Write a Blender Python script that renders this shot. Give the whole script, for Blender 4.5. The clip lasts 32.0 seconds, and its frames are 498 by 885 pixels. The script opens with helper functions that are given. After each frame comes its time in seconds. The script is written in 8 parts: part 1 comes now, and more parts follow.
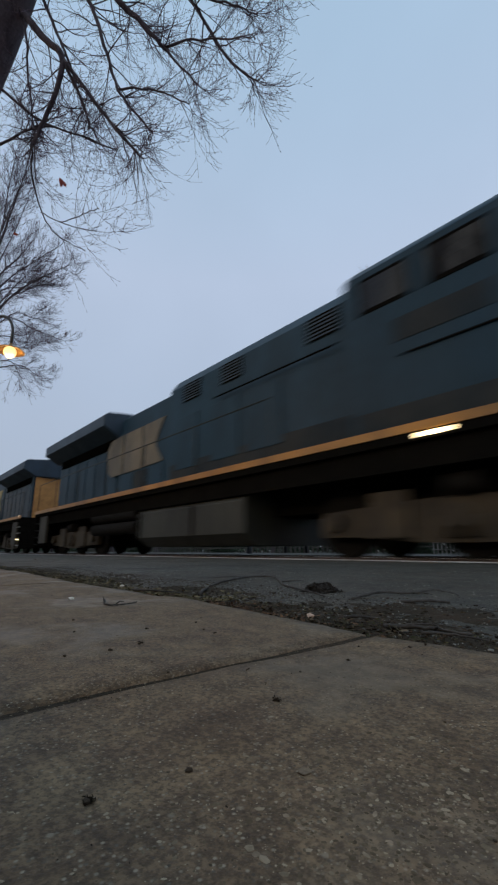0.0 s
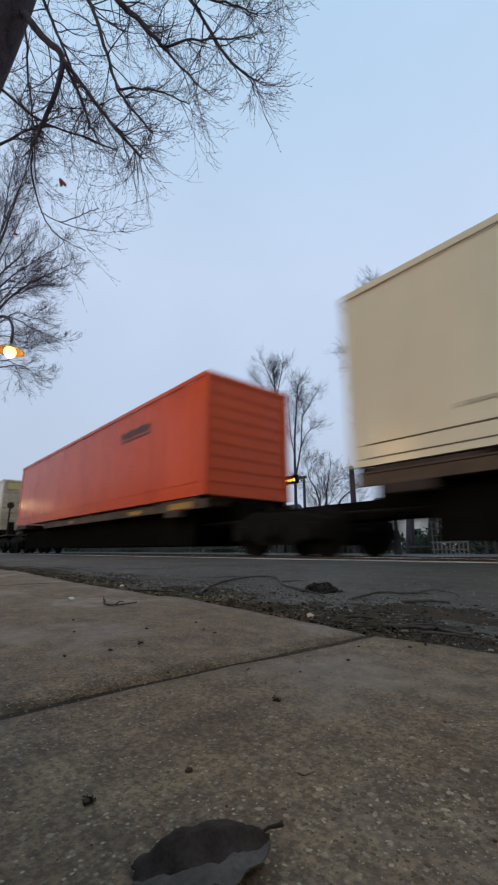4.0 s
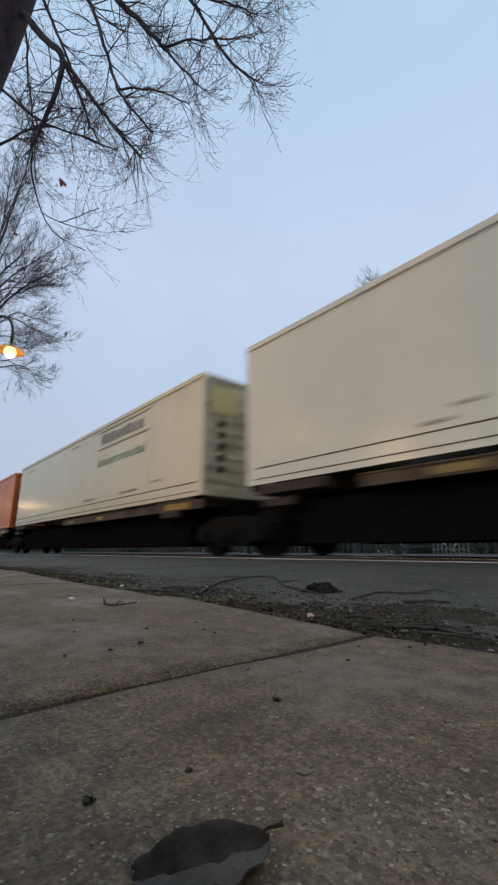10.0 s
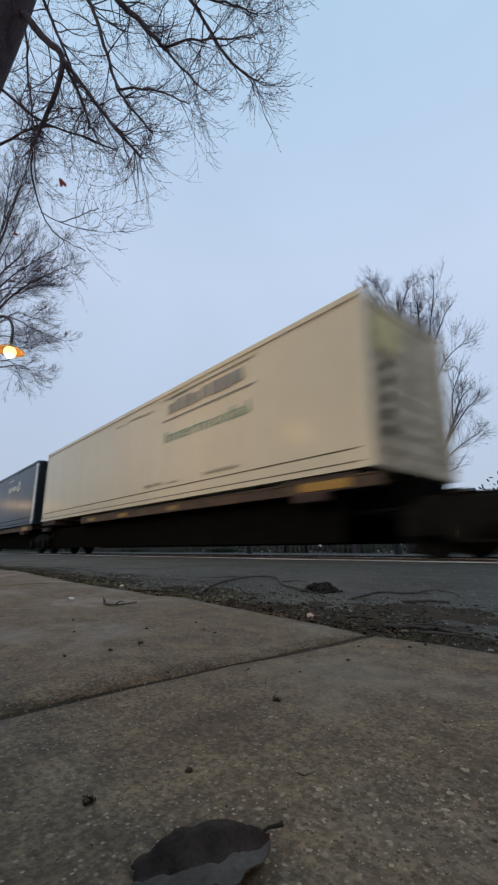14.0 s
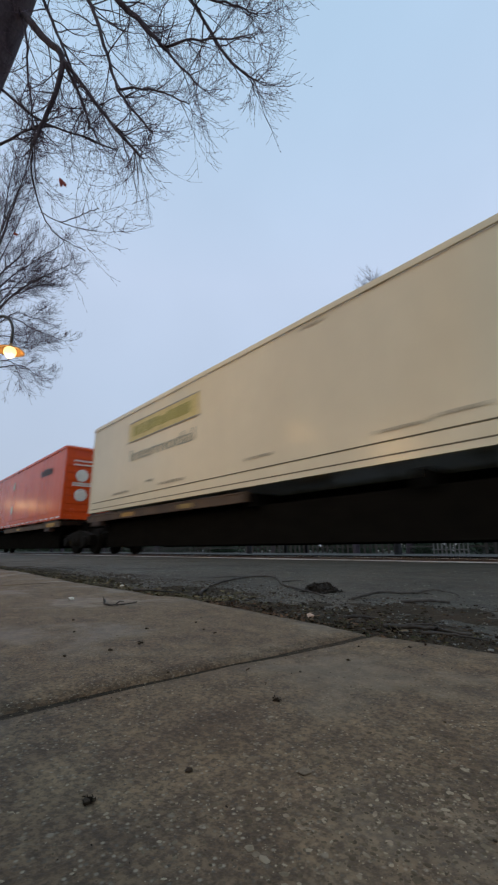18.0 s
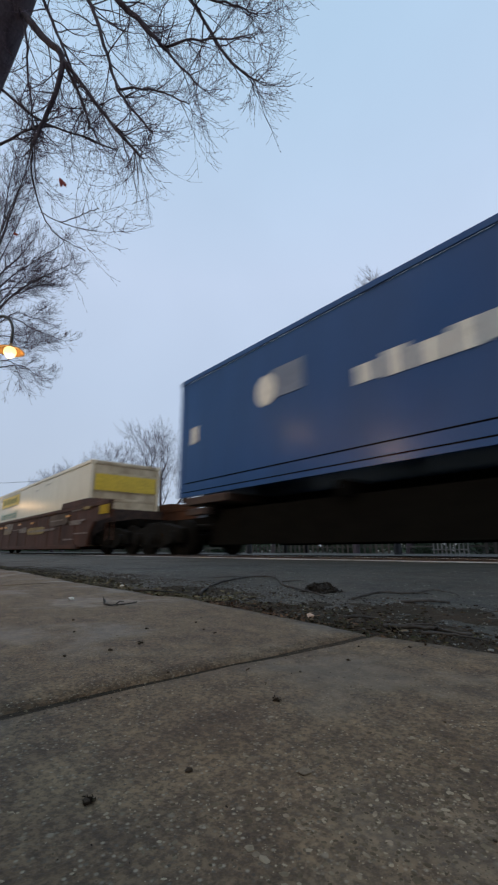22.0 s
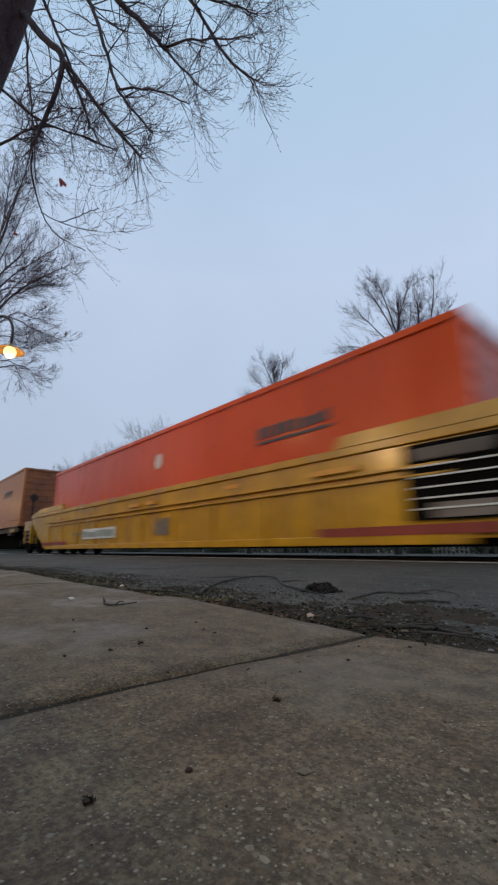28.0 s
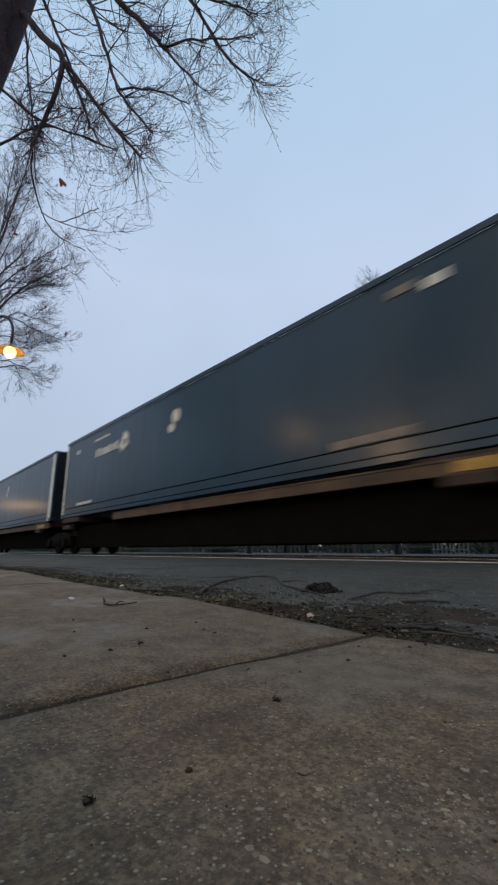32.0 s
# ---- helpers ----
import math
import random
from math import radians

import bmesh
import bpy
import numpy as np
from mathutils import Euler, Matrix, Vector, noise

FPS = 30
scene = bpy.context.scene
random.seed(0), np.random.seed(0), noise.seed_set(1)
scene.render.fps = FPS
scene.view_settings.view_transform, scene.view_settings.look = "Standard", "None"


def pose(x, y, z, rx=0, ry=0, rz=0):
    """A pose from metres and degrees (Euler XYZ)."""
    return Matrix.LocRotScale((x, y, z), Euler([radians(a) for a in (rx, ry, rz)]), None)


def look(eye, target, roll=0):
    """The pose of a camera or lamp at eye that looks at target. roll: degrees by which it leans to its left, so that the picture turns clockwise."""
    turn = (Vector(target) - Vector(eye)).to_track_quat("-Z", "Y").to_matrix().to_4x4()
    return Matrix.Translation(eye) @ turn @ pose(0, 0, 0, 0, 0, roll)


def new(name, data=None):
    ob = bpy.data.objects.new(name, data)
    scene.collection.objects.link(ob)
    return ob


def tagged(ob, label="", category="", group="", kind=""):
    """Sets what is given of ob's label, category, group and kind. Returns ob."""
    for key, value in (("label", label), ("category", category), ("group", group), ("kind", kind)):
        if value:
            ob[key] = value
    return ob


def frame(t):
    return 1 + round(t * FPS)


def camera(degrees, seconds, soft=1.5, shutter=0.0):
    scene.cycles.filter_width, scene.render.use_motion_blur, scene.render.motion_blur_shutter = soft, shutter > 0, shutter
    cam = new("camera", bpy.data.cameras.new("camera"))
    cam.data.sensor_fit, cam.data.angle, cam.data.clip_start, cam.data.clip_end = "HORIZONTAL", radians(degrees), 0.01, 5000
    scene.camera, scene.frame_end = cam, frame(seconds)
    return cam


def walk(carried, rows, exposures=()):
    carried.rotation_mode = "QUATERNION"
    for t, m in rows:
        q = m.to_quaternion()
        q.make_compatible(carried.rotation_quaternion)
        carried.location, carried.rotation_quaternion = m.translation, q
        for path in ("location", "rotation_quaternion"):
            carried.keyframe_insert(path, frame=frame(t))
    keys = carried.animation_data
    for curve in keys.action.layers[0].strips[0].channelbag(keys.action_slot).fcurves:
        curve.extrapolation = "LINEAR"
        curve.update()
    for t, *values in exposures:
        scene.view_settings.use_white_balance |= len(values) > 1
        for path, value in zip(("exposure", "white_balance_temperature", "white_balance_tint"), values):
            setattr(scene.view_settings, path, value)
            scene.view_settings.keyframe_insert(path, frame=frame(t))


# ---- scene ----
# The camera lies low on the pavement and looks up across the street at the passing train.
cam = camera(60.29, 32.0, soft=2.3, shutter=0.5)
EYE = (0.0, 0.0, 0.13)


def heading(yaw, pitch, roll):
    """A camera pose from its compass turn, tilt and lean in degrees."""
    y, p = radians(yaw), radians(pitch)
    way = Vector((math.sin(y) * math.cos(p), math.cos(y) * math.cos(p), math.sin(p)))
    return look(EYE, Vector(EYE) + way, roll)


VIEW = heading(-49.338, 14.058, -0.2)
walk(cam, [(0.0, VIEW), (32.0, VIEW)], [(0.0, -0.18), (1.0, 0.09), (2.5, 0.11), (6.0, 0.07), (7.0, 0.17), (8.0, 0.07), (18.0, 0.03), (20.0, 0.10), (22.0, 0.04), (24.0, -0.02), (25.5, 0.0), (28.0, -0.04), (32.0, 0.0)])

# ---- world and light: an overcast dusk ----
world = bpy.data.worlds.new("world")
scene.world = world
world.use_nodes = True
wn, wl = world.node_tree.nodes, world.node_tree.links
wn.clear()
w_out = wn.new("ShaderNodeOutputWorld")
w_bg = wn.new("ShaderNodeBackground")
w_sky = wn.new("ShaderNodeTexSky")
w_sky.sky_type = "NISHITA"
w_sky.sun_disc = False
w_sky.sun_elevation, w_sky.sun_rotation = radians(18), radians(180)
w_sky.air_density, w_sky.dust_density = 1.0, 2.0
w_dim = wn.new("ShaderNodeMix")
w_dim.data_type, w_dim.blend_type = "RGBA", "MULTIPLY"
w_dim.inputs[0].default_value = 1.0
w_dim.inputs[7].default_value = (0.1, 0.1, 0.1, 1)
w_tc = wn.new("ShaderNodeTexCoord")
w_sep = wn.new("ShaderNodeSeparateXYZ")
w_ramp = wn.new("ShaderNodeValToRGB")
w_ramp.color_ramp.elements[0].position, w_ramp.color_ramp.elements[0].color = 0.0, (0.472, 0.545, 0.68, 1)
w_ramp.color_ramp.elements[1].position, w_ramp.color_ramp.elements[1].color = 0.85, (0.50, 0.69, 0.91, 1)
e = w_ramp.color_ramp.elements.new(0.35)
e.color = (0.53, 0.64, 0.825, 1)
e = w_ramp.color_ramp.elements.new(0.56)
e.color = (0.585, 0.70, 0.905, 1)
w_noise = wn.new("ShaderNodeTexNoise")
w_noise.inputs["Scale"].default_value, w_noise.inputs["Detail"].default_value = 1.6, 4
w_cloud = wn.new("ShaderNodeMapRange")
w_cloud.inputs["From Min"].default_value, w_cloud.inputs["From Max"].default_value = 0.3, 0.7
w_cloud.inputs["To Min"].default_value, w_cloud.inputs["To Max"].default_value = 0.95, 1.05
w_mul = wn.new("ShaderNodeMix")
w_mul.data_type, w_mul.blend_type = "RGBA", "MULTIPLY"
w_mul.inputs[0].default_value = 1.0
w_mix = wn.new("ShaderNodeMix")
w_mix.data_type = "RGBA"
w_mix.inputs[0].default_value = 0.9
wl.new(w_tc.outputs["Generated"], w_sep.inputs[0])
wl.new(w_tc.outputs["Generated"], w_noise.inputs["Vector"])
wl.new(w_sep.outputs["Z"], w_ramp.inputs[0])
wl.new(w_noise.outputs["Fac"], w_cloud.inputs["Value"])
wl.new(w_ramp.outputs[0], w_mul.inputs[6])
wl.new(w_cloud.outputs[0], w_mul.inputs[7])
wl.new(w_sky.outputs[0], w_dim.inputs[6])
wl.new(w_dim.outputs[2], w_mix.inputs[6])
wl.new(w_mul.outputs[2], w_mix.inputs[7])
wl.new(w_mix.outputs[2], w_bg.inputs["Color"])
w_bg.inputs["Strength"].default_value = 1.0
wl.new(w_bg.outputs[0], w_out.inputs[0])

sun = new("sun", bpy.data.lights.new("sun", "SUN"))
sun.data.energy, sun.data.angle, sun.data.color = 0.45, radians(50), (1.0, 0.86, 0.62)
sun.matrix_world = look((0, 0, 30), (4, 60, 6))

# ---- materials ----
MATS = {}


def node_mat(name):
    m = bpy.data.materials.new(name)
    m.use_nodes = True
    return m, m.node_tree.nodes, m.node_tree.links, m.node_tree.nodes["Principled BSDF"]


GLOSSY = ("charcoal", "red_orange", "orange_paint", "navy", "cream", "yellowed", "faded_orange", "weathered_grey")


def surface(name, a, b=None, rough=0.6, metal=0.0, scale=3.0, fine=40.0, bump=0.15, streak=1.0, rvar=0.12, coat=0.0, jitter=0.0, spec=0.5, dist=0.01):
    """A worn surface: two colours mixed by coarse noise, a fine grain on top, uneven gloss and relief. streak stretches the stains downwards."""
    if name in MATS:
        return MATS[name]
    b = b or tuple(c * 0.7 for c in a)
    if any(g in name for g in GLOSSY):
        rvar = 0.04
    m, n, l, bsdf = node_mat(name)
    tc, mp = n.new("ShaderNodeTexCoord"), n.new("ShaderNodeMapping")
    mp.inputs["Scale"].default_value = (1, 1, 1 / streak)
    l.new(tc.outputs["Object"], mp.inputs["Vector"])
    vec = mp.outputs[0]
    info = n.new("ShaderNodeObjectInfo")
    add = n.new("ShaderNodeVectorMath")
    add.operation = "MULTIPLY_ADD"
    l.new(info.outputs["Random"], add.inputs[0])
    add.inputs[1].default_value = (7.0, 13.0, 5.0)
    l.new(vec, add.inputs[2])
    big, small = n.new("ShaderNodeTexNoise"), n.new("ShaderNodeTexNoise")
    big.inputs["Scale"].default_value, big.inputs["Detail"].default_value, big.inputs["Roughness"].default_value = scale, 5, 0.62
    small.inputs["Scale"].default_value, small.inputs["Detail"].default_value = fine, 3
    l.new(add.outputs[0], big.inputs["Vector"])
    l.new(add.outputs[0], small.inputs["Vector"])
    rng = n.new("ShaderNodeMapRange")
    rng.inputs["From Min"].default_value, rng.inputs["From Max"].default_value = 0.35, 0.68
    l.new(big.outputs["Fac"], rng.inputs["Value"])
    mix = n.new("ShaderNodeMix")
    mix.data_type = "RGBA"
    mix.inputs[6].default_value, mix.inputs[7].default_value = (*a, 1), (*b, 1)
    l.new(rng.outputs[0], mix.inputs[0])
    hsv = n.new("ShaderNodeHueSaturation")
    val = n.new("ShaderNodeMapRange")
    val.inputs["From Min"].default_value, val.inputs["From Max"].default_value = 0.3, 0.7
    swing = 0.035 if any(g in name for g in GLOSSY) else 0.18
    val.inputs["To Min"].default_value, val.inputs["To Max"].default_value = 1 - swing, 1 + swing
    l.new(small.outputs["Fac"], val.inputs["Value"])
    if jitter:
        jm = n.new("ShaderNodeMath")
        jm.operation = "MULTIPLY_ADD"
        l.new(info.outputs["Random"], jm.inputs[0])
        jm.inputs[1].default_value = jitter
        jm.inputs[2].default_value = 1 - jitter / 2
        jj = n.new("ShaderNodeMath")
        jj.operation = "MULTIPLY"
        l.new(jm.outputs[0], jj.inputs[0])
        l.new(val.outputs[0], jj.inputs[1])
        l.new(jj.outputs[0], hsv.inputs["Value"])
    else:
        l.new(val.outputs[0], hsv.inputs["Value"])
    l.new(mix.outputs[2], hsv.inputs["Color"])
    l.new(hsv.outputs[0], bsdf.inputs["Base Color"])
    rr = n.new("ShaderNodeMapRange")
    rr.inputs["To Min"].default_value, rr.inputs["To Max"].default_value = max(0.02, rough - rvar), min(1, rough + rvar)
    l.new(big.outputs["Fac"], rr.inputs["Value"])
    l.new(rr.outputs[0], bsdf.inputs["Roughness"])
    bsdf.inputs["Metallic"].default_value = metal
    bsdf.inputs["Specular IOR Level"].default_value = spec
    bsdf.inputs["Coat Weight"].default_value = coat
    if bump:
        bp = n.new("ShaderNodeBump")
        bp.inputs["Strength"].default_value, bp.inputs["Distance"].default_value = bump, dist
        l.new(small.outputs["Fac"], bp.inputs["Height"])
        l.new(bp.outputs[0], bsdf.inputs["Normal"])
    if any(g in name for g in GLOSSY):
        # box walls are slightly wavy along their length, which smears reflections sideways
        wave, wmap, bw = n.new("ShaderNodeTexNoise"), n.new("ShaderNodeMapping"), n.new("ShaderNodeBump")
        wmap.inputs["Scale"].default_value = (1.0, 0.2, 0.12)
        l.new(tc.outputs["Object"], wmap.inputs["Vector"])
        l.new(wmap.outputs[0], wave.inputs["Vector"])
        wave.inputs["Scale"].default_value, wave.inputs["Detail"].default_value = 3.2, 1
        bw.inputs["Strength"].default_value, bw.inputs["Distance"].default_value = 0.5, 0.003 if "cream" in name or "yellowed" in name or "grey" in name else 0.028
        l.new(wave.outputs["Fac"], bw.inputs["Height"])
        if bump:
            l.new(bw.outputs[0], bp.inputs["Normal"])
        else:
            l.new(bw.outputs[0], bsdf.inputs["Normal"])
        bsdf.inputs["Specular IOR Level"].default_value = 0.26 if "charcoal" in name else 0.14 if "orange" in name else 0.22
        bsdf.inputs["Coat Weight"].default_value, bsdf.inputs["Coat Roughness"].default_value = 0.12, 0.20
    MATS[name] = m
    return m


def glow(name, colour, strength):
    if name in MATS:
        return MATS[name]
    m, n, l, bsdf = node_mat(name)
    bsdf.inputs["Base Color"].default_value = (*colour, 1)
    bsdf.inputs["Emission Color"].default_value = (*colour, 1)
    bsdf.inputs["Emission Strength"].default_value = strength
    MATS[name] = m
    return m


def aggregate(name, a, b, light, cell, share, rough, bump, patch=3.0):
    """Concrete or asphalt: stained binder, sandy grain, and stones of many sizes that show in it."""
    m, n, l, bsdf = node_mat(name)
    tc = n.new("ShaderNodeTexCoord")
    vec = tc.outputs["Object"]

    def noise_node(scale, detail):
        t = n.new("ShaderNodeTexNoise")
        t.inputs["Scale"].default_value, t.inputs["Detail"].default_value = scale, detail
        l.new(vec, t.inputs["Vector"])
        return t

    def span(src, lo, hi, to0, to1):
        t = n.new("ShaderNodeMapRange")
        t.inputs["From Min"].default_value, t.inputs["From Max"].default_value = lo, hi
        t.inputs["To Min"].default_value, t.inputs["To Max"].default_value = to0, to1
        l.new(src, t.inputs["Value"])
        return t.outputs[0]

    def mix(kind, fac, c0, c1):
        t = n.new("ShaderNodeMix")
        t.data_type, t.blend_type = "RGBA", kind
        for k, v in ((0, fac), (6, c0), (7, c1)):
            if isinstance(v, (int, float)):
                t.inputs[k].default_value = v
            elif isinstance(v, tuple):
                t.inputs[k].default_value = (*v, 1)
            else:
                l.new(v, t.inputs[k])
        return t.outputs[2]

    warp = noise_node(0.55 / cell, 2)
    bent = n.new("ShaderNodeVectorMath")
    bent.operation = "MULTIPLY_ADD"
    l.new(warp.outputs["Color"], bent.inputs[0])
    bent.inputs[1].default_value = (cell * 3.2, cell * 3.2, cell * 3.2)
    l.new(vec, bent.inputs[2])
    big, mid, grain = noise_node(patch, 6), noise_node(patch * 6, 4), noise_node(1.0 / cell * 1.4, 2)
    col = mix("MIX", span(big.outputs["Fac"], 0.36, 0.66, 0, 1), a, b)
    col = mix("MULTIPLY", 1.0, col, mix("MIX", span(mid.outputs["Fac"], 0.3, 0.7, 0, 1), (0.70, 0.70, 0.70), (1.28, 1.25, 1.20)))
    fleck = noise_node(patch * 26, 3)
    col = mix("MULTIPLY", 1.0, col, mix("MIX", span(fleck.outputs["Fac"], 0.3, 0.7, 0, 1), (0.72, 0.71, 0.70), (1.27, 1.25, 1.20)))
    tint = noise_node(patch * 2.3, 3)
    col = mix("MULTIPLY", 0.4, col, mix("MIX", span(tint.outputs["Fac"], 0.4, 0.6, 0, 1), (1.12, 0.95, 0.82), (0.92, 1.04, 0.96)))
    height = grain.outputs["Fac"]
    for size, part_share in ((cell, share), (cell * 2.4, share * 0.26)):
        v = n.new("ShaderNodeTexVoronoi")
        v.inputs["Scale"].default_value = 1.0 / size
        l.new(bent.outputs[0], v.inputs["Vector"])
        sep = n.new("ShaderNodeSeparateColor")
        l.new(v.outputs["Color"], sep.inputs[0])
        pick = span(sep.outputs[0], 1 - part_share, 1 - part_share + 0.05, 0, 1)
        core = span(v.outputs["Distance"], 0.16, 0.46, 0.85, 0)
        both = n.new("ShaderNodeMath")
        both.operation = "MULTIPLY"
        l.new(pick, both.inputs[0])
        l.new(core, both.inputs[1])
        stone = mix("MIX", sep.outputs[1], tuple(c * 0.35 for c in light), light)
        col = mix("MIX", both.outputs[0], col, stone)
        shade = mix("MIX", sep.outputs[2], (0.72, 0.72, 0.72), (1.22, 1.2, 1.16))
        col = mix("MULTIPLY", 0.7, col, shade)
    col = mix("MULTIPLY", 0.8, col, mix("MIX", span(height, 0.3, 0.7, 0, 1), (0.7, 0.7, 0.7), (1.28, 1.26, 1.22)))
    l.new(col, bsdf.inputs["Base Color"])
    l.new(span(big.outputs["Fac"], 0.3, 0.7, rough - 0.12, rough + 0.12), bsdf.inputs["Roughness"])
    bsdf.inputs["Specular IOR Level"].default_value = 0.4
    bp = n.new("ShaderNodeBump")
    bp.inputs["Strength"].default_value, bp.inputs["Distance"].default_value = bump, cell * 0.5
    l.new(height, bp.inputs["Height"])
    coarse = n.new("ShaderNodeBump")
    coarse.inputs["Strength"].default_value, coarse.inputs["Distance"].default_value = 0.5, cell * 2.0
    gravel = n.new("ShaderNodeTexVoronoi")
    gravel.inputs["Scale"].default_value = 0.4 / cell
    l.new(bent.outputs[0], gravel.inputs["Vector"])
    l.new(gravel.outputs["Distance"], coarse.inputs["Height"])
    l.new(coarse.outputs[0], bp.inputs["Normal"])
    l.new(bp.outputs[0], bsdf.inputs["Normal"])
    MATS[name] = m
    return m


def worn_concrete(name):
    """Old pavement: a smooth grey skin, worn through in patches to sandy grain and small stones, stained at two scales."""
    m, n, l, bsdf = node_mat(name)
    vec = n.new("ShaderNodeTexCoord").outputs["Object"]

    def nz(scale, detail, rough=0.55):
        t = n.new("ShaderNodeTexNoise")
        t.inputs["Scale"].default_value, t.inputs["Detail"].default_value, t.inputs["Roughness"].default_value = scale, detail, rough
        l.new(vec, t.inputs["Vector"])
        return t.outputs["Fac"]

    def span(src, lo, hi, to0=0.0, to1=1.0):
        t = n.new("ShaderNodeMapRange")
        t.interpolation_type = "SMOOTHSTEP"
        t.inputs["From Min"].default_value, t.inputs["From Max"].default_value = lo, hi
        t.inputs["To Min"].default_value, t.inputs["To Max"].default_value = to0, to1
        l.new(src, t.inputs["Value"])
        return t.outputs[0]

    def mix(kind, fac, c0, c1):
        t = n.new("ShaderNodeMix")
        t.data_type, t.blend_type = "RGBA", kind
        for k, v in ((0, fac), (6, c0), (7, c1)):
            if isinstance(v, (int, float)):
                t.inputs[k].default_value = v
            elif isinstance(v, tuple):
                t.inputs[k].default_value = (*v, 1)
            else:
                l.new(v, t.inputs[k])
        return t.outputs[2]

    def times(a, b):
        t = n.new("ShaderNodeMath")
        t.operation = "MULTIPLY"
        l.new(a, t.inputs[0])
        l.new(b, t.inputs[1])
        return t.outputs[0]

    worn = span(nz(3.4, 5, 0.6), 0.34, 0.54)
    skin = mix("MIX", span(nz(2.1, 4), 0.35, 0.65), (0.166, 0.129, 0.085), (0.130, 0.101, 0.066))
    bare = mix("MIX", span(nz(14, 4), 0.35, 0.65), (0.150, 0.107, 0.061), (0.114, 0.077, 0.044))
    col = mix("MIX", worn, skin, bare)
    col = mix("MULTIPLY", 1.0, col, mix("MIX", span(nz(34, 4, 0.6), 0.32, 0.68), (0.72, 0.70, 0.67), (1.26, 1.25, 1.22)))
    col = mix("MULTIPLY", span(nz(8, 3), 0.52, 0.68, 0.0, 0.8), col, (0.76, 0.72, 0.66))
    col = mix("MULTIPLY", span(worn, 0.0, 1.0, 0.35, 1.0), col, mix("MIX", span(nz(190, 3, 0.7), 0.36, 0.64), (0.60, 0.58, 0.55), (1.42, 1.40, 1.36)))
    height = nz(420, 3)
    for size, share in ((0.0030, 0.34), (0.0058, 0.09)):
        v = n.new("ShaderNodeTexVoronoi")
        v.inputs["Scale"].default_value = 1.0 / size
        l.new(vec, v.inputs["Vector"])
        sep = n.new("ShaderNodeSeparateColor")
        l.new(v.outputs["Color"], sep.inputs[0])
        spot = times(times(span(sep.outputs[0], 1 - share, 1 - share + 0.1), span(v.outputs["Distance"], 0.15, 0.5, 1.0, 0.0)), span(worn, 0.0, 1.0, 0.25, 0.85))
        col = mix("MIX", spot, col, mix("MIX", sep.outputs[1], (0.034, 0.028, 0.020), (0.36, 0.31, 0.22)))
    l.new(col, bsdf.inputs["Base Color"])
    l.new(span(worn, 0.0, 1.0, 0.58, 0.80), bsdf.inputs["Roughness"])
    bsdf.inputs["Specular IOR Level"].default_value = 0.5
    bp = n.new("ShaderNodeBump")
    bp.inputs["Distance"].default_value = 0.0012
    l.new(span(worn, 0.0, 1.0, 0.25, 0.9), bp.inputs["Strength"])
    l.new(height, bp.inputs["Height"])
    l.new(bp.outputs[0], bsdf.inputs["Normal"])
    MATS[name] = m
    return m


CONCRETE = worn_concrete("old_concrete")
ASPHALT = aggregate("asphalt", (0.066, 0.065, 0.058), (0.045, 0.0445, 0.039), (0.19, 0.185, 0.165), 0.008, 0.20, 0.75, 0.9, 1.2)
DIRT = surface("dirt", (0.046, 0.033, 0.021), (0.021, 0.019, 0.011), 0.95, scale=9, fine=120, bump=0.8, dist=0.006, spec=0.2)
GRASSLAND = surface("winter_ground", (0.045, 0.045, 0.03), (0.025, 0.024, 0.016), 0.95, scale=0.4, fine=12, bump=0.5, dist=0.03, spec=0.2)
BALLAST = surface("ballast", (0.11, 0.10, 0.095), (0.05, 0.047, 0.045), 0.9, scale=3, fine=30, bump=0.9, dist=0.03)


def pebble_mat(name, dark, middle, light):
    """Stones whose lightness differs from piece to piece."""
    m, n, l, bsdf = node_mat(name)
    geo, ramp = n.new("ShaderNodeNewGeometry"), n.new("ShaderNodeValToRGB")
    ramp.color_ramp.elements[0].color = (*dark, 1)
    ramp.color_ramp.elements[1].color = (*light, 1)
    mid = ramp.color_ramp.elements.new(0.6)
    mid.color = (*middle, 1)
    nz, tc, mx = n.new("ShaderNodeTexNoise"), n.new("ShaderNodeTexCoord"), n.new("ShaderNodeMix")
    nz.inputs["Scale"].default_value, nz.inputs["Detail"].default_value = 500, 3
    l.new(tc.outputs["Object"], nz.inputs["Vector"])
    mx.data_type, mx.blend_type = "RGBA", "MULTIPLY"
    mx.inputs[0].default_value = 0.6
    l.new(geo.outputs["Random Per Island"], ramp.inputs[0])
    l.new(ramp.outputs[0], mx.inputs[6])
    l.new(nz.outputs["Fac"], mx.inputs[7])
    l.new(mx.outputs[2], bsdf.inputs["Base Color"])
    bsdf.inputs["Roughness"].default_value = 0.85
    bsdf.inputs["Specular IOR Level"].default_value = 0.15
    return m


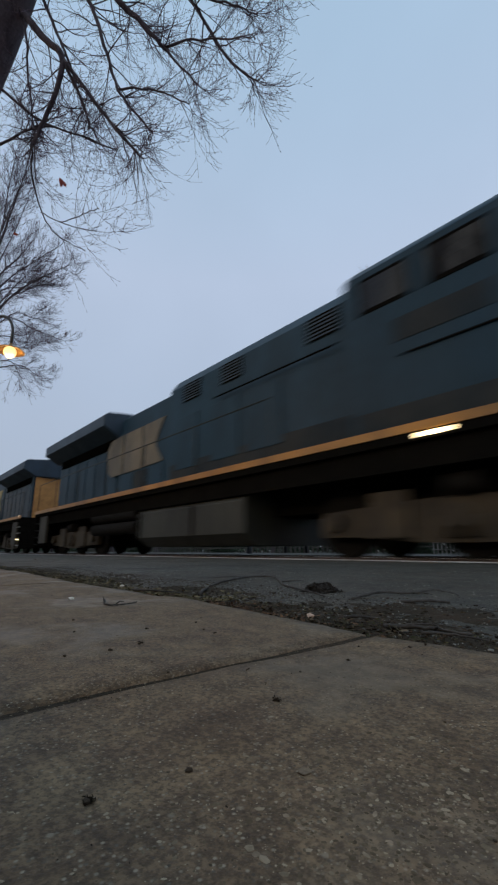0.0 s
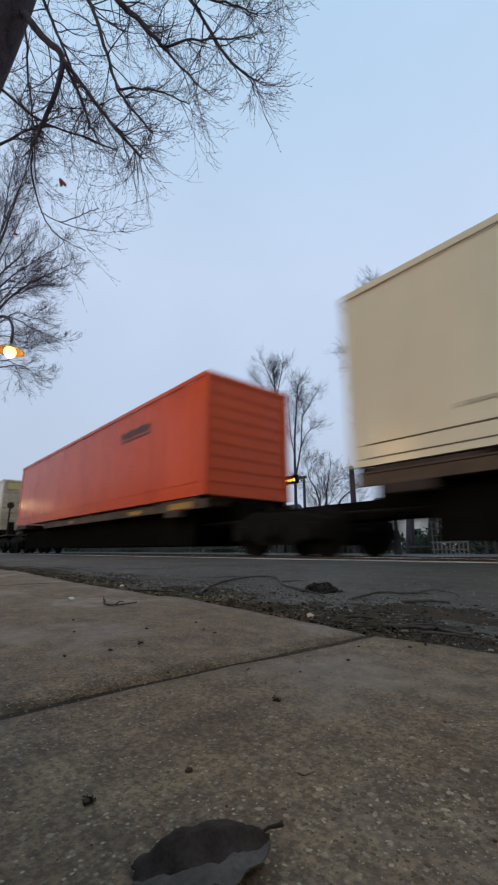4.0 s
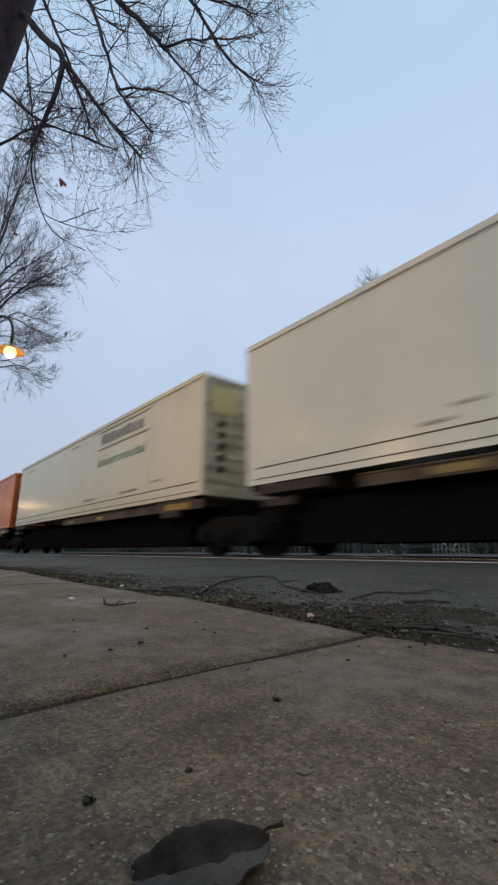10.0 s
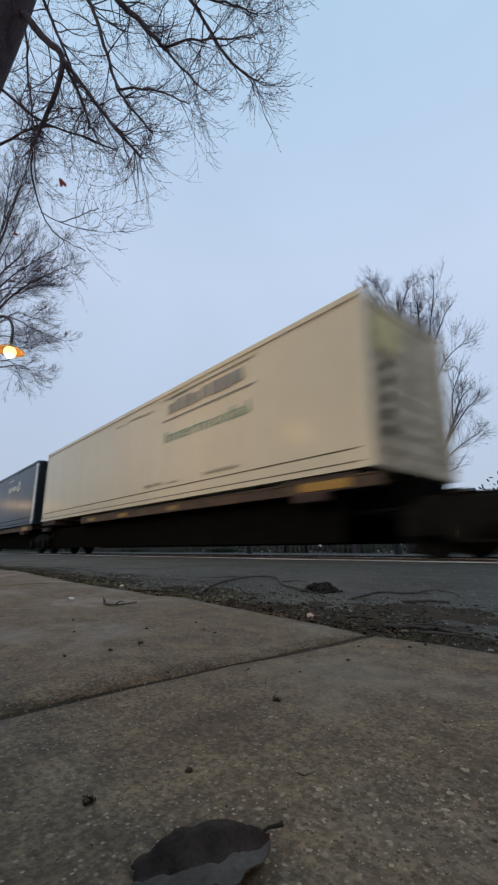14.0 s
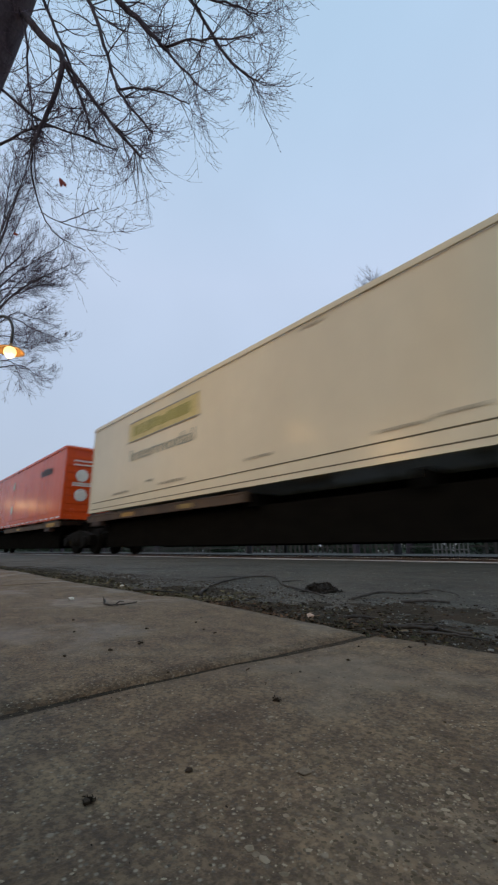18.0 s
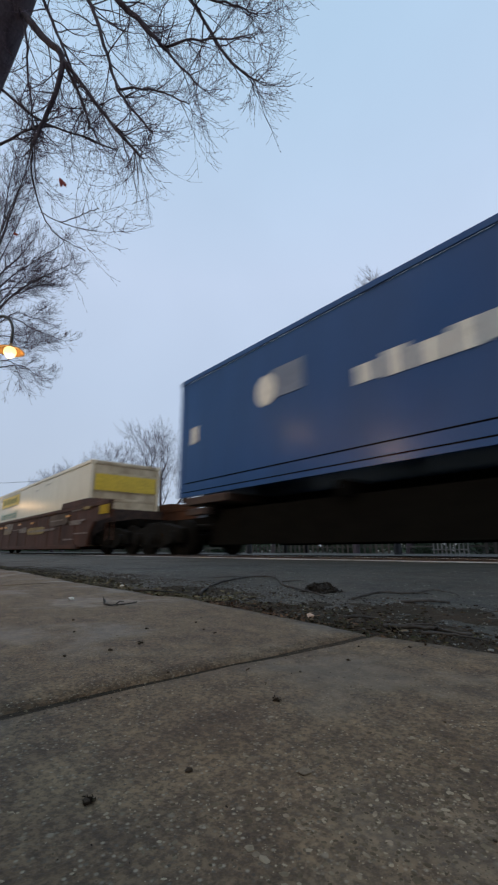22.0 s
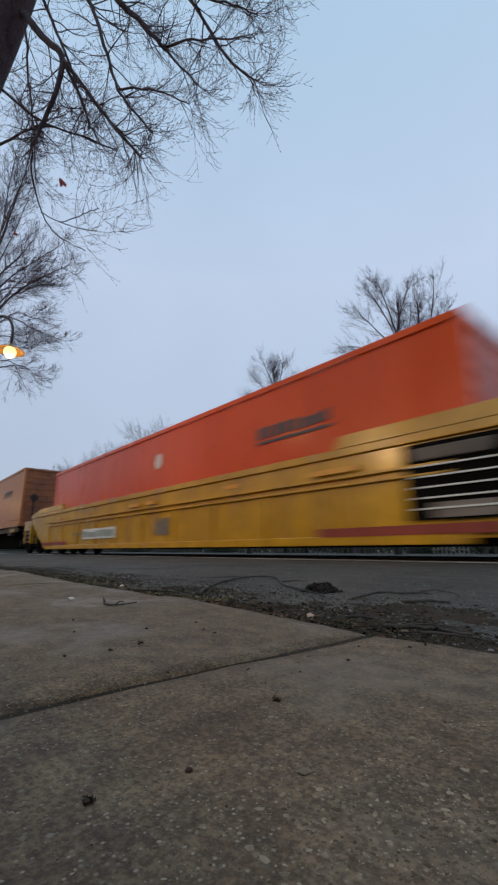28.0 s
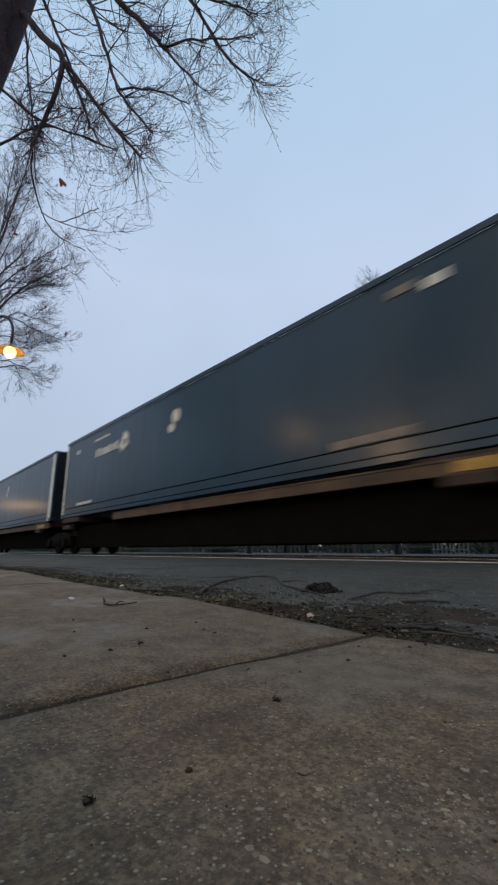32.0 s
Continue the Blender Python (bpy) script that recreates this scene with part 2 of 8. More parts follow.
PEBBLE = pebble_mat("pebble", (0.112, 0.087, 0.053), (0.215, 0.170, 0.108), (0.54, 0.45, 0.31))
ROADSTONE = pebble_mat("road_stone", (0.05, 0.05, 0.046), (0.15, 0.15, 0.135), (0.42, 0.42, 0.38))
SOIL = pebble_mat("soil_crumb", (0.022, 0.016, 0.010), (0.060, 0.044, 0.028), (0.12, 0.09, 0.052))
MOSS = pebble_mat("moss_scrap", (0.018, 0.022, 0.008), (0.056, 0.058, 0.020), (0.15, 0.135, 0.055))
LITTER = pebble_mat("leaf_litter", (0.018, 0.012, 0.008), (0.050, 0.032, 0.020), (0.20, 0.150, 0.095))
STRAW = pebble_mat("dry_grass", (0.055, 0.050, 0.024), (0.150, 0.130, 0.062), (0.36, 0.29, 0.16))
RUSTLEAF = pebble_mat("rust_leaf", (0.030, 0.015, 0.009), (0.085, 0.043, 0.022), (0.22, 0.125, 0.065))
STEEL = surface("rail_steel", (0.62, 0.60, 0.56), (0.4, 0.36, 0.32), 0.22, metal=1.0, scale=5, fine=60, bump=0.05, dist=0.001)
RUST = surface("rust", (0.06, 0.032, 0.02), (0.025, 0.016, 0.012), 0.85, scale=6, fine=60, bump=0.4, dist=0.004)
BARK = surface("bark", (0.080, 0.066, 0.076), (0.040, 0.032, 0.040), 0.9, scale=9, fine=50, bump=0.8, dist=0.01, streak=3.0, spec=0.2)
TWIG = surface("twig_bark", (0.105, 0.078, 0.108), (0.062, 0.047, 0.066), 0.85, scale=6, fine=40, bump=0.0, spec=0.2)
# Near-black for steel parts, deepened to hold the shade under the cars as well.
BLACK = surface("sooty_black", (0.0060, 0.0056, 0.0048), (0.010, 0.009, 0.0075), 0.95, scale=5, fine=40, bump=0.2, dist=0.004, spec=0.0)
GREASE = surface("greasy_steel", (0.014, 0.012, 0.010), (0.008, 0.0075, 0.006), 0.85, spec=0.06, metal=0.0, scale=6, fine=50, bump=0.3, dist=0.004)
RUBBER = surface("tyre_rubber", (0.018, 0.018, 0.018), (0.03, 0.029, 0.027), 0.8, scale=8, fine=60, bump=0.2, dist=0.003)
HUB = surface("wheel_hub", (0.30, 0.29, 0.27), (0.17, 0.16, 0.15), 0.6, metal=0.2, scale=6, fine=60, bump=0.1)
LOCO_BLUE = surface("loco_dark_blue", (0.0068, 0.034, 0.056), (0.0054, 0.023, 0.037), 0.55, scale=1.2, fine=14, bump=0.05, streak=3, spec=0.28)
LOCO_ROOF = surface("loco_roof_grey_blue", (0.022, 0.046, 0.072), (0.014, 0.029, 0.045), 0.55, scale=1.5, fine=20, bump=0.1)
GOLD = surface("loco_gold", (0.44, 0.190, 0.022), (0.19, 0.085, 0.018), 0.45, scale=2, fine=25, bump=0.05, streak=3)
STEPWELL = surface("dusty_brown_steel", (0.036, 0.028, 0.015), (0.017, 0.014, 0.008), 0.75, scale=2, fine=20, bump=0.1, streak=2)
RUSTY_END = surface("dirty_orange_end", (0.56, 0.28, 0.080), (0.36, 0.17, 0.052), 0.55, scale=2, fine=20, bump=0.1)
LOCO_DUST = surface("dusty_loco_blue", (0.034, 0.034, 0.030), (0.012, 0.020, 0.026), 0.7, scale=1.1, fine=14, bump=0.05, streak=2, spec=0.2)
EMBLEM_OLD = surface("loco_faded_emblem", (0.19, 0.145, 0.082), (0.075, 0.066, 0.050), 0.6, scale=1.1, fine=25, bump=0.05, streak=3)
EMBLEM = surface("loco_yellow_emblem", (0.36, 0.27, 0.07), (0.25, 0.18, 0.05), 0.5, scale=2, fine=25, bump=0.05, streak=3)
TANK = surface("loco_tank_grey", (0.030, 0.029, 0.018), (0.013, 0.0125, 0.008), 0.65, scale=1.5, fine=20, bump=0.15, streak=3)
# The tan takes in some of the ground lights' glow on the bogies.
TRUCKTAN = surface("dusty_bogie_tan", (0.052, 0.036, 0.016), (0.018, 0.013, 0.008), 0.8, scale=2.5, fine=20, bump=0.2)
GLASS = surface("dark_glass", (0.006, 0.007, 0.009), (0.01, 0.01, 0.011), 0.12, scale=3, fine=20, bump=0.0, rvar=0.03, spec=0.22)
WHITE = surface("cream_white_paint", (0.76, 0.71, 0.585), (0.72, 0.665, 0.54), 0.25, scale=1.0, fine=9, bump=0.03, streak=4)
COOLW = surface("cool_cream_paint", (0.70, 0.68, 0.605), (0.66, 0.635, 0.56), 0.28, scale=1.0, fine=9, bump=0.03, streak=4)
CREAM = surface("yellowed_white_paint", (0.72, 0.625, 0.44), (0.68, 0.585, 0.41), 0.25, scale=1.0, fine=9, bump=0.03, streak=4)
GREYW = surface("weathered_grey_paint", (0.372, 0.352, 0.268), (0.33, 0.308, 0.232), 0.5, scale=1.0, fine=9, bump=0.03, streak=4)
DARKC = surface("charcoal_blue_paint", (0.010, 0.038, 0.066), (0.008, 0.030, 0.050), 0.33, scale=0.9, fine=9, bump=0.03, streak=4)
DARKG = surface("charcoal_green_paint", (0.013, 0.045, 0.070), (0.010, 0.034, 0.052), 0.30, scale=0.9, fine=9, bump=0.03, streak=4)
BLUEC = surface("navy_blue_paint", (0.013, 0.066, 0.205), (0.010, 0.052, 0.160), 0.36, scale=0.9, fine=9, bump=0.03, streak=4)
ORANGE = surface("orange_paint", (0.66, 0.165, 0.018), (0.56, 0.13, 0.014), 0.36, scale=0.9, fine=9, bump=0.03, streak=4)
PALEO = surface("faded_orange_paint", (0.46, 0.165, 0.042), (0.41, 0.14, 0.035), 0.42, scale=0.9, fine=9, bump=0.03, streak=4)
RED = surface("red_orange_paint", (0.66, 0.085, 0.014), (0.56, 0.065, 0.010), 0.27, scale=0.9, fine=9, bump=0.03, streak=4)
REDS = surface("signal_red_paint", (0.5, 0.03, 0.03), (0.38, 0.02, 0.025), 0.4, scale=1, fine=9, bump=0.02)
MAROON = surface("maroon_chassis", (0.14, 0.022, 0.018), (0.06, 0.013, 0.011), 0.6, scale=3, fine=20, bump=0.1)
BROWN = surface("brown_car_paint", (0.082, 0.031, 0.014), (0.036, 0.015, 0.008), 0.6, spec=0.22, scale=1.4, fine=14, bump=0.1, streak=3)
YELLOW = surface("yellow_car_paint", (0.60, 0.305, 0.014), (0.36, 0.170, 0.012), 0.25, scale=1.4, fine=14, bump=0.03, streak=3)
SILLS = surface("weathered_yellow_sill", (0.105, 0.058, 0.024), (0.036, 0.022, 0.014), 0.7, scale=1.6, fine=20, bump=0.2)
OLD_YELLOW = surface("worn_yellow_sill", (0.42, 0.22, 0.03), (0.14, 0.085, 0.03), 0.6, scale=0.8, fine=20, bump=0.1)
PANELY = surface("yellow_panel", (0.68, 0.48, 0.03), (0.58, 0.40, 0.03), 0.4, scale=2, fine=12, bump=0.0)
GLINT_YELLOW = surface("glint_yellow_patch", (0.46, 0.31, 0.02), (0.22, 0.15, 0.02), 0.16, scale=2, fine=12, bump=0.0)
FADEDY = surface("faded_yellow_panel", (0.60, 0.48, 0.18), (0.53, 0.43, 0.17), 0.5, scale=2, fine=12, bump=0.0)
GREENM = surface("green_marking", (0.17, 0.30, 0.21), (0.13, 0.24, 0.17), 0.5, scale=3, fine=20, bump=0.0)
DIMM = surface("dim_stencil", (0.24, 0.19, 0.15), (0.14, 0.11, 0.085), 0.6, scale=5, fine=30, bump=0.0)
LIP = surface("pale_concrete_lip", (0.50, 0.49, 0.46), (0.34, 0.33, 0.31), 0.8, scale=2, fine=40, bump=0.2, dist=0.002)
TANP = surface("worn_tan_paint", (0.24, 0.175, 0.105), (0.13, 0.09, 0.055), 0.7, scale=3, fine=20, bump=0.0)
DUSTP = surface("dusty_brown_paint", (0.105, 0.066, 0.036), (0.058, 0.034, 0.019), 0.75, scale=1.2, fine=14, bump=0.0, streak=2)
DIMY = surface("dim_yellow_patch", (0.30, 0.20, 0.05), (0.2, 0.13, 0.04), 0.6, scale=3, fine=20, bump=0.0)
OLIVEP = surface("faded_olive_panel", (0.48, 0.42, 0.10), (0.42, 0.38, 0.14), 0.5, scale=2, fine=12, bump=0.0)
GRIME = surface("brown_grime", (0.16, 0.125, 0.07), (0.09, 0.07, 0.04), 0.7, scale=1.2, fine=20, bump=0.0)
BLUEG = surface("grey_blue_marking", (0.16, 0.19, 0.25), (0.12, 0.15, 0.21), 0.5, scale=3, fine=20, bump=0.0)
SCUFF = surface("grey_scuff", (0.34, 0.29, 0.20), (0.44, 0.38, 0.28), 0.6, scale=6, fine=30, bump=0.0)
GREYG = surface("grey_green_marking", (0.25, 0.27, 0.22), (0.2, 0.22, 0.18), 0.5, scale=3, fine=20, bump=0.0)
OLIVEM = surface("olive_marking", (0.32, 0.28, 0.05), (0.27, 0.24, 0.05), 0.5, scale=3, fine=20, bump=0.0)
GREYM = surface("grey_marking", (0.22, 0.21, 0.18), (0.3, 0.28, 0.24), 0.5, scale=3, fine=20, bump=0.0)
BLUEM = surface("blue_marking", (0.06, 0.07, 0.26), (0.05, 0.06, 0.2), 0.5, scale=3, fine=20, bump=0.0)
AMBER_OLD = surface("dirty_amber_reflector", (0.46, 0.24, 0.02), (0.26, 0.14, 0.02), 0.4, scale=6, fine=30, bump=0.0)
PALEM = surface("pale_marking", (0.72, 0.70, 0.62), (0.6, 0.58, 0.5), 0.5, scale=3, fine=20, bump=0.0)
STEELM = surface("steel_grey_marking", (0.080, 0.090, 0.088), (0.13, 0.14, 0.135), 0.5, scale=3, fine=20, bump=0.0)
DARKM = surface("dark_marking", (0.045, 0.035, 0.04), (0.08, 0.05, 0.05), 0.5, scale=3, fine=20, bump=0.0)
AMBER = surface("amber_reflector", (0.75, 0.32, 0.02), (0.6, 0.25, 0.02), 0.3, scale=6, fine=30, bump=0.0)
DULLWHITE = surface("dull_white_wood", (0.20, 0.195, 0.18), (0.12, 0.117, 0.11), 0.9, scale=5, fine=40, bump=0.1)
OLDWOOD = surface("weathered_wood", (0.085, 0.075, 0.065), (0.04, 0.036, 0.032), 0.9, scale=4, fine=40, bump=0.1)
WHITEHOUSE = surface("white_clapboard", (0.62, 0.62, 0.6), (0.5, 0.5, 0.49), 0.7, scale=1, fine=10, bump=0.1)
ROOFING = surface("dark_shingle", (0.06, 0.058, 0.056), (0.035, 0.034, 0.033), 0.9, scale=2, fine=14, bump=0.4)
HEDGE = surface("evergreen_leaf", (0.03, 0.055, 0.025), (0.018, 0.03, 0.014), 0.7, scale=3, fine=20, bump=0.0)
LEAF = surface("dead_leaf", (0.048, 0.036, 0.029), (0.024, 0.019, 0.016), 0.9, scale=70, fine=500, bump=0.6, dist=0.001, spec=0.1)
REDLEAF = surface("red_leaf", (0.30, 0.045, 0.025), (0.22, 0.03, 0.02), 0.7, scale=30, fine=200, bump=0.0)
LAMP_METAL = surface("lamp_dark_metal", (0.03, 0.03, 0.032), (0.02, 0.02, 0.02), 0.5, metal=0.4, scale=5, fine=30, bump=0.05)
SHADE = surface("lamp_shade_brass", (0.24, 0.14, 0.045), (0.16, 0.095, 0.03), 0.4, metal=0.5, scale=8, fine=40, bump=0.05)
BULB = glow("lamp_glow", (1.0, 0.70, 0.34), 1.55)
HEADLIGHT = glow("step_light_glow", (1.0, 0.78, 0.42), 5.0)
LED = glow("amber_led", (1.0, 0.42, 0.03), 4.0)


# ---- mesh helpers ----
def box(bm, x0, x1, y0, y1, z0, z1, bevel=0.0, m=None):
    r = bmesh.ops.create_cube(bm, size=1.0)
    vs = r["verts"]
    bmesh.ops.scale(bm, vec=(abs(x1 - x0), abs(y1 - y0), abs(z1 - z0)), verts=vs)
    bmesh.ops.translate(bm, vec=((x0 + x1) / 2, (y0 + y1) / 2, (z0 + z1) / 2), verts=vs)
    if bevel:
        es = list({e for v in vs for e in v.link_edges})
        g = bmesh.ops.bevel(bm, geom=es, offset=bevel, segments=2, affect="EDGES", profile=0.6)
        vs = list({v for f in g["faces"] for v in f.verts} | {v for v in vs if v.is_valid})
    if m is not None:
        bmesh.ops.transform(bm, matrix=m, verts=vs)
    return bm


def bx(*a, **k):
    return box(bmesh.new(), *a, **k)


def cyl(bm, r, length, m, seg=20, r2=None):
    """A closed cylinder of that length along its own z, centred, then placed by m."""
    bmesh.ops.create_cone(bm, cap_ends=True, segments=seg, radius1=r, radius2=r if r2 is None else r2, depth=length, matrix=m)
    return bm


def prism(profile, x0, x1, axis="x"):
    """A solid with a closed outline (y, z) drawn along x, or (x, z) drawn along y."""
    bm = bmesh.new()
    mk = (lambda a, b, c: (c, a, b)) if axis == "x" else (lambda a, b, c: (a, c, b))
    va = [bm.verts.new(mk(a, b, x0)) for a, b in profile]
    vb = [bm.verts.new(mk(a, b, x1)) for a, b in profile]
    k = len(profile)
    bm.faces.new(va)
    bm.faces.new(vb[::-1])
    for i in range(k):
        bm.faces.new((va[i], vb[i], vb[(i + 1) % k], va[(i + 1) % k]))
    bmesh.ops.recalc_face_normals(bm, faces=bm.faces)
    return bm


def smooth(me, deg=35):
    for pgon in me.polygons:
        pgon.use_smooth = True
    me.set_sharp_from_angle(angle=radians(deg))
    for pgon in me.polygons:
        nm = pgon.normal
        if len(pgon.vertices) == 4 and max(abs(nm.x), abs(nm.y), abs(nm.z)) > 0.9995:
            pgon.use_smooth = False


def part(name, bm, material, parent=None, label="", soft_deg=35):
    me = bpy.data.meshes.new(name)
    bm.to_mesh(me)
    bm.free()
    me.materials.append(material)
    if soft_deg:
        smooth(me, soft_deg)
    ob = new(name, me)
    if parent is not None:
        ob.parent = parent
    if label:
        ob["label"] = label
    return ob


def twin(name, ob, m, parent):
    """Another object on the same mesh."""
    o = new(name, ob.data)
    o.parent = parent
    o.matrix_basis = m
    return o


def root(name, label, category, group="", kind="", at=(0, 0, 0)):
    ob = new(name)
    ob.location = at
    return tagged(ob, label, category, group, kind)


def raw(name, verts, faces, material, parent=None, soft=True):
    me = bpy.data.meshes.new(name)
    me.from_pydata(verts, [], faces)
    me.update()
    me.materials.append(material)
    if soft:
        for pgon in me.polygons:
            pgon.use_smooth = True
    ob = new(name, me)
    if parent is not None:
        ob.parent = parent
    return ob


class Tubes:
    """Many tapered tubes in one mesh."""

    def __init__(self):
        self.v, self.f = [], []

    def add(self, pts, radii, sides=5):
        base = len(self.v)
        prev = None
        for i, pt in enumerate(pts):
            a = pts[max(0, i - 1)]
            b = pts[min(len(pts) - 1, i + 1)]
            d = (b - a).normalized()
            if prev is None:
                side = d.orthogonal().normalized()
            else:
                side = (prev - d * prev.dot(d))
                side = side.normalized() if side.length > 1e-6 else d.orthogonal().normalized()
            prev = side
            other = d.cross(side)
            for k in range(sides):
                ang = 2 * math.pi * k / sides
                self.v.append(tuple(pt + (side * math.cos(ang) + other * math.sin(ang)) * radii[i]))
        for i in range(len(pts) - 1):
            for k in range(sides):
                a0, a1 = base + i * sides + k, base + i * sides + (k + 1) % sides
                self.f.append((a0, a1, a1 + sides, a0 + sides))
        self.f.append(tuple(base + k for k in reversed(range(sides))))
        tip = base + (len(pts) - 1) * sides
        self.f.append(tuple(tip + k for k in range(sides)))


def spline(pts, steps=5):
    """A smooth line through points."""
    out = []
    n = len(pts)
    for i in range(n - 1):
        p0, p1, p2, p3 = pts[max(0, i - 1)], pts[i], pts[i + 1], pts[min(n - 1, i + 2)]
        for k in range(steps):
            t = k / steps
            out.append(0.5 * ((2 * p1) + (p2 - p0) * t + (2 * p0 - 5 * p1 + 4 * p2 - p3) * t * t + (3 * p1 - p0 - 3 * p2 + p3) * t ** 3))
    out.append(pts[-1])
    return out


# ---- the ground, street and track ----
TRACK = 6.584
EDGE = 0.633
rng = random.Random(7)

ground = part("ground", bx(-1500, 1500, -1500, 1500, -0.6, -0.06), GRASSLAND)
tagged(ground, "dark winter ground under bare trees", "ground", kind="structure")


def grid_sheet(name, xs, ys, height, material):
    verts = [(x, y, height(x, y)) for y in ys for x in xs]
    k = len(xs)
    faces = [(j * k + i, j * k + i + 1, (j + 1) * k + i + 1, (j + 1) * k + i) for j in range(len(ys) - 1) for i in range(k - 1)]
    return raw(name, verts, faces, material)


def steps(a, b, n):
    return [a + (b - a) * i / (n - 1) for i in range(n)]


def road_z(x, y):
    return -0.024 + 0.005 * noise.noise(Vector((x * 0.8, y * 1.1, 2.0))) + 0.003 * noise.noise(Vector((x * 4, y * 4, 5.0)))


road = grid_sheet("road", [-400, -120, -50, -25] + steps(-14, 3, 120) + [8, 30, 120, 400], steps(0.55, 5.32, 60), road_z, ASPHALT)
tagged(road, "grey worn asphalt street beside the railway track", "road", kind="structure")
far_road = part("road", bx(-400, 400, 10.2, 15.4, -0.2, -0.03), ASPHALT)
tagged(far_road, "grey asphalt street across the railway track", "road", kind="structure")

bed = grid_sheet("track_bed", [-400, -150, -60] + steps(-40, 6, 160) + [20, 100, 400], steps(5.25, 10.3, 26),
                 lambda x, y: -0.07 + 0.03 * noise.noise(Vector((x * 3.1, y * 3.3, 1))), BALLAST)
tagged(bed, "dark stone ballast bed of the railway track", "track bed", kind="structure")

edge_strip = part("edge_strip", bx(-400, 400, 5.30, 5.42, -0.2, -0.014, bevel=0.003), LIP)
tagged(edge_strip, "pale concrete lip between street and ballast", "edge strip", kind="structure")

# pavement slabs, each an object of its own
pavement = root("pavement", "old stained concrete pavement with exposed pebbles", "pavement", kind="structure")


def edge_y(x):
    """The worn outer edge of the pavement."""
    base = 0.634 if x > -0.5 else 0.634 + 0.065 * min(1.0, (-0.5 - x) / 0.6) if x > -1.2 else 0.680 if x > -1.9 else 0.680 + 0.075 * min(1.0, (-1.9 - x) / 1.1)
    return base + 0.010 * noise.noise(Vector((x * 6, 0, 9))) + 0.004 * noise.noise(Vector((x * 23, 0, 4)))


def slab_z(x, y):
    return 0.0025 * noise.noise(Vector((x * 5, y * 5, 10.5)))


def slab(x0, x1, y0):
    n, k = (46, 40) if -4 < x0 < 1 else (12, 10)
    verts, faces = [], []
    for j in range(k):
        for i in range(n):
            x = x0 + (x1 - x0) * i / (n - 1)
            y = y0 + (edge_y(x) - y0) * j / (k - 1)
            z = slab_z(x, y)
            if j == k - 1:
                z -= 0.002
            if i in (0, n - 1):
                x += 0.004 * noise.noise(Vector((y * 16, x, 4)))
                z -= 0.002
            verts.append((x, y, z))
    for j in range(k - 1):
        for i in range(n - 1):
            faces.append((j * n + i, j * n + i + 1, (j + 1) * n + i + 1, (j + 1) * n + i))
    rim = [i for i in range(n)] + [j * n + n - 1 for j in range(1, k)] + [(k - 1) * n + i for i in range(n - 2, -1, -1)] + [j * n for j in range(k - 2, 0, -1)]
    b0 = len(verts)
    verts += [(verts[i][0], verts[i][1], -0.09) for i in rim]
    for q in range(len(rim)):
        q2 = (q + 1) % len(rim)
        faces.append((rim[q2], rim[q], b0 + q, b0 + q2))
    return raw("slab", verts, faces, CONCRETE, pavement)


JOINT = -0.436
for i in range(-22, 9):
    a = JOINT + 1.5 * i
    slab(a + 0.0085, a + 1.5 - 0.0085, -0.95)
part("joint_dirt", bx(-33.4, 13.0, -0.95, 0.62, -0.12, -0.0045), DIRT, pavement, "dark dirt in the joints")
back_lawn = part("lawn", bx(-60, 40, -14, -0.96, -0.2, -0.02), GRASSLAND)
tagged(back_lawn, "dark winter lawn behind the pavement", "lawn", kind="structure")

# dirt verge between pavement and street
def verge_z(x, y):
    t = (y - 0.60) / 0.7
    rough = 0.018 * noise.noise(Vector((x * 2.4, y * 4.0, 8))) + 0.008 * noise.noise(Vector((x * 11, y * 12, 3))) + 0.004 * noise.noise(Vector((x * 42, y * 42, 1)))
    return -0.009 - 0.024 * t + rough * min(1, 0.35 + 2 * t)


verge = grid_sheet("verge", [-34, -28, -22, -17] + steps(-12, 3, 620) + [5, 8, 13], steps(0.60, 1.30, 34), verge_z, DIRT)
tagged(verge, "narrow verge of dark dirt and moss along the pavement", "verge", kind="structure")


def rail(y, name):
    prof = [(-0.07, -0.19), (0.07, -0.19), (0.07, -0.175), (0.012, -0.16), (0.01, -0.05), (0.036, -0.035), (0.036, -0.012), (0.022, 0.0),
            (-0.022, 0.0), (-0.036, -0.012), (-0.036, -0.035), (-0.01, -0.05), (-0.012, -0.16), (-0.07, -0.175)]
    ob = part(name, prism([(y + a, z + 0.012) for a, z in prof], -400, 400), RUST)
    part("running_band", prism([(y + a, z + 0.012) for a, z in ((-0.030, -0.005), (-0.021, 0.0025), (0.021, 0.0025), (0.030, -0.005))], -400, 400), STEEL, ob, "polished running band")
    tagged(ob, "rusty railway rail with a polished running band", "rail", "rails of the track", "structure")


for y in (TRACK - 0.755, TRACK + 0.755):
    rail(y, "rail")
track_ties = root("sleepers", "row of dark timber sleepers under the rails", "sleepers", kind="structure")
first = None
for i in range(64):
    m = Matrix.Translation((-32 + 0.6 * i, TRACK, -0.165))
    if first is None:
        first = part("sleeper", bx(-0.11, 0.11, -1.3, 1.3, -0.09, 0.07, bevel=0.012), RUST, track_ties)
        first.matrix_basis = m
    else:
        twin("sleeper", first, m, track_ties)

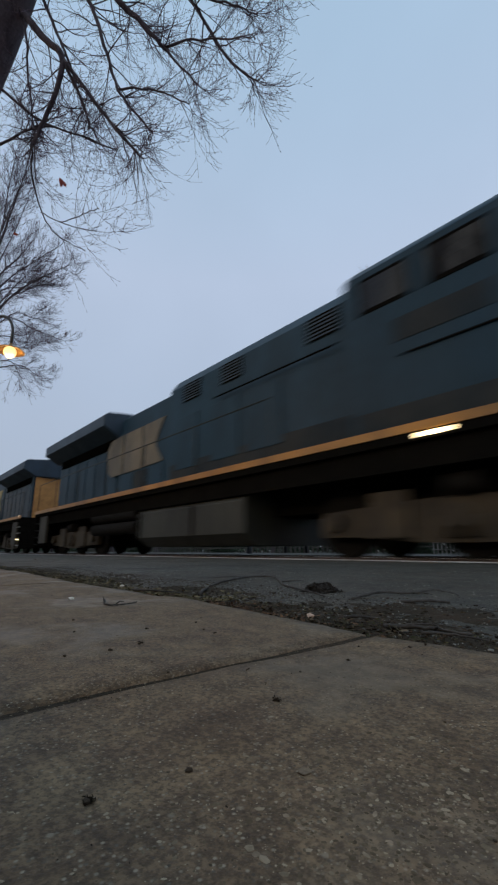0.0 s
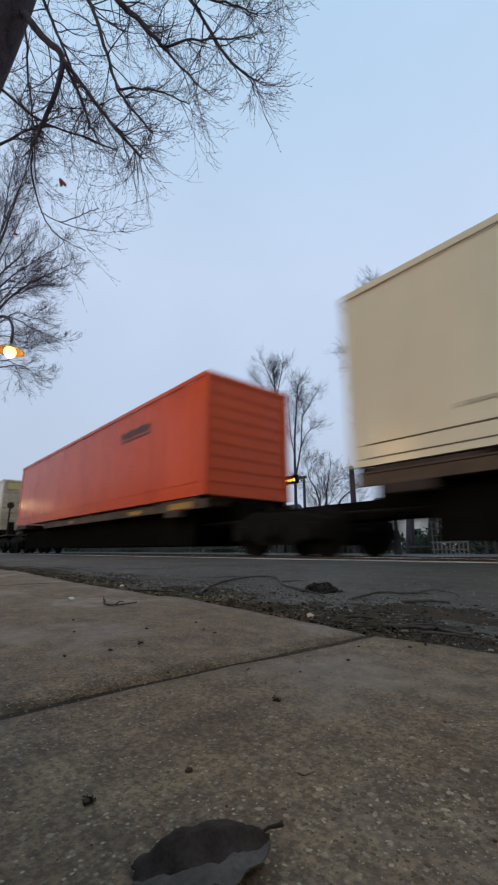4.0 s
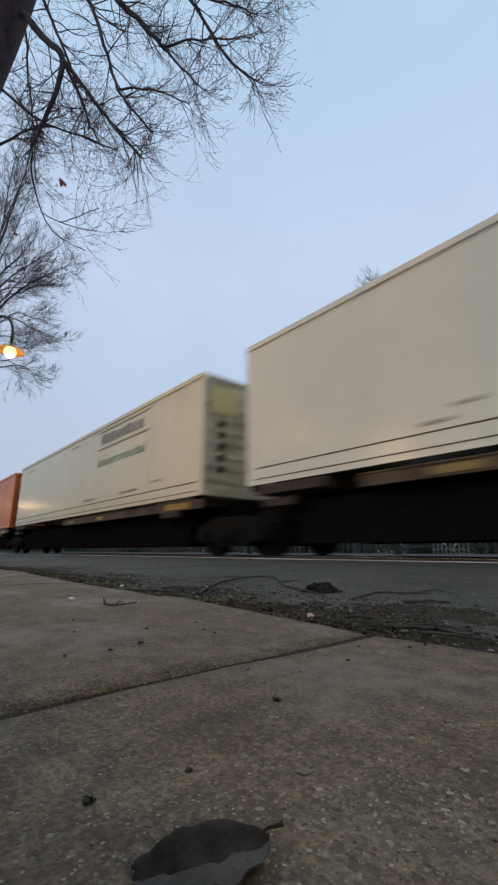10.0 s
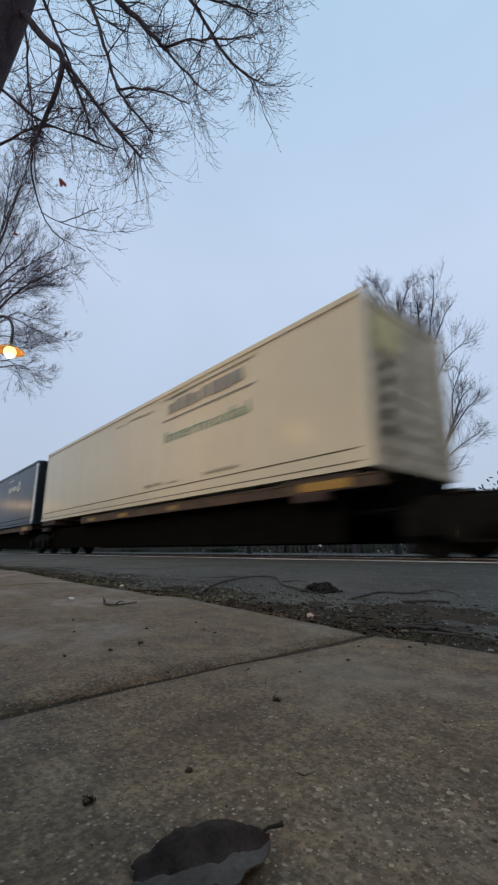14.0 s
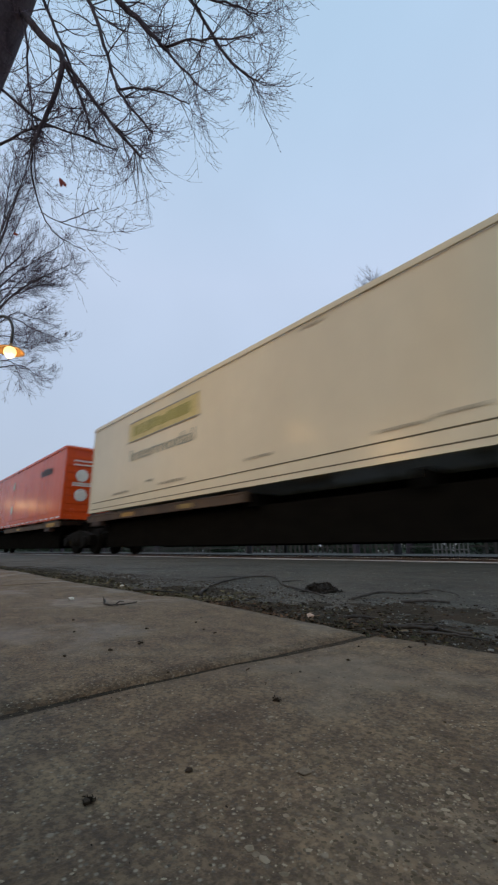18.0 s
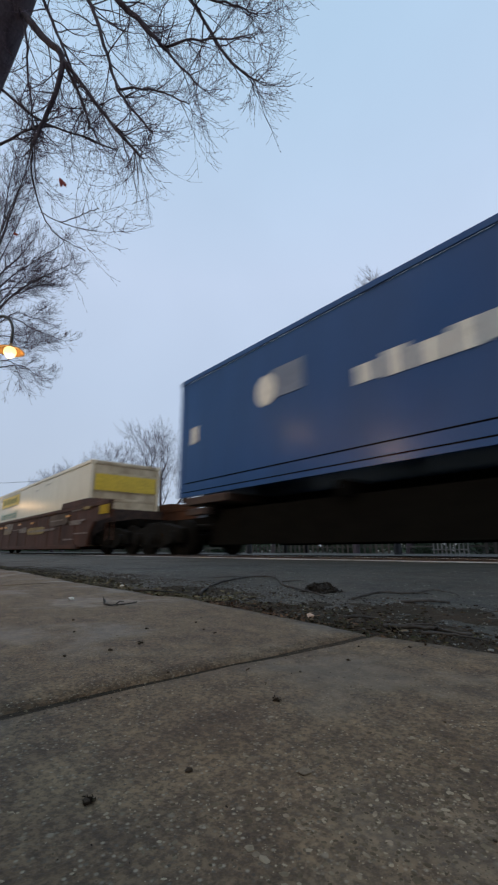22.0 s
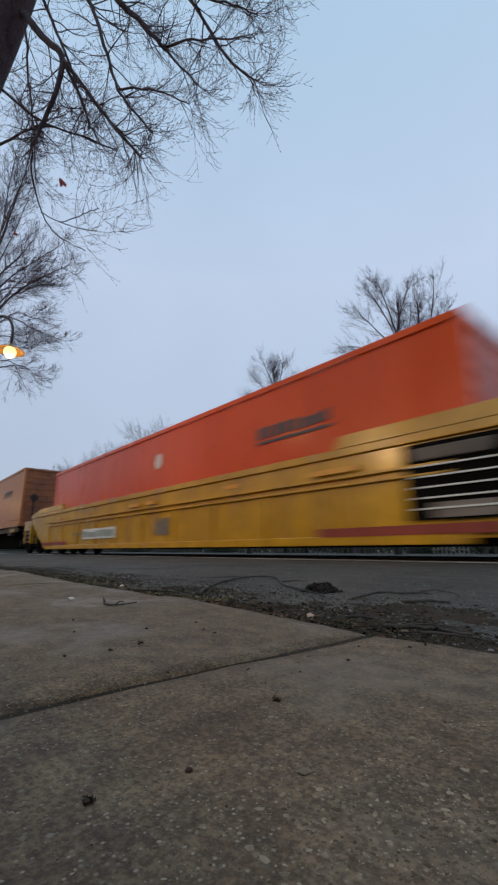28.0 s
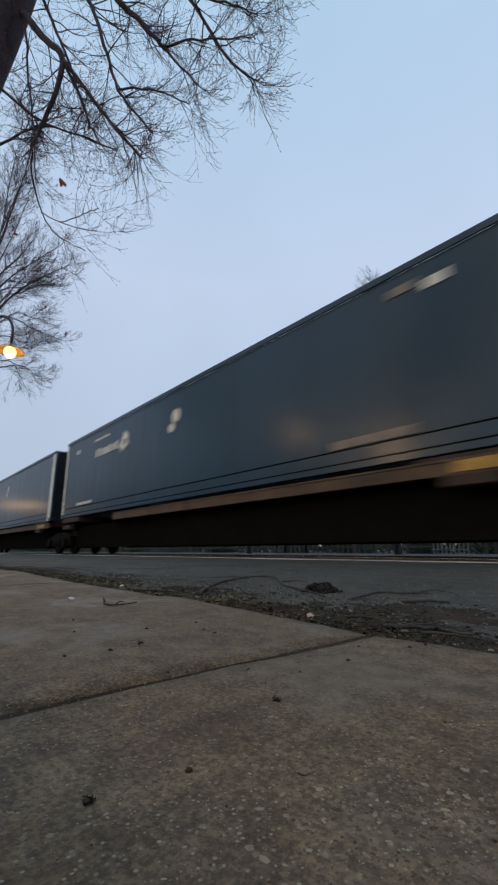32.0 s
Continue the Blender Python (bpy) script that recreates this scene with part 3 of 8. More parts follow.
# ballast stones along the near rail and in the bed
def stones(name, count, where, size, material, label, category, flat=0.6, seed=1, kind="stuff", parent=None):
    r = random.Random(seed)
    tv, tf = [], []
    ico = [(0, 0, 1), (0.894, 0, 0.447), (0.276, 0.851, 0.447), (-0.724, 0.526, 0.447), (-0.724, -0.526, 0.447), (0.276, -0.851, 0.447),
           (0.724, 0.526, -0.447), (-0.276, 0.851, -0.447), (-0.894, 0, -0.447), (-0.276, -0.851, -0.447), (0.724, -0.526, -0.447), (0, 0, -1)]
    tri = [(0, 1, 2), (0, 2, 3), (0, 3, 4), (0, 4, 5), (0, 5, 1), (1, 6, 2), (2, 7, 3), (3, 8, 4), (4, 9, 5), (5, 10, 1),
           (2, 6, 7), (3, 7, 8), (4, 8, 9), (5, 9, 10), (1, 10, 6), (11, 7, 6), (11, 8, 7), (11, 9, 8), (11, 10, 9), (11, 6, 10)]
    for _ in range(count):
        x, y, z = where(r)
        s = size(r)
        a = r.uniform(0, 6.28)
        sx, sy, sz = s * r.uniform(0.8, 1.4), s * r.uniform(0.6, 1.0), s * flat * r.uniform(0.7, 1.2)
        b = len(tv)
        for p0 in ico:
            q = r.uniform(0.82, 1.15) if flat > 0.2 and count > 1 else r.uniform(0.75, 1.18)
            px, py, pz = p0[0] * sx * q, p0[1] * sy * q, p0[2] * sz * q
            tv.append((x + px * math.cos(a) - py * math.sin(a), y + px * math.sin(a) + py * math.cos(a), z + pz))
        tf += [(b + i, b + j, b + k) for i, j, k in tri]
    ob = raw(name, tv, tf, material, parent, soft=False)
    if label:
        tagged(ob, label, category, kind=kind)
    return ob


stones("ballast_stones", 5000, lambda r: (r.uniform(-34, 5), r.choice([r.uniform(5.28, 5.72), r.uniform(5.9, 9.9)]), -0.065 + r.uniform(-0.01, 0.01)),
       lambda r: r.uniform(0.018, 0.035), BALLAST, "loose grey ballast stones between the rails", "ballast", seed=3)
tagged(stones("road_grit", 15000, lambda r: ((lambda x, y: (x, y, road_z(x, y)))(r.uniform(-5, 0.6), 0.8 + 2.6 * r.random() ** 1.5)), lambda r: 0.0012 + 0.0034 * r.random() ** 2, ROADSTONE,
              "loose pale grit scattered on the asphalt", "grit", seed=5), kind="stuff")


def near_spot(r):
    """Pebbles crowd towards the near end of the slab."""
    while True:
        x, y = r.uniform(-1.2, 0.25), r.uniform(0.03, 0.6)
        dens = 0.16 + 0.84 * max(0, min(1, (x + 0.55) * 1.9)) * max(0.25, 1.15 - y * 1.8)
        dens *= 0.10 + 1.9 * max(0, noise.noise(Vector((x * 7, y * 7, 20))) + 0.15) + 0.5 * max(0, noise.noise(Vector((x * 30, y * 30, 2))))
        if r.random() < dens:
            return (x, y, slab_z(x, y))


stones("pavement_pebbles", 30000, near_spot, lambda r: 0.0004 + 0.0011 * r.random() ** 4.5, PEBBLE,
       "pale pebbles exposed in the worn concrete", "pebbles", flat=0.22, seed=9)
stones("joint_grit", 420, lambda r: (JOINT - 0.011 + r.gauss(0.0, 0.007), r.uniform(0.05, 0.62), 0.0), lambda r: 0.0005 + 0.0010 * r.random() ** 2, PEBBLE,
                    "pale grit gathered along the pavement joint", "grit", flat=0.35, seed=12)
stones("dirt_crumbs", 260, lambda r: (r.uniform(-2.4, 0.1), r.uniform(0.06, 0.6), 0.0005), lambda r: 0.0005 + 0.0016 * r.random() ** 4, SOIL,
                "dark crumbs of dirt scattered on the pavement", "dirt crumbs", seed=14)
def flakes(name, count, where, size, material, label, category, seed):
    """Flat curled scraps of leaf lying about."""
    r = random.Random(seed)
    v, f = [], []
    for _ in range(count):
        c = Vector(where(r))
        a = Vector((r.gauss(0, 1), r.gauss(0, 1), r.gauss(0, 0.25))).normalized() * size(r)
        w = Vector((-a.y, a.x, r.gauss(0, 0.2) * a.length)) * r.uniform(0.3, 0.7)
        q = len(v)
        v += [tuple(c - a), tuple(c - a * 0.3 + w), tuple(c + a), tuple(c + a * 0.2 - w)]
        f += [(q, q + 1, q + 2), (q, q + 2, q + 3)]
    ob = raw(name, v, f, material, soft=False)
    return tagged(ob, label, category, kind="stuff")


def verge_spot(r):
    """Litter gathers in drifts against the pavement."""
    while True:
        x = r.uniform(-5, 0.5)
        y = edge_y(x) + abs(r.gauss(0.0, 0.17))
        if r.random() < 0.15 + 1.6 * max(0, noise.noise(Vector((x * 3.5, y * 5, 31))) + 0.2):
            return (x, y, max(verge_z(x, y), road_z(x, y)) + 0.002)


flakes("leaf_scraps", 4200, verge_spot, lambda r: 0.0015 + 0.011 * r.random() ** 3, LITTER, "brown leaf scraps strewn along the dirt verge", "leaf scraps", 61)
flakes("moss_scraps", 8000, verge_spot, lambda r: 0.0015 + 0.005 * r.random() ** 2, MOSS, "olive moss scraps along the dirt verge", "moss", 63)
def dry_spot(r):
    """Bleached grass lies along the far stretch of the pavement's edge."""
    while True:
        x = -1.1 - 5.5 * r.random() ** 1.4
        y = edge_y(x) + 0.015 + abs(r.gauss(0.0, 0.10))
        if r.random() < 0.25 + 1.5 * max(0, noise.noise(Vector((x * 2.2, y * 6, 17))) + 0.25):
            return (x, y, max(verge_z(x, y), road_z(x, y)) + 0.002)


def drift_spot(r):
    """Rust-brown scraps heaped where the pavement steps out."""
    x = r.gauss(-1.05, 0.28)
    y = edge_y(x) + 0.02 + abs(r.gauss(0.0, 0.055))
    return (x, y, max(verge_z(x, y), road_z(x, y)) + 0.003)


flakes("dry_grass", 9000, dry_spot, lambda r: 0.003 + 0.013 * r.random() ** 2, STRAW, "bleached dry grass along the dirt verge", "dry grass", 66)
flakes("leaf_scraps", 1300, drift_spot, lambda r: 0.002 + 0.010 * r.random() ** 2, RUSTLEAF, "rust-brown leaf scraps heaped along the pavement edge", "leaf scraps", 67)
flakes("leaf_scraps", 60, lambda r: (r.uniform(-3, -0.3), r.uniform(0.2, 0.62), 0.002), lambda r: 0.0015 + 0.003 * r.random() ** 2, LITTER, "few small leaf scraps on the pavement", "leaf scraps", 62)
stones("verge_litter", 9000, verge_spot,
                lambda r: 0.0012 + 0.0055 * r.random() ** 3, SOIL, "dark leaf litter and soil crumbs on the verge", "leaf litter", flat=0.4, seed=16)
def wide_spot(r):
    x = r.uniform(-4.5, 0.5)
    y = edge_y(x) + 0.03 + 0.62 * r.random() ** 1.3
    return (x, y, max(verge_z(x, y), road_z(x, y)) + 0.0005)


stones("verge_grit", 9000, wide_spot, lambda r: 0.0010 + 0.0040 * r.random() ** 3, ROADSTONE, "grey grit trodden into the dirt verge", "grit", flat=0.5, seed=17)
stones("verge_litter", 6000, wide_spot, lambda r: 0.0015 + 0.0050 * r.random() ** 3, SOIL, "scattered soil crumbs out to the asphalt", "leaf litter", flat=0.4, seed=18)
flakes("leaf_scraps", 2500, wide_spot, lambda r: 0.0015 + 0.007 * r.random() ** 3, RUSTLEAF, "rusty leaf scraps strewn out to the asphalt", "leaf scraps", 68)


def gravel_spot(r):
    x, y = r.gauss(-0.152, 0.038), r.gauss(0.25, 0.065)
    return (x, y, slab_z(x, y))


stones("pavement_pebbles", 620, gravel_spot, lambda r: 0.0007 + 0.0022 * r.random() ** 2.6, PEBBLE, "larger pale pebbles exposed in the worn concrete", "pebbles", flat=0.20, seed=19)
stones("pebble", 1, lambda r: (-0.206, 0.221, slab_z(-0.206, 0.221) + 0.0006), lambda r: 0.0062, surface("pale_gravel", (0.33, 0.262, 0.18), (0.21, 0.165, 0.112), 0.85, scale=60, fine=500, bump=0.3, dist=0.001, jitter=0.5, spec=0.15), "flat pale pebble set in the concrete", "pebble", flat=0.14, seed=4, kind="thing")


def bits(name, spots, size, material, label, category, group="", flat=0.5, seed=1):
    for i, (x, y) in enumerate(spots):
        ob = stones(name, 1, lambda r: (0, 0, 0), lambda r: size, material, "", "", flat=flat, seed=seed + i)
        ob.location = (x, y, size * flat * 0.6 + (slab_z(x, y) if y < EDGE else -0.012))
        tagged(ob, label, category, group)


bits("paper_scrap", [(-1.716, 0.796), (-1.248, 0.434)], 0.013, PALEM, "small crumpled white paper scrap on the ground", "paper scrap", "paper scraps", 0.4, 30)
bits("stone", [(-0.661, 0.739)], 0.011, surface("pinkish_stone", (0.5, 0.36, 0.27), (0.4, 0.29, 0.22), 0.7, scale=20, fine=100, bump=0.2), "small pinkish stone on the dirt verge", "stone", "", 0.6, 40)
bits("dirt_clump", [(-1.554, 0.632), (-0.889, 0.317), (-0.762, 0.275), (-0.589, 0.262), (-0.599, 0.309), (-0.703, 0.375), (-0.636, 0.445), (-0.596, 0.206), (-0.709, 0.478), (-0.602, 0.443),
                    (-0.335, 0.613), (-0.342, 0.583), (-0.356, 0.464), (-0.253, 0.168), (-0.259, 0.108)], 0.0028, SOIL, "small dark clump of dirt on the pavement", "dirt clump", "dirt clumps", 0.55, 50)
for i, (cx, cy) in enumerate([(-0.307, 0.295), (-0.259, 0.110), (-0.605, 0.315)]):
    rr = random.Random(90 + i)
    tv, tf = [], []
    for _ in range(70):
        c = Vector((rr.gauss(0, 0.0022), rr.gauss(0, 0.0016), abs(rr.gauss(0.0008, 0.0008))))
        a = Vector((rr.gauss(0, 1), rr.gauss(0, 1), rr.gauss(0, 0.5))).normalized() * rr.uniform(0.0006, 0.0018)
        w = a.orthogonal().normalized() * rr.uniform(0.0003, 0.0008)
        q = len(tv)
        tv += [tuple(c - a), tuple(c + w), tuple(c + a), tuple(c - w)]
        tf.append((q, q + 1, q + 2, q + 3))
    crumb = raw("leaf_crumb", tv, tf, SOIL, soft=False)
    crumb.location = (cx, cy, slab_z(cx, cy))
    tagged(crumb, "dark crumpled leaf crumb on the pavement", "leaf crumb", "leaf crumbs")
bits("gravel_stone", [(-0.491, 0.255), (-0.488, 0.295), (-0.130, 0.243), (-0.116, 0.238), (-0.185, 0.269), (-0.112, 0.253), (-0.331, 0.141), (-0.321, 0.131), (-0.183, 0.181), (-0.170, 0.180), (-0.171, 0.150),
                      (-0.154, 0.216), (-0.188, 0.213), (-0.166, 0.230), (-0.137, 0.202), (-0.175, 0.211)], 0.0024, surface("pale_gravel", (0.33, 0.262, 0.18), (0.21, 0.165, 0.112), 0.85, scale=60, fine=500, bump=0.3, dist=0.001, jitter=0.5, spec=0.15),
     "small pale gravel stone set in the concrete", "gravel stone", "gravel stones", 0.06, 120)


def branchlet(name, pts, r0, label, forks=(), seed=1):
    tb = Tubes()
    line = spline([Vector(q) for q in pts], 6)
    n = len(line)
    rr = random.Random(seed + int(r0 * 1e5))
    line = [q + Vector((rr.gauss(0, r0 * 0.22), rr.gauss(0, r0 * 0.22), rr.gauss(0, r0 * 0.12))) for q in line]
    tb.add(line, [r0 * (1 - 0.6 * i / n) * rr.choice((0.86, 0.9, 0.95, 1.0, 1.1)) for i in range(n)], 7)
    for at, way, ln in forks:
        o = line[int(at * (n - 1))]
        w = Vector(way)
        tb.add([o, o + w * ln * 0.5 + Vector((0, 0, 0.004)), o + w * ln], [r0 * 0.6, r0 * 0.45, r0 * 0.2], 5)
    ob = raw(name, tb.v, tb.f, surface("fallen_wood", (0.066, 0.059, 0.050), (0.020, 0.018, 0.016), 0.85, scale=20, fine=120, bump=0.3, dist=0.002))
    tagged(ob, label, "branch", "fallen branches")
    return ob


branchlet("fallen_branch", [(-1.285, 0.875, -0.016), (-1.607, 1.193, -0.012), (-1.88, 1.605, -0.014), (-1.746, 1.672, -0.012), (-1.346, 1.355, -0.014), (-1.084, 1.202, -0.012), (-0.952, 1.137, -0.016)], 0.0062,
          "long curved bare fallen branch on the asphalt edge", [(0.35, (-0.3, -0.75, 0.0), 0.25), (0.62, (0.3, 0.6, 0.0), 0.2)])
branchlet("fallen_branch", [(-0.848, 1.144, -0.016), (-0.869, 1.315, -0.010), (-0.803, 1.413, -0.014), (-0.805, 1.574, -0.012), (-0.683, 1.49, -0.016)], 0.0050,
          "thin crooked fallen branch on the asphalt", [(0.5, (0.6, 0.0, 0.0), 0.12)])
branchlet("fallen_branch", [(-0.482, 0.742, -0.008), (-0.44, 0.752, -0.004), (-0.40, 0.766, -0.005), (-0.345, 0.783, -0.009)], 0.0050, "thick rotten branch sunk in the verge", [(0.3, (0.7, 0.4, 0.0), 0.03), (0.7, (0.7, -0.4, 0.1), 0.025)])
branchlet("fallen_branch", [(-0.455, 0.772, -0.004), (-0.41, 0.782, 0.0), (-0.35, 0.803, -0.004)], 0.0022, "thin pale stick on the rotten branch", [(0.5, (0.6, 0.5, 0.0), 0.03)])
branchlet("fallen_branch", [(-0.40, 0.722, -0.006), (-0.36, 0.735, -0.004), (-0.305, 0.750, -0.008)], 0.0032, "thin rotten stick in the verge", [])
branchlet("fallen_branch", [(-0.72, 1.20, -0.018), (-0.66, 1.245, -0.014), (-0.61, 1.28, -0.018)], 0.0060, "short dark broken stick on the asphalt", [])
branchlet("fallen_branch", [(-0.609, 0.789, -0.010), (-0.58, 0.815, -0.008), (-0.55, 0.831, -0.012)], 0.004, "short straight fallen stick in the verge", [])
branchlet("fallen_branch", [(-1.16, 0.49, 0.004), (-1.065, 0.456, 0.003), (-1.03, 0.475, 0.004), (-1.052, 0.53, 0.004)], 0.0030,
          "small forked twig on the concrete pavement", [(0.3, (-0.8, 0.2, 0.3), 0.05), (0.6, (0.3, 0.5, 0.2), 0.035)])
branchlet("fallen_branch", [(-1.42, 0.70, 0.0), (-1.30, 0.72, 0.004), (-1.22, 0.76, 0.0)], 0.004, "pale broken stick at the pavement edge", [])
cr = random.Random(21)
cv, cf = [], []
for _ in range(2600):
    c = Vector((max(-0.055, min(0.055, cr.gauss(0, 0.030))), max(-0.05, min(0.05, cr.gauss(0, 0.028))), 0.0))
    c.z = max(0.0, 0.030 * (1 - (c.length / 0.066) ** 4)) * (0.8 + 0.5 * noise.noise(c * 40)) * cr.random() ** 0.5 + 0.002
    a = Vector((cr.gauss(0, 1), cr.gauss(0, 1), cr.gauss(0, 0.6))).normalized() * cr.uniform(0.004, 0.011)
    w = a.orthogonal().normalized() * cr.uniform(0.001, 0.004)
    q = len(cv)
    cv += [tuple(c - a), tuple(c + w), tuple(c + a), tuple(c - w)]
    cf.append((q, q + 1, q + 2, q + 3))
clump = raw("leaf_clump", cv, cf, surface("wet_leaf_clump", (0.016, 0.014, 0.011), (0.03, 0.024, 0.018), 0.85, scale=30, fine=200, bump=0.2, dist=0.002), soft=False)
clump.location = (-1.09, 1.285, -0.022)
tagged(clump, "dark clump of wet leaves on the asphalt", "leaf clump")

# moss and grass tufts at the pavement edge
def tuft(spots, seed, label):
    r = random.Random(seed)
    tb = Tubes()
    for x, y in spots:
        for _ in range(12):
            o = Vector((x + r.gauss(0, 0.02), y + r.gauss(0, 0.012), -0.01))
            w = Vector((r.gauss(0, 0.5), r.gauss(0, 0.5), 1)).normalized() * r.uniform(0.006, 0.015)
            tb.add([o, o + w * 0.6, o + w + Vector((w.x, w.y, -0.004)) * 0.6], [0.0011, 0.0008, 0.0003], 3)
    ob = raw("grass_tufts", tb.v, tb.f, surface("dry_grass", (0.09, 0.07, 0.04), (0.035, 0.036, 0.018), 0.9, scale=20, fine=90, bump=0))
    tagged(ob, label, "grass", kind="stuff")


tuft([(rng.uniform(-3.6, 0.1), EDGE + rng.uniform(-0.005, 0.10)) for _ in range(75)], 3, "short dry grass tufts along the pavement edge")
tuft([(rng.uniform(-7.5, -3.6), EDGE + rng.uniform(0.05, 0.22)) for _ in range(60)], 4, "dry grass tufts farther along the pavement edge")

# ---- trees ----
def grow(tb, o, way, length, r0, level, r, droop, kids, sides, wig=0.22, thin=0.0014):
    """A branch that wanders, thins out and carries smaller branches."""
    n = 5 if level > 1 else 4
    pts, d = [o], way.normalized()
    bend = Vector((r.gauss(0, 1), r.gauss(0, 1), r.gauss(0, 1))) * wig * 0.9
    for i in range(n):
        if i == n // 2:
            bend = bend * -0.6 + Vector((0, 0, 0.5 * wig))
        d = (d + (bend + Vector((r.gauss(0, wig), r.gauss(0, wig), r.gauss(0, wig))) * 0.5 - Vector((0, 0, droop))) * 0.5).normalized()
        pts.append(pts[-1] + d * length / n)
    tip = r0 * (0.35 if level else 0.4)
    radii = [r0 + (tip - r0) * i / n for i in range(n + 1)]
    if level == 0:
        radii[-1] = radii[0] * 0.8
        pts += [pts[-1] + d * r0 * 3, pts[-1] + d * r0 * 8]
        radii += [r0 * 1.7, r0 * 0.5]
    tb[min(level, 1) if level < 2 else 2].add(pts, radii, sides[min(level, len(sides) - 1)])
    if level == 0:
        return
    for k in range(kids[level]):
        at = r.uniform(0.22, 1.0) if k else 1.0
        i = min(n - 1, int(at * n))
        along = pts[i + 1] - pts[i]
        base = pts[i].lerp(pts[i + 1], at * n - i) if i < n else pts[-1]
        along = (pts[i + 1] - pts[i]).normalized()
        side = along.orthogonal().normalized()
        side.rotate(Matrix.Rotation(r.uniform(0, 6.283), 3, along))
        spread = r.uniform(0.45, 1.0) if k else r.uniform(0.05, 0.3)
        grow(tb, base, along + side * spread, length * r.uniform(0.42, 0.68), max(thin, radii[i] * r.uniform(0.42, 0.62)), level - 1, r, droop, kids, sides, wig, thin)


def crown_tree(name, at, height, fork, stems, spread, r0, seed, label, kids=(0, 4, 5, 6), limbs=13, rise=-0.05, thin=0.005, reach=1.0, low=0.0):
    """A bare tree: a trunk that forks into curving stems with a wide fan of limbs and twigs."""
    r = random.Random(seed)
    tree = root(name, label, "tree", "bare trees", at=at)
    tb = [Tubes(), Tubes(), Tubes()]
    top = Vector((0, 0, fork))
    tb[2].add(spline([Vector((0, 0, -0.1)), Vector((0.04, 0.0, fork * 0.4)), top], 4), [r0 * (1.35 if i == 0 else 1 - 0.03 * i) for i in range(9)], 10)
    for s in range(stems):
        a = 2 * math.pi * (s + r.uniform(-0.3, 0.3)) / stems
        out = Vector((math.cos(a), math.sin(a), 0)) * spread * (r.uniform(0.12, 0.4) if s % 3 == 0 else r.uniform(0.5, 1.0))
        top_z = (height - fork) * (r.uniform(0.84, 0.97) if s % 3 == 0 else r.uniform(0.55, 0.85))
        line = [top, top + out * 0.38 + Vector((0, 0, top_z * 0.25)), top + out * 0.72 + Vector((r.gauss(0, 0.25), r.gauss(0, 0.25), top_z * 0.58)),
                top + out * 0.92 + Vector((r.gauss(0, 0.3), r.gauss(0, 0.3), top_z * 0.82)), top + out + Vector((0, 0, top_z))]
        pts = spline(line, 4)
        n = len(pts)
        rad = [max(0.008, r0 * 0.52 * (1 - i / (n - 1)) ** 1.1) for i in range(n)]
        tb[2].add(pts, rad, 8)
        for k in range(limbs):
            i = 2 + int((n - 4) * (low + (1 - low) * ((k + r.random()) / limbs)) ** 0.8)
            along = (pts[i + 1] - pts[i]).normalized()
            side = along.orthogonal().normalized()
            side.rotate(Matrix.Rotation(r.uniform(0, 6.283), 3, along))
            ln = reach * height * r.uniform(0.15, 0.26) * (1.15 - 0.55 * i / n)
            grow(tb, pts[i], along * 0.8 + side * r.uniform(0.5, 1.0), ln, max(0.012, rad[i] * 0.42), 3, r, rise, kids, (3, 3, 4, 5), 0.24, thin)
    raw("trunk", tb[2].v, tb[2].f, BARK, tree)
    raw("branch_crown", tb[1].v, tb[1].f, BARK, tree)
    raw("twig_crown", tb[0].v, tb[0].f, TWIG, tree)
    return tree


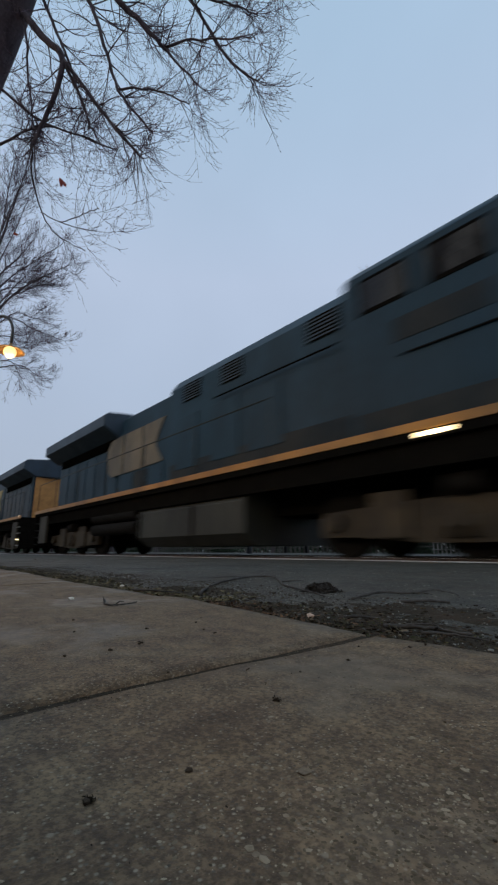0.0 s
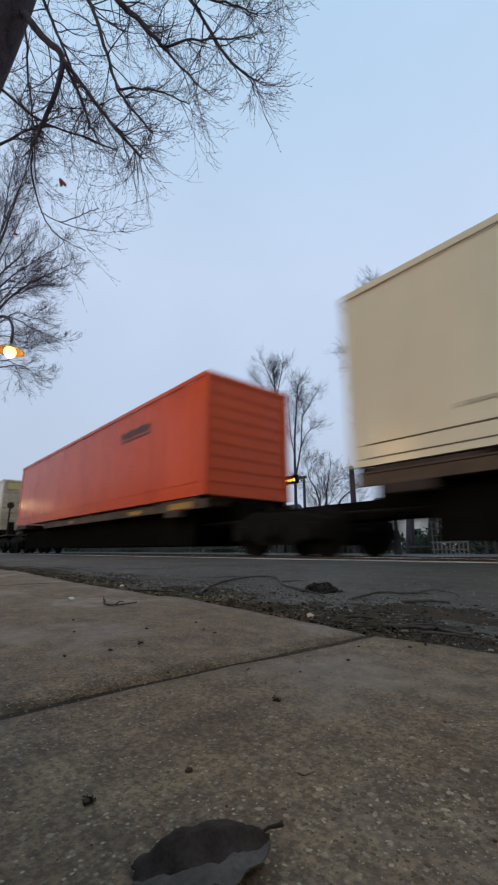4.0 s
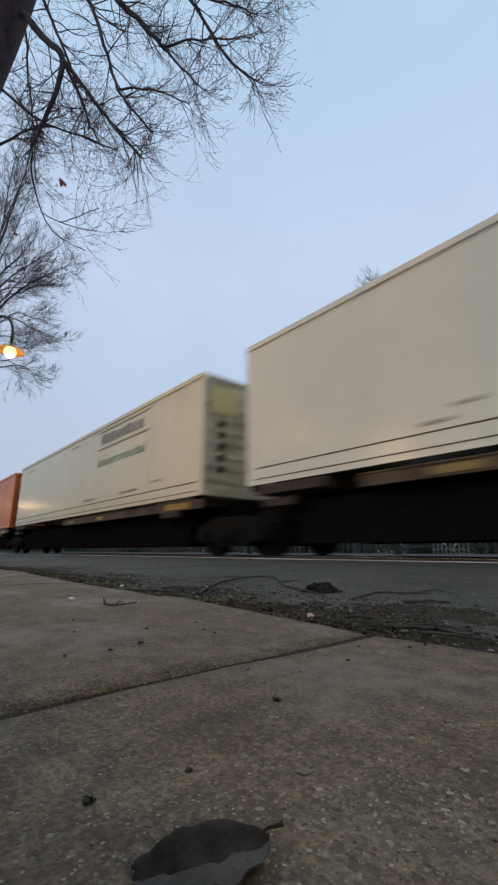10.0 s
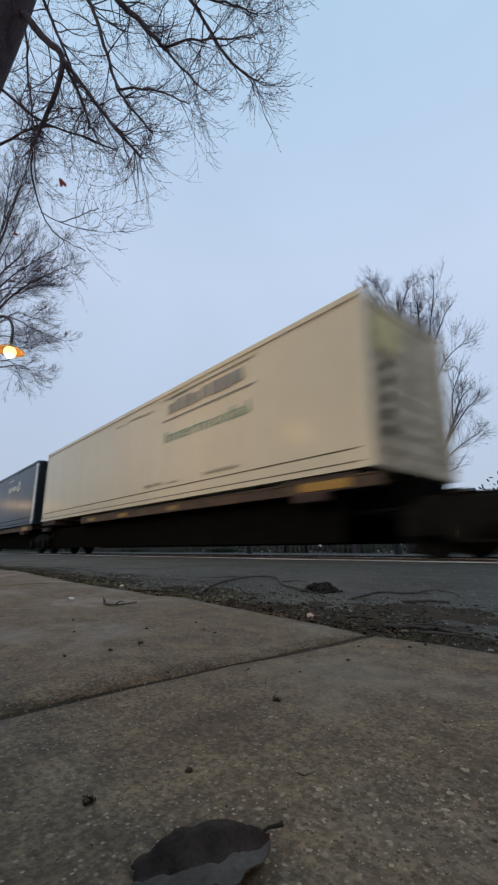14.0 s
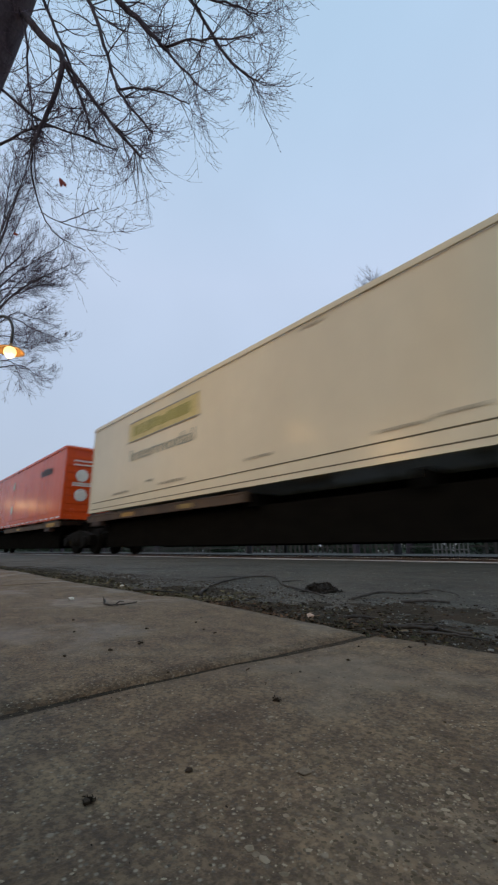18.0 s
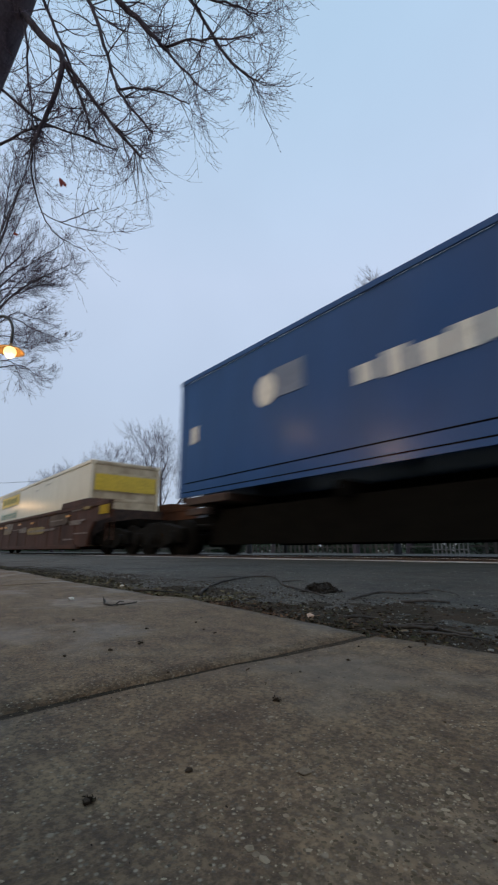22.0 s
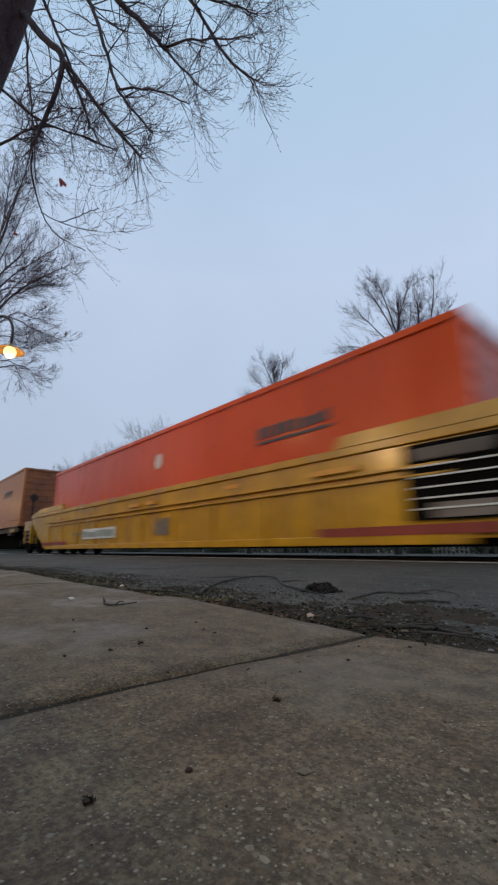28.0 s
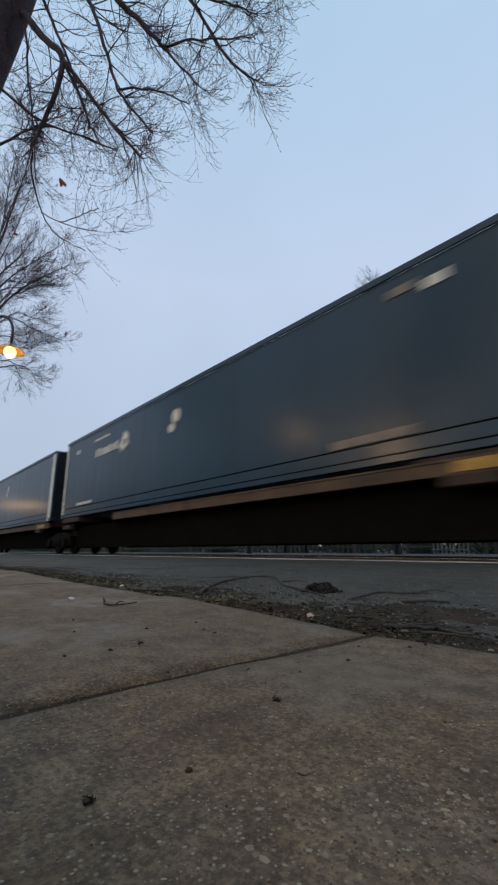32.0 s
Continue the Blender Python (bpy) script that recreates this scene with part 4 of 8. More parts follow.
# the street tree whose limbs hang over the pavement
def street_tree():
    r = random.Random(42)
    tree = root("street_tree", "large bare street tree with hanging twigs by the pavement", "tree", "bare trees", at=(-5.9, 0.3, 0.0))
    off = Vector((-5.9, 0.3, 0.0))
    tb = [Tubes(), Tubes(), Tubes()]
    trunk = [(-5.62, -0.38, -0.1), (-5.56, -0.36, 2.0), (-5.36, -0.10, 4.4), (-4.7, 0.19, 5.98), (-4.21, 0.34, 7.06), (-3.86, 0.39, 8.02), (-3.53, 0.37, 9.1)]
    pts = [q - off for q in spline([Vector(q) for q in trunk], 5)]
    tb[2].add(pts, [0.335 - 0.21 * i / len(pts) for i in range(len(pts))], 14)
    limbs = [
        (0.062, [(-4.49, 0.31, 6.3), (-4.19, 0.57, 5.71), (-3.91, 0.75, 5.24), (-3.99, 0.72, 4.7), (-4.11, 0.63, 4.2)]),
        (0.026, [(-3.91, 0.75, 5.24), (-3.78, 0.99, 4.64), (-3.7, 1.03, 4.35)]),
        (0.030, [(-3.91, 0.75, 5.24), (-3.48, 1.13, 4.33), (-3.28, 1.41, 3.9)]),
        (0.032, [(-4.36, 0.29, 6.74), (-4.2, 0.52, 6.24), (-3.98, 0.78, 5.42), (-3.87, 1.0, 4.74)]),
        (0.036, [(-4.21, 0.34, 7.06), (-3.79, 0.86, 6.17), (-3.6, 1.07, 5.39), (-3.43, 1.2, 4.71), (-3.15, 1.44, 4.13)]),
        (0.018, [(-3.43, 1.2, 4.71), (-3.16, 1.4, 4.62), (-2.87, 1.67, 4.39)]),
        (0.060, [(-4.09, 0.36, 7.38), (-3.6, 1.07, 6.2), (-3.38, 1.33, 5.77), (-3.12, 1.52, 5.24)]),
        (0.020, [(-3.12, 1.52, 5.24), (-2.84, 1.74, 4.68)]),
        (0.020, [(-3.12, 1.52, 5.24), (-2.89, 1.65, 5.2), (-2.56, 1.91, 5.1), (-2.36, 2.08, 5.04)]),
        (0.036, [(-3.95, 0.38, 7.76), (-3.3, 1.19, 6.78), (-2.93, 1.65, 5.92), (-2.65, 1.98, 5.04), (-2.45, 2.19, 4.71)]),
        (0.020, [(-2.93, 1.65, 5.92), (-2.61, 1.94, 5.7), (-2.38, 2.14, 5.46)]),
        (0.024, [(-4.86, 0.2, 5.47), (-4.42, 0.64, 4.85), (-4.15, 0.88, 4.6), (-3.75, 1.31, 4.32)]),
        (0.024, [(-5.2, 0.13, 4.64), (-4.82, 0.41, 4.63), (-4.51, 0.59, 4.69), (-4.23, 0.78, 4.64), (-3.85, 1.16, 4.39)]),
        (0.022, [(-4.49, 0.31, 6.3), (-4.39, 0.44, 5.86), (-4.38, 0.51, 5.31), (-4.35, 0.63, 4.67), (-4.34, 0.72, 4.04)]),
        (0.012, [(-3.67, 0.54, 3.77), (-3.87, 0.63, 3.54), (-4.02, 0.79, 3.33), (-4.07, 0.96, 3.22), (-4.04, 1.19, 3.17)]),
        (0.008, [(-4.0, 0.76, 3.35), (-3.94, 0.97, 3.29), (-3.86, 1.22, 3.3)]),
        (0.008, [(-3.94, 0.93, 3.29), (-3.8, 1.06, 3.34), (-3.7, 1.18, 3.42)]),
        (0.030, [(-3.9, 0.38, 7.89), (-2.87, 1.59, 6.64), (-2.37, 2.13, 5.96), (-2.2, 2.27, 5.72)]),
    ]
    for r0, line in limbs:
        a, b = Vector(line[-2]), Vector(line[-1])
        line = line + [tuple(b + (b - a).normalized() * 0.03)]
        pts = [q - off + Vector((r.gauss(0, 0.005), r.gauss(0, 0.005), r.gauss(0, 0.005))) for q in spline([Vector(q) for q in line], 5)]
        n = len(pts)
        rad = [max(0.0045, r0 * 0.74 * (1 - 0.84 * i / n)) for i in range(n)]
        tb[2].add(pts, rad, 7)
        total = sum((pts[i + 1] - pts[i]).length for i in range(n - 1))
        for k in range(int(6 + total * 7.0) if r0 > 0.013 else 5):
            i = r.randint(max(1, n // 4), n - 2)
            along = (pts[i + 1] - pts[i]).normalized()
            side = along.orthogonal().normalized()
            side.rotate(Matrix.Rotation(r.uniform(0, 6.283), 3, along))
            grow(tb, pts[i], along * 0.8 + side * r.uniform(0.6, 1.4), r.uniform(0.30, 0.62) * (1.16 - 0.76 * i / n), min(0.0080, rad[i] * 0.5), 2, r, -0.05, (0, 3, 5), (3, 4, 5), 0.30, 0.0019)
    raw("trunk", tb[2].v, tb[2].f, BARK, tree)
    raw("branch_crown", tb[1].v, tb[1].f, TWIG, tree)
    raw("twig_crown", tb[0].v, tb[0].f, TWIG, tree)
    for q, (x, y, z, ln) in enumerate(((-4.14, 0.93, 3.93, 0.12), (-4.11, 0.96, 3.90, 0.08), (-4.6, 0.66, 3.43, 0.07))):
        lf = tagged(leaf_mesh("red_leaf", ln, ln * 0.42, REDLEAF, 5 + q), "dry red leaf hanging in the bare twigs", "leaf", "leaves left in the tree")
        lf.matrix_basis = pose(x, y, z, 30 + 50 * q, 75 - 20 * q, 40)
    return tree


def leaf_mesh(name, length, width, material, seed, curl=0.25):
    """A lobed, curled leaf with a raised midrib and a stalk."""
    bm = bmesh.new()
    n = 15
    rows = []
    for i in range(n):
        t = i / (n - 1)
        w = width * 0.5 * (math.sin(math.pi * min(1, t * 0.97 + 0.02)) ** 0.7) * (1 + 0.10 * math.sin(t * 17 + seed) + 0.05 * math.sin(t * 41))
        row = []
        for k in range(-3, 4):
            s = k / 3
            x, y = (t - 0.5) * length, s * w
            z = curl * abs(s) ** 2 * w * (0.7 + 0.5 * math.sin(t * 7 + seed)) + 0.08 * length * math.sin(t * 4.0) - (0.05 * w if k == 0 else 0)
            row.append(bm.verts.new((x, y, z)))
        rows.append(row)
    for i in range(n - 1):
        for k in range(6):
            bm.faces.new((rows[i][k], rows[i + 1][k], rows[i + 1][k + 1], rows[i][k + 1]))
    g = bmesh.ops.extrude_face_region(bm, geom=bm.faces[:])
    vs = [v for v in g["geom"] if isinstance(v, bmesh.types.BMVert)]
    bmesh.ops.translate(bm, vec=(0, 0, -0.0012), verts=vs)
    bmesh.ops.recalc_face_normals(bm, faces=bm.faces)
    leaf = new(name)
    part("leaf_blade", bm, material, leaf, soft_deg=60)
    part("leaf_stalk", cyl(bmesh.new(), 0.0009, length * 0.3, Matrix.Translation((-0.62 * length, 0, 0.001)) @ pose(0, 0, 0, 0, 80, 0), 6, 0.0006), material, leaf)
    return leaf


street_tree()


class BareTree:
    """A bare tree drawn as stems in a plane that faces the street (sideways, up, from its foot), then clothed in branches and twigs on all sides."""

    def __init__(self, name, at, label, seed, twig, thin=0.0044):
        self.ob = root(name, label, "tree", "bare trees", at=at)
        self.r, self.twig, self.thin = random.Random(seed), twig, thin
        ahead = Vector((at[0], at[1], 0)).normalized()
        self.ahead, self.side = ahead, Vector((ahead.y, -ahead.x, 0))
        self.tb = [Tubes(), Tubes(), Tubes()]
        self.first = True

    def stem(self, r0, r1, *way):
        r = self.r
        lean = 0.0 if self.first else r.uniform(-0.35, 0.35)
        line = [self.side * a + Vector((0, 0, b)) + self.ahead * (lean * math.hypot(a - way[0][0], b - way[0][1])) for a, b in way]
        pts = spline(line, 5)
        if self.first:
            pts = pts[:int(len(pts) * 0.85)]
        else:
            pts = pts[:max(6, int(len(pts) * (0.71 if self.thin > 0.004 else 0.84)))]
        n = len(pts)
        rad = [(r0 + (r1 - r0) * (i / (n - 1)) ** 0.6) * (1.0 if r0 > 0.1 else 0.78) for i in range(n)]
        self.tb[2].add(pts, rad, 8)
        total = sum((pts[i + 1] - pts[i]).length for i in range(n - 1))
        start = n // 2 if self.first else n // 5
        self.first = False
        wide = self.thin > 0.004
        for k in range(int(3 + total * (3.4 if wide else 5.2))):
            i = min(n - 2, int(start + (n - 1 - start) * r.random() ** (0.62 if wide else 0.75)))
            along = (pts[i + 1] - pts[i]).normalized()
            out = along.orthogonal().normalized()
            out.rotate(Matrix.Rotation(r.uniform(0, 6.283), 3, along))
            reach = self.twig * r.uniform(0.6, 1.5) * (1.3 - 0.6 * i / n) * (1.40 if wide else 1.0)
            grow(self.tb, pts[i], along * 0.9 + out * r.uniform(0.45, 0.95) + Vector((0, 0, 0.15)), reach, max(self.thin * 1.5, min(0.016, rad[i] * 0.4)), 2, r, -0.06, (0, 4, 6) if wide else (0, 4, 5), (3, 3, 4), 0.17, self.thin)
        end = (pts[-1] - pts[-2]).normalized()
        for k in range(3):
            grow(self.tb, pts[-1], end + Vector((r.gauss(0, 0.3), r.gauss(0, 0.3), r.gauss(0, 0.3))), self.twig * r.uniform(0.6, 0.9), r1 * 0.45, 2, r, -0.10, (0, 3, 4), (3, 3, 4), 0.17, self.thin)

    def grown(self):
        raw("trunk", self.tb[2].v, self.tb[2].f, BARK, self.ob)
        raw("branch_crown", self.tb[1].v, self.tb[1].f, BARK, self.ob)
        raw("twig_crown", self.tb[0].v, self.tb[0].f, TWIG, self.ob)


bare = BareTree("park_tree", (-9.72, 17.16, -0.05), "tall bare tree with wide arching limbs across the track", 11, 0.56)
bare.stem(0.2, 0.03, (0.02, -0.43), (0.42, 4.35), (0.5, 5.77), (0.48, 7.12), (0.34, 8.39), (0.33, 9.83), (0.51, 10.98), (0.45, 12.21), (0.46, 13.3))
bare.stem(0.07, 0.02, (0.44, 7.26), (-0.14, 7.95), (-1.13, 8.44), (-2.17, 8.78), (-3.26, 8.89))
bare.stem(0.07, 0.02, (0.33, 8.25), (-0.44, 9.03), (-1.32, 9.59), (-2.38, 9.86), (-3.14, 10.36))
bare.stem(0.06, 0.02, (0.29, 9.31), (-0.43, 10.26), (-1.2, 11.32), (-2.06, 11.72))
bare.stem(0.06, 0.02, (0.36, 9.88), (0.1, 11.06), (-0.2, 12.2), (-0.3, 13.39))
bare.stem(0.05, 0.02, (0.33, 9.83), (-0.15, 11.11), (-0.73, 12.32), (-1.05, 12.77))
bare.stem(0.05, 0.02, (0.49, 10.83), (0.81, 11.82), (1.05, 12.53), (1.29, 13.0))
bare.stem(0.07, 0.02, (0.44, 7.81), (0.8, 9.17), (1.03, 10.87), (1.39, 12.61))
bare.stem(0.06, 0.02, (0.45, 5.78), (-0.24, 6.75), (-0.9, 7.3), (-1.65, 7.68))
bare.stem(0.05, 0.02, (0.43, 5.0), (-0.32, 5.73), (-0.99, 6.76), (-1.73, 7.21), (-2.49, 6.94))
bare.stem(0.05, 0.02, (0.42, 4.35), (-0.62, 5.09), (-1.55, 5.99), (-2.54, 6.86))
bare.grown()
bare = BareTree("park_tree", (-8.95, 17.6, -0.05), "tall bare tree with several rising stems across the track", 23, 0.56)
bare.stem(0.2, 0.03, (-0.04, -0.43), (0.28, 2.81), (0.25, 5.06), (0.26, 6.89), (0.37, 8.52), (0.48, 10.21), (0.49, 11.68), (0.5, 12.6))
bare.stem(0.12, 0.02, (0.28, 2.81), (0.56, 4.9), (0.6, 6.71), (0.65, 8.19), (0.84, 9.7), (1.11, 10.94), (1.53, 11.72), (2.16, 12.54))
bare.stem(0.05, 0.02, (0.59, 6.85), (1.36, 8.29), (2.12, 8.97), (2.91, 9.19))
bare.stem(0.05, 0.02, (1.03, 10.67), (1.24, 11.8), (1.28, 12.93))
bare.stem(0.05, 0.02, (0.67, 8.46), (1.19, 9.63), (1.64, 10.53), (2.2, 10.97))
bare.stem(0.12, 0.02, (0.26, 2.57), (0.88, 4.36), (1.4, 5.49), (1.78, 6.54), (2.48, 7.48), (3.42, 8.08))
bare.stem(0.07, 0.02, (1.02, 4.6), (1.68, 5.61), (2.25, 6.22), (3.25, 6.46))
bare.stem(0.05, 0.02, (1.4, 5.49), (1.47, 6.59), (1.81, 7.4), (2.41, 8.15))
bare.stem(0.06, 0.02, (0.33, 3.05), (1.19, 4.16), (2.35, 4.96), (3.21, 5.18))
bare.stem(0.05, 0.02, (0.35, 3.05), (1.11, 3.44), (1.89, 3.67))
bare.stem(0.05, 0.02, (0.26, 7.16), (0.13, 8.56), (-0.08, 9.74), (-0.08, 10.92))
bare.grown()
bare = BareTree("park_tree", (-18.75, 18.9, -0.05), "bare tree with an upright crown across the track", 29, 0.56)
bare.stem(0.2, 0.03, (0.01, -0.67), (-0.05, 4.42), (-0.11, 6.23), (-0.25, 8.48), (-0.4, 10.43), (-0.48, 12.04), (-0.69, 13.37))
bare.stem(0.06, 0.02, (-0.25, 8.48), (-1.03, 10.46), (-1.77, 11.44), (-2.53, 12.21))
bare.stem(0.06, 0.02, (-0.17, 6.97), (-0.87, 8.5), (-1.78, 9.61), (-3.09, 10.25))
bare.stem(0.05, 0.02, (-0.33, 9.84), (0.11, 11.61), (0.36, 12.75))
bare.stem(0.05, 0.02, (-0.36, 10.35), (-1.01, 11.98), (-1.45, 13.24))
bare.stem(0.06, 0.02, (-0.11, 6.23), (-1.07, 7.44), (-2.45, 8.66), (-3.94, 8.98))
bare.stem(0.05, 0.02, (-0.06, 5.32), (-1.08, 6.18), (-2.16, 6.57), (-3.62, 6.19))
bare.grown()
bare = BareTree("park_tree", (-17.9, 19.4, -0.05), "slender bare tree with steep stems across the track", 31, 0.56)
bare.stem(0.14, 0.02, (-0.22, -0.66), (-0.2, 4.37), (-0.17, 6.7), (0.0, 8.94), (0.16, 10.48), (0.31, 11.66))
bare.stem(0.1, 0.02, (-0.2, 4.37), (0.22, 6.69), (0.4, 8.93), (0.81, 10.45), (1.49, 11.88))
bare.stem(0.05, 0.02, (-0.14, 5.43), (-0.4, 7.26), (-0.46, 9.15), (-0.19, 11.09))
bare.stem(0.05, 0.02, (0.09, 5.97), (0.56, 7.23), (1.28, 7.72), (2.45, 7.9))
bare.stem(0.05, 0.02, (0.34, 8.36), (1.11, 9.66), (1.67, 10.21))
bare.grown()
bare = BareTree("park_tree", (-21.9, 21.0, -0.05), "smaller leaning bare tree across the track", 37, 0.56)
bare.stem(0.12, 0.02, (0.04, -0.79), (-0.27, 4.3), (-1.06, 5.85), (-1.87, 7.28), (-2.7, 8.41), (-3.54, 8.98))
bare.stem(0.05, 0.02, (-1.71, 6.99), (-2.32, 7.12), (-3.14, 6.63))
bare.stem(0.05, 0.02, (-0.9, 5.52), (-1.51, 5.53), (-2.32, 5.05))
bare.stem(0.05, 0.02, (-1.38, 6.48), (-1.7, 7.96), (-2.2, 8.83))
bare.grown()
bare = BareTree("street_tree", (-13.2, 0.7, 0), "bare street tree with a wide fan of fine twigs", 5, 0.50, 0.0036)
bare.stem(0.17, 0.09, (0.17, -0.18), (0.11, 2.56), (0.3, 5.08))
bare.stem(0.06, 0.012, (0.3, 5.08), (1.09, 6.81), (1.68, 7.59), (2.34, 8.19), (3.14, 8.85))
bare.stem(0.06, 0.012, (0.3, 5.08), (0.93, 8.14), (1.41, 9.25), (1.85, 10.41), (2.31, 11.89))
bare.stem(0.06, 0.012, (0.3, 5.08), (0.61, 7.26), (0.84, 8.88), (1.01, 10.06), (1.1, 11.28), (1.35, 12.77))
bare.stem(0.045, 0.01, (0.3, 5.08), (1.04, 7.25), (1.51, 8.39), (1.97, 9.31), (2.48, 10.49))
bare.stem(0.045, 0.01, (0.26, 5.4), (0.98, 7.78), (1.66, 8.44), (2.42, 8.98), (3.27, 9.43))
bare.stem(0.04, 0.01, (0.26, 5.4), (1.07, 7.04), (1.47, 7.36), (2.05, 7.79), (3.2, 8.15))
bare.stem(0.04, 0.012, (0.3, 5.08), (1.09, 6.86), (1.66, 7.09), (2.01, 6.98), (2.36, 6.96), (3.14, 6.96), (3.87, 7.25))
bare.stem(0.035, 0.01, (0.3, 5.08), (1.33, 6.69), (1.92, 6.75), (2.38, 6.98))
bare.stem(0.04, 0.01, (0.28, 4.75), (1.23, 5.66), (1.94, 5.94), (2.64, 6.45))
bare.stem(0.04, 0.01, (0.28, 4.75), (1.29, 5.22), (1.84, 5.46), (2.32, 5.28), (2.67, 5.37))
bare.stem(0.035, 0.01, (0.28, 4.75), (1.41, 5.39), (1.78, 5.05), (2.0, 4.67))
bare.stem(0.05, 0.012, (0.21, 5.72), (0.73, 8.63), (0.76, 10.23), (0.81, 11.96))
bare.stem(0.045, 0.01, (0.21, 5.72), (0.81, 9.15), (1.18, 11.0), (1.49, 12.41))
bare.stem(0.045, 0.01, (0.26, 5.4), (0.99, 7.64), (1.77, 8.91), (2.43, 9.81), (2.85, 10.45))
bare.stem(0.04, 0.01, (0.3, 5.08), (1.16, 6.29), (1.81, 6.41), (2.36, 6.4))
bare.stem(0.04, 0.01, (0.21, 5.72), (0.9, 8.42), (1.2, 9.75), (1.37, 11.01))
bare.grown()
for i, (x, y, hgt) in enumerate([(-40, 22, 12.4), (-51, 22, 11.8), (-58, 24, 12.3), (-72, 23, 12.8), (-84, 25, 13.6), (-96, 26, 13.6), (-28, 34, 9)]):
    crown_tree("park_tree", (x, y, -0.05), hgt, 2.6, 5, 4.5, 0.28, 60 + i, "distant bare tree beyond the track", kids=(0, 3, 4, 5), limbs=10, thin=0.009)


# Unseen low walls, added behind the viewpoint to keep sky light off the near slabs.
for name, x0, x1, y0, y1 in (("wall_south", -4.8, 12.0, -0.67, -0.45), ("wall_south_west", -16.0, -4.8, -0.96, -0.74)):
    tagged(part(name, bx(x0, x1, y0, y1, -0.05, 0.66, bevel=0.015), CONCRETE), "plain unseen concrete wall added to shade the near pavement", "wall", kind="structure")
tagged(part("wall_return", bx(-4.79, -4.57, -0.98, -0.672, -0.05, 0.65, bevel=0.015), CONCRETE), "short return of the added unseen concrete wall", "wall", kind="structure")

# ---- street lamps ----
def street_lamp(at, turn, label, lit=True, arm=0.75, height=4.1):
    """A goose-neck lamp: base, post, curved arm, a wide shade and a glowing globe."""
    lamp = root("street_lamp", label, "street lamp", "goose-neck street lamps", at=at)
    lamp.rotation_euler = (0, 0, radians(turn))
    bm = cyl(bmesh.new(), 0.13, 0.7, Matrix.Translation((0, 0, 0.35)), 16, 0.09)
    part("base", bm, LAMP_METAL, lamp)
    part("post", cyl(bmesh.new(), 0.052, height - 0.6, Matrix.Translation((0, 0, 0.6 + (height - 0.6) / 2 - 0.02)), 14, 0.036), LAMP_METAL, lamp)
    tb = Tubes()
    line = [Vector((arm / 2 - arm / 2 * math.cos(a), 0, height - 0.05 + 0.42 * math.sin(a))) for a in [math.pi * i / 12 for i in range(13)]]
    line.append(Vector((arm, 0, height - 0.28)))
    tb.add(line, [0.026] * len(line), 8)
    raw("arm", tb.v, tb.f, LAMP_METAL, lamp)
    prof = [(0.03, 0.0), (0.05, -0.05), (0.10, -0.075), (0.20, -0.11), (0.245, -0.15), (0.235, -0.152), (0.19, -0.125), (0.09, -0.09), (0.03, -0.07)]
    verts, faces, seg = [], [], 24
    for a in range(seg):
        c, s = math.cos(2 * math.pi * a / seg), math.sin(2 * math.pi * a / seg)
        verts += [(arm + q * c, q * s, height - 0.26 + z) for q, z in prof]
    k = len(prof)
    for a in range(seg):
        b = (a + 1) % seg
        faces += [(a * k + i, b * k + i, b * k + i + 1, a * k + i + 1) for i in range(k - 1)]
    raw("shade", verts, faces, SHADE, lamp)
    bm = bmesh.new()
    bmesh.ops.create_uvsphere(bm, u_segments=20, v_segments=12, radius=0.108, matrix=Matrix.Translation((arm, 0, height - 0.425)) @ Matrix.Diagonal((1, 1, 1.0, 1)))
    part("globe", bm, BULB if lit else PALEM, lamp, "lit warm glass globe" if lit else "unlit glass globe")
    return lamp


# The last lamp is an unseen addition that warms the boxes at the right.
LAMPS = [(-8.98, 0.97, 0.0, 34), (-36.8, 1.2, 0.0, 60), (-7.85, -3.75, 0.0, 90), (6.2, -3.75, 0.0, 90)]
for (x, y, z, a), watts in zip(LAMPS, (38, 60, 340, 310)):
    street_lamp((x, y, z), a, "dark goose-neck street lamp or added fill lamp with a lit warm globe")
    li = new("lamp_light", bpy.data.lights.new("lamp_light", "POINT"))
    li.data.energy, li.data.color, li.data.shadow_soft_size = watts, (1.0, 0.62, 0.28), 0.13
    li.location = (x + 0.75 * math.cos(radians(a)), y + 0.75 * math.sin(radians(a)), z + 3.50)
street_lamp((-7.5, 12.6, -0.03), 180, "dark goose-neck street lamp across the track", lit=False, arm=0.40, height=3.05)
street_lamp((-14.9, 12.8, -0.03), 180, "dark goose-neck street lamp across the track", lit=False, arm=0.40, height=3.3)

# bare pole and the message sign on the far side
pole = root("wooden_pole", "weathered wooden pole beside the far street", "pole", at=(-11.5, 16.0, -0.05))
part("post", cyl(bmesh.new(), 0.14, 3.85, Matrix.Translation((0, 0, 1.90)), 12, 0.11), BARK, pole)
part("cap", cyl(bmesh.new(), 0.125, 0.05, Matrix.Translation((0, 0, 3.84)), 12, 0.08), LAMP_METAL, pole)
sign = root("message_sign", "dark roadside sign with glowing amber dots", "message sign", at=(-14.7, 15.5, 0.28))
part("post", cyl(bmesh.new(), 0.08, 3.55, Matrix.Translation((-0.6, 0, 1.44)), 10), LAMP_METAL, sign)
part("post", cyl(bmesh.new(), 0.07, 3.65, Matrix.Translation((0.75, 0, 1.49)), 10), LAMP_METAL, sign)
part("cross_arm", bx(-0.6, 0.9, -0.05, 0.05, 3.22, 3.34, bevel=0.01), LAMP_METAL, sign)
